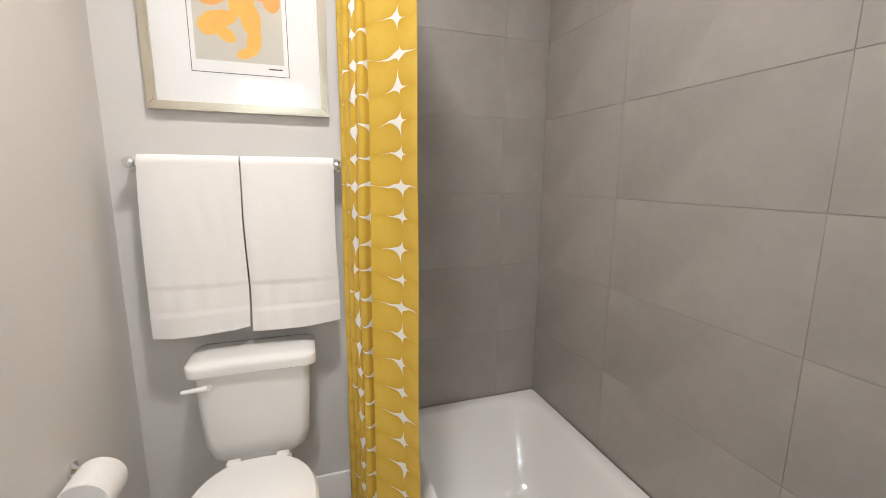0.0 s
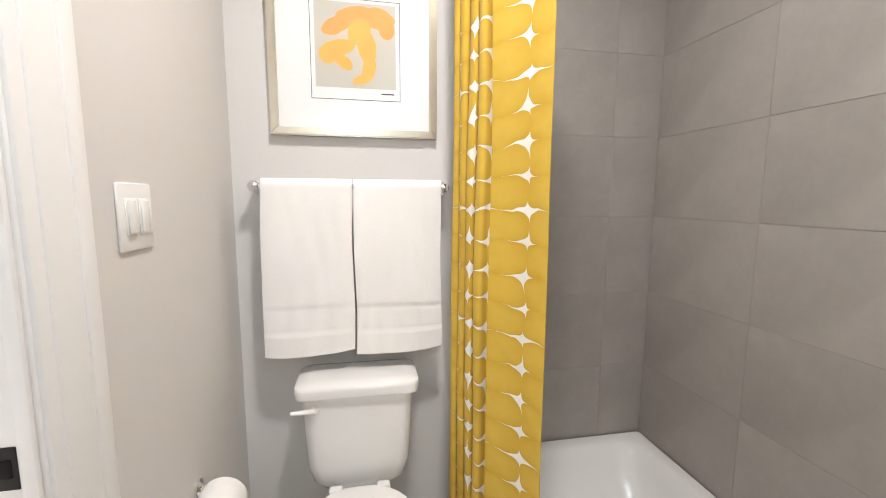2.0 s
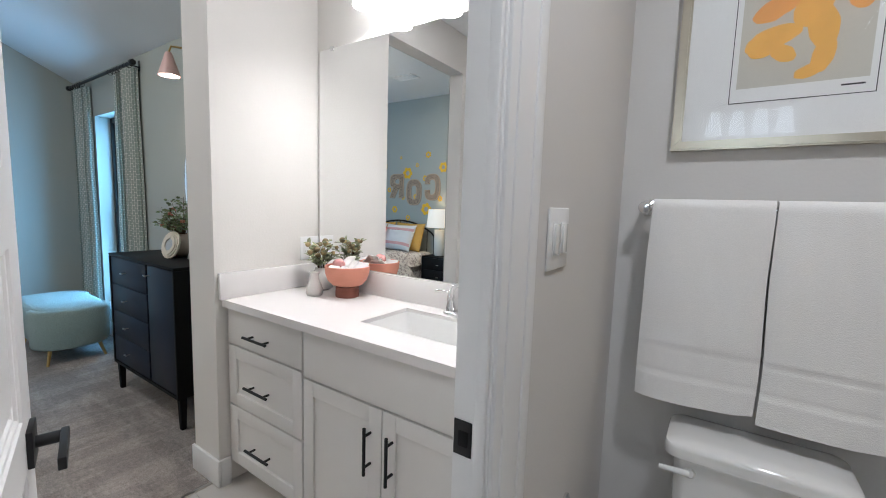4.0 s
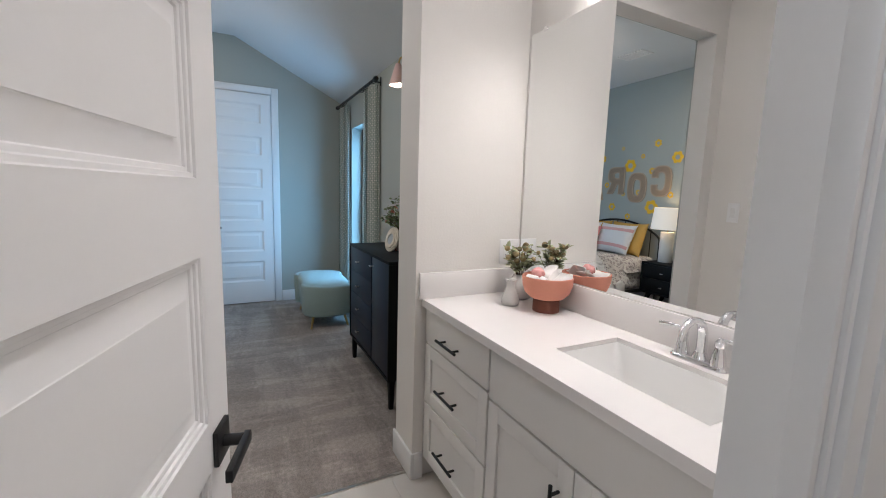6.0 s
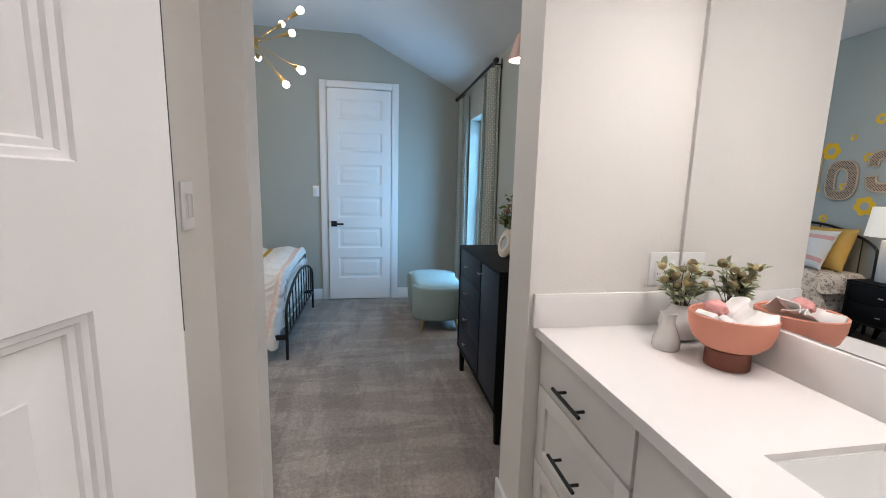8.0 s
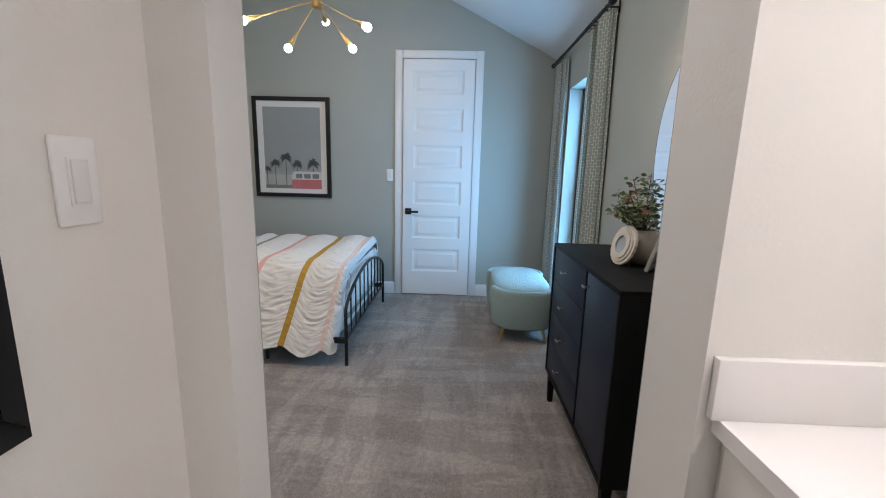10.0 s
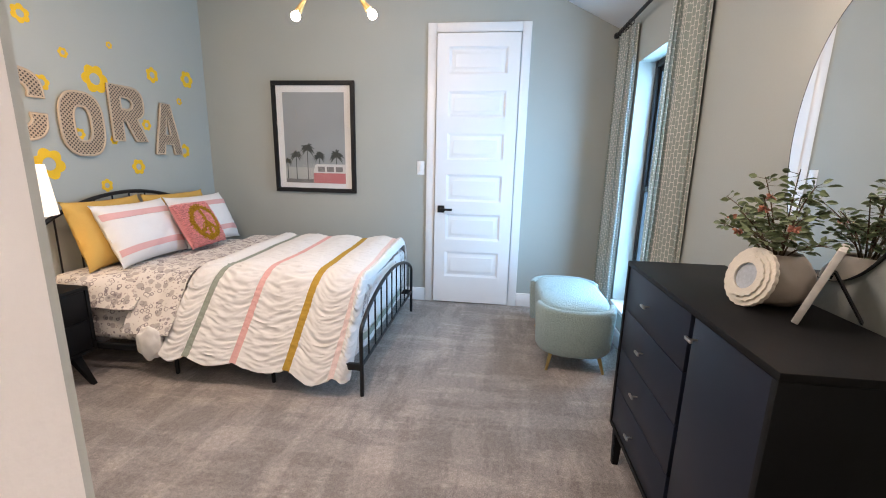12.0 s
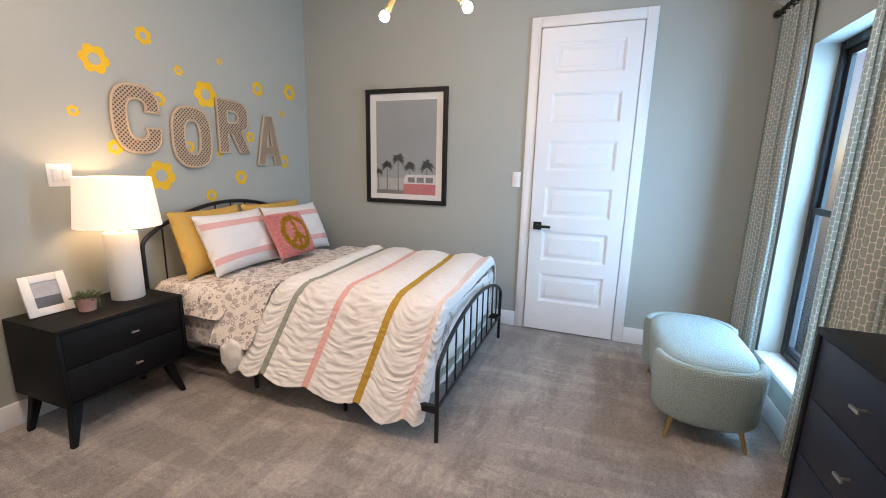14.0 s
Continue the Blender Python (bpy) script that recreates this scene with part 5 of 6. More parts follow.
IVORY = mat("ivory_carved_wood", (0.70, 0.64, 0.54), 0.7, vary=0.08, scale=30, bump=0.3, bump_scale=200)
WICKER = mat("blue_white_patterned_print", (0.42, 0.46, 0.50), 0.7, vary=0.3, scale=90)
rf = thing("round_photo_frame", pose(-3.168, 1.83, DZ + 0.001, -15, 0, 8) @ Matrix.Scale(0.94, 4), "round scalloped ivory photo frame leaning back", "photo frame")
for r0, r1, y0, y1, n in ((0.050, 0.092, -0.004, 0.008, 22), (0.046, 0.078, -0.010, -0.004, 20), (0.042, 0.064, -0.016, -0.010, 18)):
    bm = bmesh.new()
    m = n * 6
    ro, ri = [], []
    for y, store in ((y0, 0), (y1, 1)):
        ro.append([bm.verts.new((rr * math.cos(2 * math.pi * k / m), y, 0.094 + rr * math.sin(2 * math.pi * k / m))) for k in range(m) for rr in [r1 + 0.003 * abs(math.sin(n * math.pi * k / m))]])
        ri.append([bm.verts.new((r0 * math.cos(2 * math.pi * k / m), y, 0.094 + r0 * math.sin(2 * math.pi * k / m))) for k in range(m)])
    skin(bm, [ri[0], ro[0], ro[1], ri[1], ri[0]], False)
    bmesh.ops.recalc_face_normals(bm, faces=bm.faces[:])
    part("scalloped_ring", bm, IVORY, rf)
bm = bmesh.new()
lathe(bm, [(0.043, 0), (0.043, 0.002)], n=32)
bmesh.ops.rotate(bm, verts=bm.verts[:], matrix=Matrix.Rotation(radians(90), 3, "X"))
bmesh.ops.translate(bm, verts=bm.verts[:], vec=(0, -0.006, 0.094))
part("print", bm, WICKER, rf, "blue and white patterned print")
bm = bmesh.new()
tube(bm, [(0, 0.008, 0.12), (0, 0.06, 0.015)], 0.006, 8)
part("easel_leg", bm, BROWN_CLAY, rf)


def easel_frame(name, at, label, w, h, border, frame_mat, print_mat, easel_mat=BLACK_WOOD):
    """A photo frame facing -y that leans on a back leg."""
    ob = thing(name, at, label, "photo frame")
    bm = bmesh.new()
    for a, b in (((-w / 2, 0), (-w / 2 + border, h)), ((w / 2 - border, 0), (w / 2, h)), ((-w / 2 + border, 0), (w / 2 - border, border)), ((-w / 2 + border, h - border), (w / 2 - border, h))):
        box(bm, (a[0], -0.008, a[1]), (b[0], 0.008, b[1]), 0.002)
    part("frame", bm, frame_mat, ob)
    bm = bmesh.new()
    box(bm, (-w / 2 + border, -0.003, border), (w / 2 - border, 0.006, h - border))
    part("photo", bm, print_mat, ob)
    bm = bmesh.new()
    box(bm, (-0.022, 0.008, h * 0.62), (0.022, 0.013, h * 0.66))
    rings = [[bm.verts.new(c + Vector((a, b, 0))) for a, b in ((-0.018, -0.003), (0.018, -0.003), (0.018, 0.003), (-0.018, 0.003))] for c in (Vector((0, 0.011, h * 0.7)), Vector((0, h * 0.52, 0.052)))]
    skin(bm, rings)
    part("easel", bm, easel_mat, ob)
    return ob


GREY_PHOTO = mat("grey_landscape_photo", (0.30, 0.30, 0.30), 0.5, vary=0.5, scale=16)
DISTRESSED = mat("distressed_white_wood", (0.55, 0.52, 0.47), 0.7, vary=0.3, scale=40, bump=0.3, bump_scale=150)
easel_frame("photo_frame", pose(-3.075, 1.935, DZ + 0.004, -16, 0, 320), "distressed white photo frame leaning on its easel", 0.14, 0.21, 0.027, DISTRESSED, GREY_PHOTO)

sconce = thing("wall_sconce", (-3.14, NY, 2.26), "pink cone wall sconce lit above the oval mirror", "wall light")
PINK_METAL = mat("dusty_pink_enamel", (0.62, 0.40, 0.35), 0.4, vary=0.03)
bm = bmesh.new()
lathe(bm, [(0.055, 0), (0.055, 0.012), (0.045, 0.018)], n=28)
bmesh.ops.rotate(bm, verts=bm.verts[:], matrix=Matrix.Rotation(radians(90), 3, "X"))
part("wall_plate", bm, BRASS, sconce)
bm = bmesh.new()
tube(bm, [(0, 0, 0.0), (0, -0.14, 0.03), (0, -0.2, 0.02), (0, -0.215, -0.02)], 0.006, 8)
part("arm", bm, BRASS, sconce)
bm = bmesh.new()
lathe(bm, [(0.016, 0.0), (0.021, -0.01), (0.062, -0.14), (0.059, -0.14), (0.018, -0.012)], (0, -0.215, -0.02), 32)
part("shade", bm, PINK_METAL, sconce, "dusty pink cone shade")
bm = bmesh.new()
ball(bm, (0, -0.215, -0.125), 0.027)
part("bulb", bm, glow("warm_sconce_bulb", (1.0, 0.86, 0.70), 210.0), sconce)

# ---- bench ----
bench = thing("bench", (-4.905, 1.685, 0), "sage green boucle bench on brass legs by the window", "bench")
bm = bmesh.new()


def stadium(w, d, n=14, p=0.5):
    """Bench outline, long along x with full round ends."""
    pts = []
    for k in range(4 * n):
        a = 2 * math.pi * k / (4 * n)
        c, s = math.cos(a), math.sin(a)
        pts.append((w / 2 * math.copysign(abs(c) ** p, c), d / 2 * math.copysign(abs(s) ** 0.75, s)))
    return pts


loft(bm, [(stadium(0.70, 0.40), 0.135), (stadium(0.76, 0.44), 0.15), (stadium(0.80, 0.46), 0.30), (stadium(0.82, 0.47), 0.385), (stadium(0.83, 0.475), 0.42), (stadium(0.80, 0.455), 0.442), (stadium(0.70, 0.38), 0.452), (stadium(0.3, 0.15), 0.456)])
part("cushion", bm, BOUCLE, bench, smooth=80)
for s in (-1, 1):
    bm = bmesh.new()
    secs = []
    for z, grow, thick in ((0.125, 0.0, 0.05), (0.145, 0.012, 0.062), (0.30, 0.022, 0.062), (0.41, 0.026, 0.055), (0.432, 0.022, 0.04), (0.442, 0.012, 0.022)):
        outer, inner = [], []
        for k in range(25):
            a = radians(-78 + 156 * k / 24)
            c, q = abs(math.cos(a)) ** 0.62, math.copysign(abs(math.sin(a)) ** 0.8, math.sin(a))
            outer.append((s * (0.13 + (0.305 + grow) * c), (0.245 + grow) * q))
            inner.append((s * (0.13 + (0.305 + grow - thick) * c), (0.245 + grow - thick) * q))
        secs.append((outer + inner[::-1], z))
    loft(bm, secs)
    part("end_shell", bm, BOUCLE, bench, smooth=80)
    for t in (-1, 1):
        bm = bmesh.new()
        tube(bm, [(s * 0.385, t * 0.185, 0.0), (s * 0.335, t * 0.15, 0.14)], 0.009, 12, 0.016)
        part("leg", bm, BRASS, bench, "tapered brass leg")

# ---- bed ----
BX0, BX1, BHY, BFY = -5.44, -4.02, -1.665, 0.385
bed = thing("bed", (0, 0, 0), "black metal bed frame with arched head and foot", "bed")


def arch(z_side, z_top, y, p=0.42, n=40):
    """An arched line between the posts."""
    xc, a = (BX0 + BX1) / 2, (BX1 - BX0) / 2
    return [(xc + a * -math.cos(math.pi * k / n), y, z_side + (z_top - z_side) * (0.55 * math.sin(math.pi * k / n) ** 2 + 0.45 * math.sin(math.pi * k / n) ** p)) for k in range(n + 1)]


for name, y, zs_, zt, r, rail_z, count in (("headboard", BHY, 0.80, 1.085, 0.014, 0.42, 9), ("footboard", BFY, 0.36, 0.585, 0.012, 0.19, 9)):
    bm = bmesh.new()
    line = arch(zs_, zt, y)
    tube(bm, [(BX0, y, 0.0), *line, (BX1, y, 0.0)], r, 12)
    hb = part(name, bm, BLACK_METAL, bed)
    bm = bmesh.new()
    tube(bm, [(BX0, y, rail_z), (BX1, y, rail_z)], 0.010, 10)
    part("cross_rail", bm, BLACK_METAL, hb)
    for k in range(1, count + 1):
        x = BX0 + (BX1 - BX0) * k / (count + 1)
        z = min(line, key=lambda q: abs(q[0] - x))[2]
        bm = bmesh.new()
        tube(bm, [(x, y, rail_z), (x, y, z)], 0.0055, 8)
        part("spindle", bm, BLACK_METAL, hb)
for x in (BX0, BX1 - 0.0):
    bm = bmesh.new()
    box(bm, (x - 0.012, BHY, 0.165), (x + 0.012, BFY, 0.205), 0.002)
    part("side_rail", bm, BLACK_METAL, bed)
for x, y in ((-4.08, -0.85), (-4.08, -0.2), (-5.36, -0.85), (-5.36, -0.2), (-4.73, -0.55)):
    bm = bmesh.new()
    tube(bm, [(x, y, 0), (x, y, 0.18)], 0.012, 10)
    part("leg", bm, BLACK_METAL, bed)

FLORAL = bpy.data.materials.new("grey_floral_print_cotton")
FLORAL.use_nodes = True
n, l = FLORAL.node_tree.nodes, FLORAL.node_tree.links
FLORAL.node_tree.nodes["Principled BSDF"].inputs["Roughness"].default_value = 0.9
tc = n.new("ShaderNodeTexCoord")
layers = []
for scale, lo, hi, colour in ((21.0, 0.0, 0.44, (0.42, 0.38, 0.36, 1)), (30.0, 0.31, 0.42, (0.22, 0.19, 0.20, 1)), (64.0, 0.0, 0.22, (0.34, 0.28, 0.25, 1))):
    v = n.new("ShaderNodeTexVoronoi")
    v.inputs["Scale"].default_value = scale
    l.new(tc.outputs["Object"], v.inputs["Vector"])
    a, b2 = n.new("ShaderNodeMath"), n.new("ShaderNodeMath")
    a.operation, b2.operation = "GREATER_THAN", "LESS_THAN"
    a.inputs[1].default_value, b2.inputs[1].default_value = lo, hi
    l.new(v.outputs["Distance"], a.inputs[0]), l.new(v.outputs["Distance"], b2.inputs[0])
    w = n.new("ShaderNodeMath")
    w.operation = "MULTIPLY"
    l.new(a.outputs[0], w.inputs[0]), l.new(b2.outputs[0], w.inputs[1])
    pick = n.new("ShaderNodeSeparateColor")
    l.new(v.outputs["Color"], pick.inputs[0])
    g = n.new("ShaderNodeMath")
    g.operation, g.inputs[1].default_value = "GREATER_THAN", 0.30
    l.new(pick.outputs[0], g.inputs[0])
    w2 = n.new("ShaderNodeMath")
    w2.operation = "MULTIPLY"
    l.new(w.outputs[0], w2.inputs[0]), l.new(g.outputs[0], w2.inputs[1])
    layers.append((w2.outputs[0], colour))
col = None
for fac, colour in layers:
    mx_ = n.new("ShaderNodeMix")
    mx_.data_type = "RGBA"
    l.new(fac, mx_.inputs["Factor"])
    if col is None:
        mx_.inputs["A"].default_value = (0.66, 0.62, 0.58, 1)
    else:
        l.new(col, mx_.inputs["A"])
    mx_.inputs["B"].default_value = colour
    col = mx_.outputs["Result"]
l.new(col, n["Principled BSDF"].inputs["Base Color"])

bm = bmesh.new()
box(bm, (BX0 + 0.02, BHY + 0.03, 0.20), (BX1 - 0.03, BFY - 0.05, 0.595), 0.05, 4)
bmesh.ops.subdivide_edges(bm, edges=[e for e in bm.edges if abs(e.verts[0].co.y - e.verts[1].co.y) > 1.0], cuts=14, use_grid_fill=True)
for v in bm.verts:
    if v.co.x > BX1 - 0.2:
        v.co.x -= 0.22 * (v.co.z - 0.20) / 0.395 * min(1, max(0, (v.co.y + 1.40) / 0.5))
solid("mattress", bm, FLORAL, "mattress in a grey floral fitted sheet", "mattress")


def over_bed(u, y, hem, top=0.615, puff=0.0, bulge=0.02, r=0.06):
    """A point on cloth laid over the bed: u from 0 at the near hem over the top to 1 at the far hem."""
    xa, xb = BX1 + bulge, BX0 - 0.01 - max(0.0, bulge)
    side, flat = top - r - hem, (xa - xb) - 2 * r
    total = 2 * side + flat + math.pi * r
    s = u * total
    if s < side:
        return Vector((xa, y, hem + s)), Vector((1, 0, 0)), s
    s2 = s - side
    if s2 < math.pi * r / 2:
        a = s2 / r
        return Vector((xa - r + r * math.cos(a), y, top - r + r * math.sin(a))), Vector((math.cos(a), 0, math.sin(a))), s
    s2 -= math.pi * r / 2
    if s2 < flat:
        return Vector((xa - r - s2, y, top)), Vector((0, 0, 1)), s
    s2 -= flat
    if s2 < math.pi * r / 2:
        a = s2 / r
        return Vector((xb + r - r * math.sin(a), y, top - r + r * math.cos(a))), Vector((-math.sin(a), 0, math.cos(a))), s
    s2 -= math.pi * r / 2
    return Vector((xb, y, top - r - s2)), Vector((-1, 0, 0)), s


def leaning(p, nrm, hem, top, slope):
    """Lets the near side of the cloth slope outwards to its hem, and the top draw back to meet it."""
    p = p.copy()
    if nrm.z > 0.99:
        p.x -= slope * max(0.0, 1 - ((BX1 - 0.02) - p.x) / (BX1 - BX0 - 0.1))
    elif nrm.x > 0.01:
        p.x -= slope * (p.z - hem) / (top - hem)
        nrm = (nrm + Vector((0, 0, 0.5 * nrm.x))).normalized()
    return p, nrm


SAGE_RIBBON = mat("sage_ribbon", (0.29, 0.32, 0.27), 0.9, vary=0.08, bump=0.3, bump_scale=250, spec=0.1)
PINK_RIBBON = mat("pink_ribbon", (0.74, 0.42, 0.39), 0.9, vary=0.08, bump=0.3, bump_scale=250, spec=0.1)
MUSTARD_RIBBON = mat("mustard_ribbon", (0.46, 0.28, 0.05), 0.9, vary=0.08, bump=0.3, bump_scale=250, spec=0.1)
BLUSH = mat("blush_ribbon", (0.76, 0.60, 0.57), 0.9, vary=0.1, scale=40, bump=0.4, bump_scale=200, spec=0.1)
seams = [-0.86, -0.705, -0.665, -0.405, -0.365, -0.075, -0.03, 0.20, 0.235, 0.345]


def duvet_point(u, y):
    k = max(i for i in range(len(seams) - 1) if y >= seams[i] - 1e-6)
    a, b = seams[k], seams[k + 1]
    t = (y - a) / (b - a)
    wide = (b - a) > 0.06
    pull = math.sin(math.pi * min(1, max(0, t)))
    hem = 0.185 - 0.05 * min(1, max(0, (y + 0.7) / 0.9)) - (0.030 * pull if wide else -0.006) - 0.035 * max(0.0, 1 - ((y - 0.12) / 0.13) ** 2)
    p, nrm, s = over_bed(u, y, hem, 0.668, 0, 0.062, 0.10)
    p, nrm = leaning(p, nrm, hem, 0.668, 0.26)
    if wide:
        slant = 0.55 * (y - a) / (b - a) * (1 if k % 4 else -1)
        sag = s * 36 + 0.25 * pull + slant + 1.1 * noise.noise((y * 6, s * 6, k))
        ruche = 0.55 - 1.5 * abs(noise.noise((sag, y * 9 + k, 0.3))) + 0.7 * (0.4 - abs(noise.noise((sag * 1.9, y * 16, 2.0 + k))))
        lift = 0.018 * pull + 0.0175 * ruche * (0.6 + 0.4 * pull) * (0.5 if nrm.z > 0.99 else 1.0)
    else:
        lift = 0.003 + 0.005 * noise.noise((s * 34, k, 0)) + 0.003 * noise.noise((s * 95, k, y * 40))
    lift = max(lift + 0.02 * noise.noise((p.x * 2, y * 2, 1.0)), -0.002)
    if nrm.x > 0.01:
        bow = min(1.0, max(0.0, (p.z - hem) / (0.668 - hem)))
    else:
        bow = 1 - 0.85 * min(1.0, max(0.0, (BX1 - 0.2 - p.x) / (BX1 - BX0 - 0.2)))
    far = y + 0.105 * bow   # the stripes bow towards the foot where the cloth turns over the edge
    p.y = far if far < 0.25 else 0.25 + 0.115 * (1 - math.exp((0.25 - far) / 0.115))
    end = max(0.0, (y - 0.20) / 0.145)
    p.x -= 0.07 * end ** 2 * max(0.0, nrm.x)
    return p + nrm * lift + Vector((0, 0, -(0.03 + 0.02 * max(0.0, nrm.z)) * end ** 2))


duvet = thing("comforter", (0, 0, 0), "white ruched comforter with sage, pink and mustard ribbon stripes", "comforter")
mats = [WHITE_CLOTH, SAGE_RIBBON, WHITE_CLOTH, PINK_RIBBON, WHITE_CLOTH, MUSTARD_RIBBON, WHITE_CLOTH, BLUSH, WHITE_CLOTH]
for k, m in enumerate(mats):
    a, b = seams[k], seams[k + 1]
    wide = (b - a) > 0.06
    bm = bmesh.new()
    grid(bm, 460, 24 if wide else 4, lambda u, v: duvet_point(u, a + (b - a) * min(v, 0.99999)))
    thicken(bm, 0.012)
    part("quilted_panel" if m is WHITE_CLOTH else "ribbon_stripe", bm, m, duvet, "" if m is WHITE_CLOTH else m.name.replace("_", " "), smooth=80)
# the foot end hangs down inside the footboard
bm = bmesh.new()


def foot_drop(u, v):
    near = BX1 + 0.015 - 0.24 * (1 - v) ** 1.3
    x = near + (BX0 + 0.02 - near) * u
    z = 0.605 - 0.40 * v
    edge = abs(2 * u - 1) ** 6
    return Vector((x, 0.335 + 0.012 * math.sin(v * 3) + 0.016 * noise.noise((x * 9, v * 1.2, 5)) - 0.09 * edge, z - 0.02 * edge))


grid(bm, 90, 22, foot_drop)
thicken(bm, 0.014)
part("foot_panel", bm, WHITE_CLOTH, duvet, smooth=80)
bm = bmesh.new()
grid(bm, 90, 4, lambda u, v: foot_drop(u, 0.72 + 0.11 * v) + Vector((0, 0.018, 0)))
thicken(bm, 0.004)
part("ribbon_stripe", bm, SAGE_RIBBON, duvet, "sage ribbon", smooth=80)
sheet = thing("top_sheet", (0, 0, 0), "grey floral sheet folded back over the bed", "sheet")
for a, b, hem, top, bulge in ((-1.60, -1.06, 0.43, 0.612, -0.006), (-1.10, -0.80, 0.30, 0.650, 0.045)):
    bm = bmesh.new()

    def fold(u, v):
        y = a + (b - a) * v
        p, nrm, s = over_bed(u, y, hem + 0.02 * noise.noise((y * 5, 0, hem)), top, 0, bulge, 0.07)
        p, nrm = leaning(p, nrm, hem, top, 0.26 * min(1, max(0, (y + 1.45) / 0.5)))
        return p + nrm * (0.014 * noise.noise((s * 5, y * 5, hem * 9)) + 0.006 * noise.noise((s * 14, y * 12, 3)))
    grid(bm, 130, 26, fold)
    thicken(bm, 0.006)
    part("sheet_fold", bm, FLORAL, sheet, smooth=80)
crumpled("bunched_quilt_corner", (-3.985, -0.93, 0.24), (0.035, 0.085, 0.10), WHITE_CLOTH, "bunched white quilt corner hanging below the sheet", "quilt", 3.3, 0.25)


def pillow_point(a, b, w, h, t, seed, sgn):
    th = t / 2 * ((1 - abs(a) ** 2.6) * (1 - abs(b) ** 2.6)) ** 0.5
    wr = 0.011 * noise.noise((a * 3.2 + seed, b * 3.2, sgn)) * (1 - a ** 6) * (1 - b ** 6) + 0.005 * noise.noise((a * 8 + seed, b * 7, sgn))
    return Vector((a * w / 2 * (1 + 0.015 * b ** 8 - 0.045 * (1 - b * b)), sgn * (th + wr), b * h / 2 * (1 + 0.03 * a ** 8 - 0.06 * (1 - a * a))))


def pillow_mesh(w, h, t, seed=0.0, n=26, bands=None):
    """A stuffed cushion in x-z, thick along y."""
    bm = bmesh.new()

    def face(sgn):
        def f(u, v):
            a, b = 2 * u - 1, 2 * v - 1
            return pillow_point(a, b, w, h, t, seed, sgn)
        return f
    grid(bm, n, n, face(1)), grid(bm, n, n, face(-1))
    bmesh.ops.remove_doubles(bm, verts=bm.verts[:], dist=0.0015)
    bmesh.ops.recalc_face_normals(bm, faces=bm.faces[:])
    return bm


YELLOW_CLOTH = mat("mustard_cotton", (0.58, 0.36, 0.10), 0.9, vary=0.06, bump=0.25, bump_scale=500, spec=0.1)
for x, rz in ((-4.46, 186), (-5.10, 178)):
    ob = thing("mustard_pillow", pose(x, -1.545, 0.835, -16, 0, rz), "mustard yellow pillow leaning on the headboard", "pillow", "mustard pillows")
    part("cushion", pillow_mesh(0.64, 0.46, 0.18, x), YELLOW_CLOTH, ob, smooth=80)
for x, rz in ((-4.56, 184), (-5.20, 178)):
    ob = thing("striped_pillow", pose(x, -1.415, 0.825, -24, 0, rz), "white pillow with two pink stripes against the mustard pillow", "pillow", "striped pillows")
    part("cushion", pillow_mesh(0.64, 0.44, 0.19, x), WHITE_CLOTH, ob, smooth=80)
    for z0, z1 in ((0.10, 0.145), (-0.15, -0.105)):
        bm = bmesh.new()

        def band(u, v):
            a, b = 2 * u - 1, (z0 + (z1 - z0) * v) / 0.22
            return pillow_point(a * 0.99, b, 0.64, 0.44, 0.19, x, -1) + Vector((0, -0.0035, 0))
        grid(bm, 30, 4, lambda u, v: band(u, v) * 1.0)
        thicken(bm, 0.004)
        part("stripe", bm, PINK_RIBBON, ob, "woven pink stripe", smooth=80)
SHAG_PINK = mat("pink_shag_yarn", (0.74, 0.30, 0.29), 0.95, vary=0.1, island=0.25, spec=0.1)
SHAG_MUSTARD = mat("mustard_shag_yarn", (0.42, 0.23, 0.02), 0.95, vary=0.1, island=0.3, spec=0.1)
shag = thing("shag_pillow", pose(-4.93, -1.275, 0.815, -26, 0, 183), "small pink shag pillow with a mustard peace sign", "pillow")
part("cushion", pillow_mesh(0.40, 0.36, 0.12, 2.0), SHAG_PINK, shag, smooth=80)
rng = random.Random(8)
tufts = {0: bmesh.new(), 1: bmesh.new()}
for k in range(4200):
    a, b = rng.uniform(-0.97, 0.97), rng.uniform(-0.97, 0.97)
    th = 0.06 * ((1 - abs(a) ** 2.6) * (1 - abs(b) ** 2.6)) ** 0.5
    x, z = a * 0.20, b * 0.18
    rad = math.hypot(x, z)
    peace = 0.108 < rad < 0.152 or (rad < 0.13 and (abs(x) < 0.020 or (z < 0 and abs(abs(x) + z) < 0.027)))
    bm = tufts[1 if peace else 0]
    p = Vector((x, -th, z))
    q = p + Vector((rng.uniform(-0.01, 0.01), -0.018 - rng.uniform(0, 0.008), rng.uniform(-0.012, 0.006)))
    tube(bm, [p, q], 0.0046, 4, 0.0034)
part("yarn_cover", tufts[0], SHAG_PINK, shag, "pink yarn pile"), part("peace_sign", tufts[1], SHAG_MUSTARD, shag, "mustard yarn peace sign")

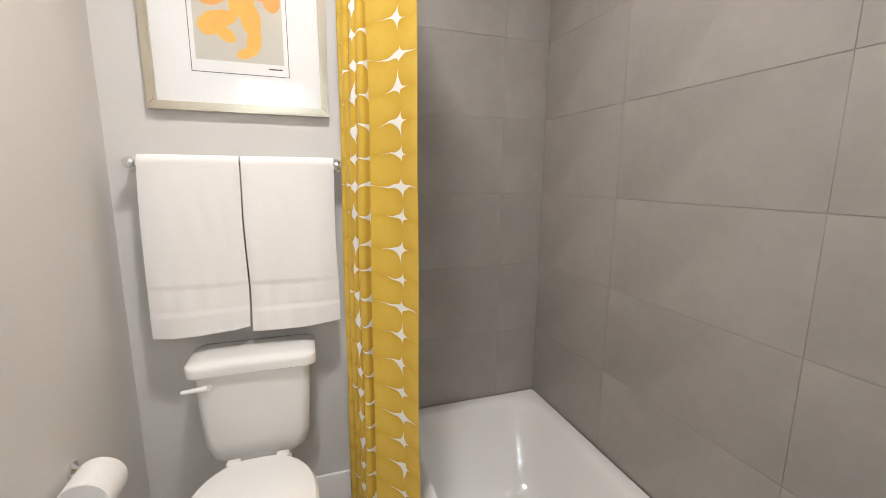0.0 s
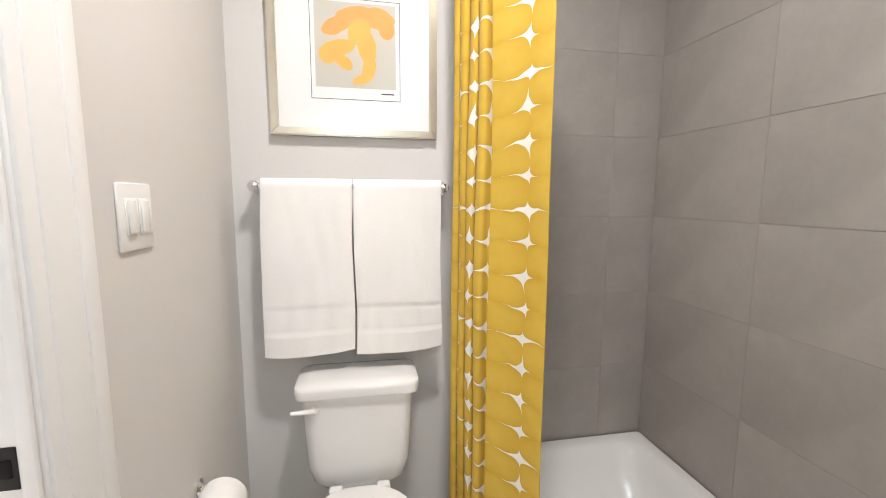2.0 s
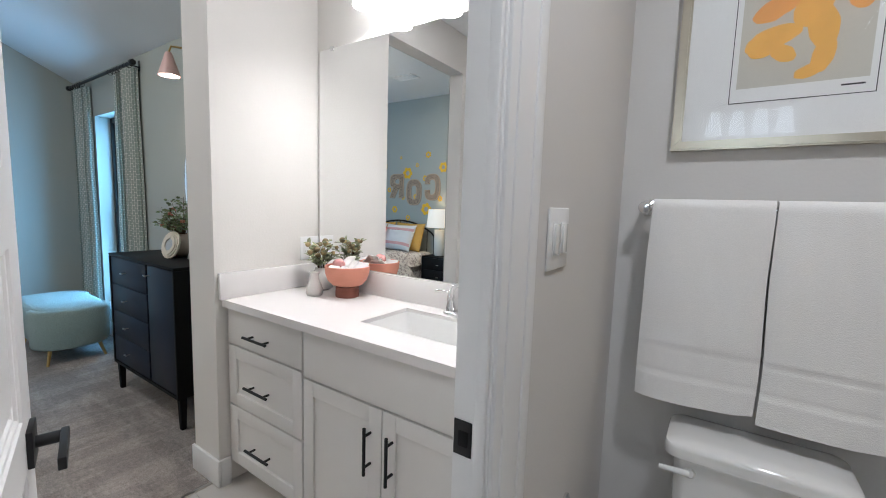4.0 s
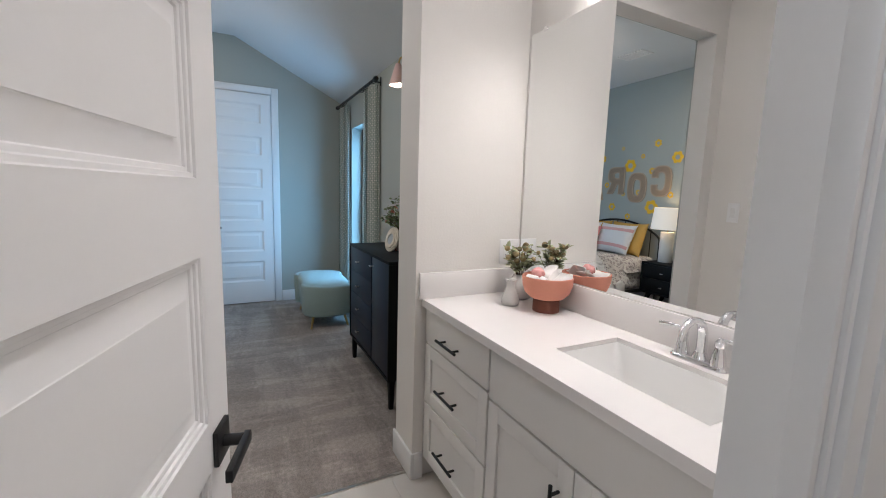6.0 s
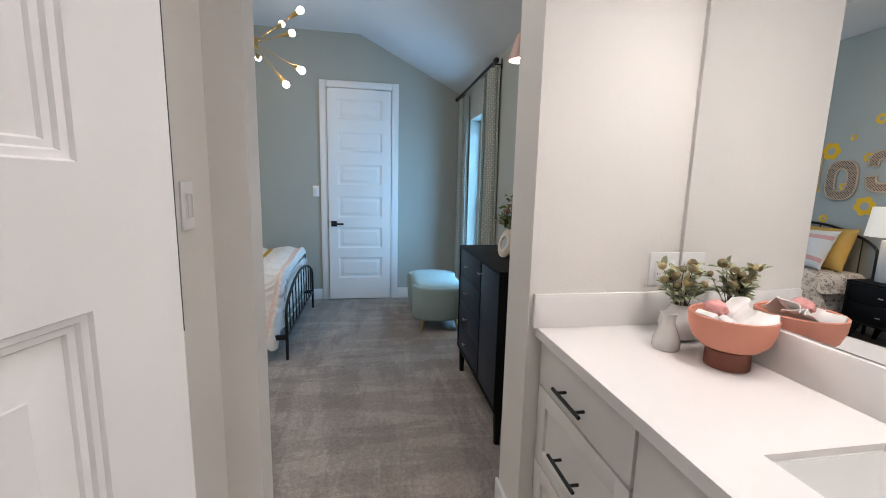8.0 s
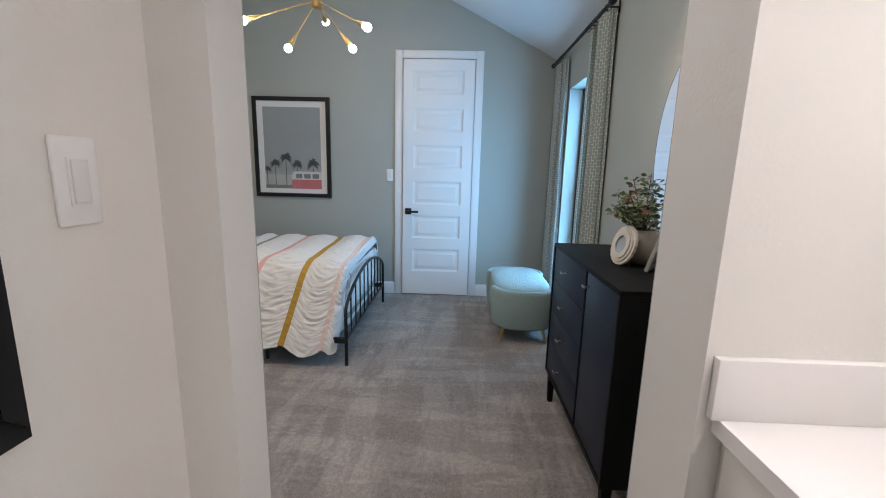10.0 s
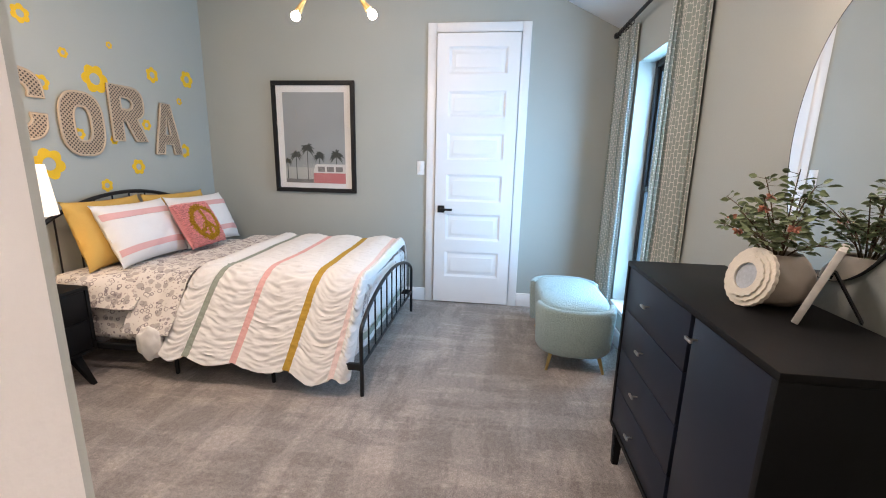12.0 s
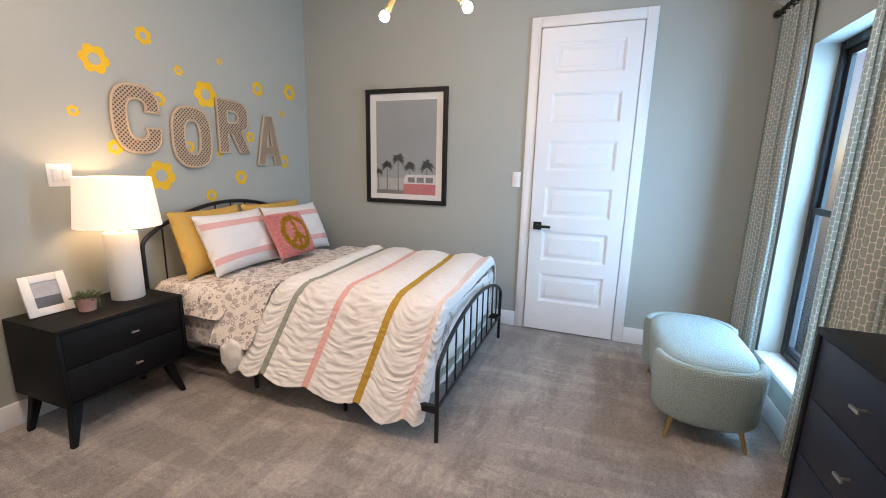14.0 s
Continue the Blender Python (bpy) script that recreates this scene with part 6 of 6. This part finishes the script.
# ---- nightstand ----
NX0, NX1, NYB, NYF, NZ = -3.955, -3.318, -1.69, -1.262, 0.595
ns = thing("nightstand", (0, 0, 0), "black two-drawer nightstand on splayed tapered legs", "nightstand")
bm = bmesh.new()
box(bm, (NX0, NYB, NZ - 0.022), (NX1, NYF + 0.002, NZ), 0.002)
part("top", bm, BLACK_WOOD, ns)
for x in (NX0, NX1 - 0.02):
    bm = bmesh.new()
    box(bm, (x, NYB, 0.195), (x + 0.02, NYF + 0.002, NZ - 0.022), 0.001)
    part("side_panel", bm, BLACK_WOOD, ns)
bm = bmesh.new()
box(bm, (NX0 + 0.02, NYF - 0.024, 0.195), (NX1 - 0.02, NYF + 0.002, 0.212))
part("bottom_rail", bm, BLACK_WOOD, ns)
bm = bmesh.new()
box(bm, (NX0 + 0.02, NYB, 0.195), (NX1 - 0.02, NYF - 0.024, NZ - 0.022))
part("body", bm, BLACK_WOOD, ns)
for a, b in ((0.215, 0.389), (0.393, 0.570)):
    bm = bmesh.new()
    box(bm, (NX0 + 0.023, NYF - 0.022, a), (NX1 - 0.023, NYF - 0.002, b), 0.0012)
    d = part("drawer", bm, BLACK_WOOD, ns)
    knob(d, -3.655, NYF - 0.002, b - 0.095, 1)
for sx, x, out in ((-1, NX0 + 0.105, 0.035), (1, NX1 - 0.06, 0.068)):
    for sy, y in ((-1, NYB + 0.06), (1, NYF - 0.055)):
        taper_leg(ns, (x + sx * out, y + (sy * 0.075 if sy > 0 else 0.03), 0), (x, y, 0.196), 0.013, 0.026)

lamp_ob = thing("table_lamp", (-3.80, -1.495, NZ), "white ceramic table lamp lit under a linen shade", "table lamp")
CERAMIC = mat("white_ribbed_ceramic", (0.74, 0.72, 0.68), 0.55, vary=0.03, bump=0.1, bump_scale=90)
bm = bmesh.new()
lathe(bm, [(0.080, 0), (0.082, 0.004), (0.082, 0.384), (0.079, 0.388), (0.02, 0.389)], n=48)
part("base", bm, CERAMIC, lamp_ob)
bm = bmesh.new()
tube(bm, [(0, 0, 0.385), (0, 0, 0.60)], 0.008, 10)
part("stem", bm, BRASS, lamp_ob)
LINEN = bpy.data.materials.new("lit_linen_shade")
LINEN.use_nodes = True
pn = LINEN.node_tree.nodes["Principled BSDF"]
pn.inputs["Base Color"].default_value, pn.inputs["Roughness"].default_value = (0.85, 0.80, 0.72, 1), 0.9
pn.inputs["Emission Color"].default_value, pn.inputs["Emission Strength"].default_value = (1.0, 0.86, 0.68, 1), 0.42
bm = bmesh.new()
lathe(bm, [(0.205, 0.425), (0.177, 0.700), (0.175, 0.700), (0.203, 0.425), (0.205, 0.425)], n=56)
bmesh.ops.delete(bm, geom=[f for f in bm.faces if len(f.verts) > 4], context="FACES")
part("shade", bm, LINEN, lamp_ob, "lit off-white linen shade")
bm = bmesh.new()
ball(bm, (0, 0, 0.60), 0.028)
part("bulb", bm, glow("warm_lamp_bulb", (1.0, 0.74, 0.43), 125.0), lamp_ob)

PHOTO = mat("beach_photo", (0.40, 0.40, 0.41), 0.4, vary=0.4, scale=10)
WHITE_FRAME = mat("white_lacquer_frame", (0.76, 0.74, 0.70), 0.35, vary=0.02)
DARK_PHOTO = plain("dark_photo_sea", (0.10, 0.10, 0.11), 0.4, vary=0.3)
ef = easel_frame("photo_frame", pose(-3.462, -1.55, NZ + 0.003, -18, 0, 178), "white photo frame with a grey seaside photo", 0.19, 0.212, 0.040, WHITE_FRAME, PHOTO)
bm = bmesh.new()
box(bm, (-0.054, -0.0042, 0.041), (0.054, -0.0032, 0.095))
part("photo_foreground", bm, DARK_PHOTO, ef)
pot = thing("potted_plant", (-3.565, -1.455, NZ), "small pink pot with trailing green succulent", "potted plant")
PINK_POT = mat("matt_pink_pot", (0.60, 0.34, 0.29), 0.6, vary=0.04)
bm = bmesh.new()
lathe(bm, [(0.033, 0), (0.037, 0.003), (0.039, 0.03), (0.042, 0.034), (0.044, 0.072), (0.040, 0.072), (0.038, 0.06)], n=32)
part("pot", bm, PINK_POT, pot)
rng = random.Random(5)
bm = bmesh.new()
for k in range(120):
    a, r = rng.uniform(0, 6.28), rng.uniform(0, 0.036)
    leaf(bm, (math.cos(a) * r, math.sin(a) * r, 0.064), (math.cos(a) * (0.4 + r * 20), math.sin(a) * (0.4 + r * 20), rng.uniform(0.1, 1.2)), (0, 0, 1), rng.uniform(0.03, 0.06), 0.008)
for k in range(5):
    a = 2.4 + 0.25 * k
    pts = [Vector((math.cos(a) * r, math.sin(a) * r, z)) for r, z in ((0.03, 0.07), (0.05, 0.065), (0.052, 0.04), (0.05, 0.012))]
    for q, w in zip(pts, pts[1:]):
        for j in range(6):
            leaf(bm, q.lerp(w, j / 6), (rng.uniform(-1, 1), rng.uniform(-1, 1), -0.8), (0, 0, 1), 0.012, 0.005)
part("foliage", bm, LEAF, pot, "green succulent leaves")

# ---- things on the bedroom walls and ceiling ----
PRINT_SKY = plain("grey_green_print_sky", (0.35, 0.37, 0.37), 0.7, vary=0.12, scale=2.5)
PRINT_SAND = plain("pale_print_haze", (0.46, 0.47, 0.44), 0.7)
PRINT_PINK = plain("faded_pink_print", (0.56, 0.19, 0.19), 0.7)
PRINT_WHITE = plain("print_white", (0.66, 0.65, 0.62), 0.7)
PRINT_DARK = plain("print_dark_green", (0.07, 0.08, 0.07), 0.7)
PRINT_GREY = plain("print_grey_road", (0.22, 0.21, 0.20), 0.7)
beach = framed("beach_picture", pose(WX + 0.002, -0.631, 1.04, 0, 0, 90), "black-framed print of palm trees and a pink camper van", 0.810, 1.026, 0.040, 0.032, BLACK_METAL, 0.1)
patch("sky", rect(-0.302, 0.088, 0.302, 0.925), -0.0105, PRINT_SKY, beach)
patch("haze", rect(-0.302, 0.115, 0.302, 0.235), -0.0108, PRINT_SAND, beach)
patch("road", rect(-0.302, 0.088, 0.0, 0.125), -0.0110, PRINT_GREY, beach)
patch("van_lower", rect(-0.02, 0.088, 0.302, 0.185), -0.0116, PRINT_PINK, beach)
patch("van_upper", [(-0.02, 0.185), (0.302, 0.185), (0.302, 0.27), (0.02, 0.27), (-0.005, 0.255)], -0.0114, PRINT_WHITE, beach)
for k in range(3):
    patch("van_window", rect(0.025 + 0.09 * k, 0.198, 0.095 + 0.09 * k, 0.245), -0.0118, PRINT_GREY, beach)
rng = random.Random(3)
for px, pz, ph, s in ((-0.28, 0.13, 0.15, 0.8), (-0.19, 0.12, 0.22, 1.0), (-0.075, 0.12, 0.28, 1.15), (0.045, 0.27, 0.06, 1.0), (0.215, 0.27, 0.07, 1.2)):
    top_z = pz + ph
    patch("palm_trunk", [(px - 0.004, pz), (px + 0.004, pz), (px + 0.003, top_z), (px - 0.003, top_z)], -0.0112, PRINT_DARK, beach)
    bm = bmesh.new()
    for k in range(15):
        a = radians(-40 + 260 * k / 14)
        ln = s * rng.uniform(0.05, 0.075)
        mid, end = Vector((px + 0.55 * ln * math.cos(a), top_z + 0.55 * ln * math.sin(a) + 0.012)), Vector((px + ln * math.cos(a), top_z + ln * math.sin(a) - 0.012))
        side = Vector((-math.sin(a), math.cos(a))) * 0.007 * s
        vs = [bm.verts.new((max(-0.301, min(0.301, q[0])), -0.0113, q[1])) for q in ((px, top_z), mid + side, end, mid - side)]
        bm.faces.new(vs)
    part("palm_crown", bm, PRINT_DARK, beach)

# rattan letters on the south wall; local x runs along the wall as it is read
CANE = bpy.data.materials.new("woven_cane")
CANE.use_nodes = True
n, l = CANE.node_tree.nodes, CANE.node_tree.links
pb_ = n["Principled BSDF"]
pb_.inputs["Roughness"].default_value = 0.6
tc = n.new("ShaderNodeTexCoord")
mp = n.new("ShaderNodeMapping")
mp.inputs["Rotation"].default_value = (0, radians(45), 0)
l.new(tc.outputs["Object"], mp.inputs[0])
vo = n.new("ShaderNodeTexVoronoi")
vo.inputs["Scale"].default_value, vo.inputs["Randomness"].default_value = 54, 0.0
l.new(mp.outputs[0], vo.inputs["Vector"])
# near-black cell centres: shade of the open weave put into the colour of a solid face
rp = n.new("ShaderNodeValToRGB")
rp.color_ramp.elements[0].position, rp.color_ramp.elements[0].color = 0.29, (0.06, 0.04, 0.025, 1)
rp.color_ramp.elements[1].position, rp.color_ramp.elements[1].color = 0.40, (0.42, 0.31, 0.215, 1)
l.new(vo.outputs["Distance"], rp.inputs[0])
l.new(rp.outputs[0], pb_.inputs["Base Color"])
bp = n.new("ShaderNodeBump")
bp.inputs["Distance"].default_value = 0.003
l.new(vo.outputs["Distance"], bp.inputs["Height"]), l.new(bp.outputs[0], pb_.inputs["Normal"])
RATTAN_RIM = mat("pale_rattan_rim", (0.50, 0.38, 0.27), 0.6, vary=0.12, scale=30)


def arc_pts(cx, cz, rx, rz, a0, a1, n=20, p=0.72):
    out = []
    for k in range(n + 1):
        a = radians(a0 + (a1 - a0) * k / n)
        c, s = math.cos(a), math.sin(a)
        out.append((cx + rx * math.copysign(abs(c) ** p, c), cz + rz * math.copysign(abs(s) ** p, s)))
    return out


def letter(x_left, z0, w, h, loops, word):
    """A wall letter from closed outlines; holes are joined by a seam in the first one."""
    ob = thing("wall_letter", pose(x_left, SY, z0, 0, 0, 180), "woven cane letter " + word + " on the wall among yellow flowers", "wall letter", "wall letters")
    cu = bpy.data.curves.new("letter_outline", "CURVE")
    cu.dimensions, cu.fill_mode, cu.extrude = "2D", "BOTH", 0.009
    for pts in loops:
        sp = cu.splines.new("POLY")
        sp.points.add(len(pts) - 1)
        for q, p in zip(sp.points, pts):
            q.co = (p[0] * w, p[1] * h, 0, 1)
        sp.use_cyclic_u = True
    tmp = bpy.data.objects.new("letter_outline", cu)
    me = bpy.data.meshes.new_from_object(tmp)
    bpy.data.objects.remove(tmp)
    bm = bmesh.new()
    bm.from_mesh(me)
    bpy.data.meshes.remove(me)
    for v in bm.verts:
        v.co = Vector((v.co.x, -0.012 - v.co.z, v.co.y))
    bmesh.ops.recalc_face_normals(bm, faces=bm.faces[:])
    part("cane_face", bm, CANE, ob, smooth=30)
    for pts in loops:
        bm = bmesh.new()
        loop = [(p[0] * w, -0.017, p[1] * h) for p in pts]
        tube(bm, loop + [loop[0]], 0.0085, 6)
        part("rim", bm, RATTAN_RIM, ob)


C_out = arc_pts(0.5, 0.5, 0.5, 0.5, 32, 328, 40) + [(0.97, 0.38), (0.66, 0.38)] + arc_pts(0.5, 0.5, 0.22, 0.30, 322, 38, 30) + [(0.66, 0.62), (0.97, 0.62)]
letter(-3.965, 1.436, 0.305, 0.412, [C_out], "C")
letter(-4.335, 1.348, 0.305, 0.416, [arc_pts(0.5, 0.5, 0.5, 0.5, 0, 351, 40), arc_pts(0.5, 0.5, 0.20, 0.28, 0, 351, 40)], "O")
letter(-4.709, 1.460, 0.30, 0.398, [[(0, 0), (0.30, 0), (0.30, 0.36), (0.42, 0.36), (0.66, 0), (1.0, 0), (0.74, 0.42)] + arc_pts(0.56, 0.71, 0.42, 0.29, -62, 90, 20) + [(0, 1)], [(0.30, 0.58), (0.30, 0.80), (0.50, 0.80), (0.62, 0.76), (0.65, 0.69), (0.62, 0.62), (0.50, 0.58)]], "R")
letter(-5.086, 1.370, 0.29, 0.414, [[(0, 0), (0.30, 0), (0.35, 0.20), (0.65, 0.20), (0.70, 0), (1.0, 0), (0.66, 1), (0.34, 1)], [(0.39, 0.38), (0.50, 0.78), (0.61, 0.38)]], "A")
DECAL = mat("yellow_wall_decal", (0.80, 0.47, 0.01), 0.6, vary=0.04)
for x, z, r in ((-3.923, 1.952, 0.082), (-4.221, 2.158, 0.055), (-4.44, 1.997, 0.034), (-4.787, 2.130, 0.026), (-3.779, 1.651, 0.032), (-4.275, 1.785, 0.05), (-4.638, 1.872, 0.098), (-5.151, 1.997, 0.062), (-5.539, 2.033, 0.075), (-5.419, 1.828, 0.032), (-5.035, 1.596, 0.045), (-5.423, 1.403, 0.062), (-4.909, 1.266, 0.062), (-4.239, 1.289, 0.102), (-3.972, 1.462, 0.046), (-4.615, 1.135, 0.048), (-4.469, 1.49, 0.04), (-4.725, 1.462, 0.034)):
    ob = thing("flower_decal", (x, SY + 0.001, z), "yellow six-petal flower decal on the wall", "wall decal", "flower decals")
    bm = bmesh.new()
    m, turn = 72, rng.uniform(0, 1)
    outer = [bm.verts.new((r * (0.78 + 0.22 * abs(math.cos(3 * a))) * math.cos(a + turn), 0, r * (0.78 + 0.22 * abs(math.cos(3 * a))) * math.sin(a + turn))) for a in [2 * math.pi * k / m for k in range(m)]]
    inner = [bm.verts.new((r * 0.40 * math.cos(a + turn), 0, r * 0.40 * math.sin(a + turn))) for a in [2 * math.pi * k / m for k in range(m)]]
    skin(bm, [inner, outer], False)
    thicken(bm, 0.001)
    part("petals", bm, DECAL, ob)

# sputnik chandelier
hub = Vector((-4.30, 0.155, 2.43))
ch = thing("chandelier", hub, "brass sputnik chandelier with small lit globe bulbs", "chandelier")
bm = bmesh.new()
lathe(bm, [(0.0, -0.045), (0.03, -0.042), (0.034, -0.03), (0.034, 0.03), (0.03, 0.042), (0.008, 0.045)], n=28)
part("hub", bm, BRASS, ch)
bm = bmesh.new()
tube(bm, [(0, 0, 0.04), (0, 0, CZ - hub.z - 0.02)], 0.007, 10)
part("rod", bm, BRASS, ch)
bm = bmesh.new()
lathe(bm, [(0.062, CZ - hub.z), (0.06, CZ - hub.z - 0.018), (0.02, CZ - hub.z - 0.024)], n=28)
part("canopy", bm, BRASS, ch)
for tip in ((-4.19, 0.525, 2.65), (-4.42, 0.42, 2.56), (-4.02, 0.55, 2.185), (-4.34, 0.38, 2.15), (-4.28, -0.04, 2.13), (-4.01, -0.20, 2.21), (-3.88, 0.12, 2.36), (-4.66, 0.10, 2.42), (-4.45, -0.24, 2.62), (-4.10, -0.10, 2.76), (-4.65, 0.30, 2.70)):
    d = Vector(tip) - hub
    ln = d.length
    d.normalize()
    bm = bmesh.new()
    tube(bm, [d * 0.03, d * (ln - 0.09)], 0.0042, 8)
    arm = part("arm", bm, BRASS, ch)
    bm = bmesh.new()
    tube(bm, [d * (ln - 0.12), d * (ln - 0.03)], 0.006, 14, 0.021)
    part("socket_cone", bm, BRASS, arm)
    bm = bmesh.new()
    ball(bm, d * ln, 0.026)
    part("bulb", bm, BULB, arm, "small lit globe bulb")

vent = thing("ceiling_vent", (-3.92, -0.75, CZ - 0.001), "white slatted ceiling air vent", "air vent")
bm = bmesh.new()
for a, b in (((-0.17, -0.1), (-0.145, 0.1)), ((0.145, -0.1), (0.17, 0.1)), ((-0.145, -0.1), (0.145, -0.08)), ((-0.145, 0.08), (0.145, 0.1))):
    box(bm, (*a, -0.008), (*b, 0))
part("frame", bm, TRIM, vent)
bm = bmesh.new()
box(bm, (-0.145, -0.08, -0.002), (0.145, 0.08, 0))
part("backing", bm, BLACK_METAL, vent)
for k in range(7):
    bm = bmesh.new()
    box(bm, (-0.145, -0.074 + 0.022 * k, -0.009), (0.145, -0.064 + 0.022 * k, -0.004))
    part("slat", bm, TRIM, vent)

# ---- tiles ----
tiles_back = thing("tile_wall_back", (0, 0, 0), "large taupe-grey tiles on the tub's back wall", "tiled wall", kind="structure")
tiles_side = thing("tile_wall_side", (0, 0, 0), "large taupe-grey tiles on the tub's long wall", "tiled wall", kind="structure")
made = {}


def tile(parent, a, b, thin, material=TILE):
    """One tile between two corners, thin along the given axis; alike tiles share a mesh."""
    size = tuple(round(b[i] - a[i], 4) for i in range(3))
    if (size, material.name) not in made:
        bm = bmesh.new()
        box(bm, tuple(-s / 2 for s in size), tuple(s / 2 for s in size), 0.0006, 1)
        made[size, material.name] = mesh_of("tile", bm, material)
    ob = new("tile", made[size, material.name])
    ob.parent = parent
    ob.location = [(a[i] + b[i]) / 2 for i in range(3)]


rows = [0.358] + [0.353 + 0.305 * k for k in range(1, 8)] + [CB]
J = 0.0009
for z0, z1 in zip(rows, rows[1:]):
    for x0, x1 in ((0.335, 0.845), (0.845, TX - 0.011)):
        tile(tiles_back, (x0 + J, NY - 0.010, z0 + J), (x1 - J, NY, z1 - J), 1)
    for y0, y1 in ((0.557, 1.035), (1.035, 1.622), (1.622, NY - 0.011)):
        tile(tiles_side, (TX - 0.010, y0 + J, z0 + J), (TX, y1 - J, z1 - J), 0)
floor_tiles = thing("floor_tiles", (0, 0, 0), "pale rectangular bathroom floor tiles", "tiled floor", kind="structure")
for i in range(6):
    for j in range(9):
        x0, y0 = -2.16 + 0.60 * i, -0.6 + 0.30 * j
        tile(floor_tiles, (x0 + J, y0 + J, -0.012), (x0 + 0.60 - J, y0 + 0.30 - J, -0.004), 2, FLOOR_TILE)
edge_strip = structure("carpet_edge", [((-2.172, OP0, -0.01), (-2.158, OP1, 0.003))], NICKEL, "thin metal strip between carpet and tile", "trim")
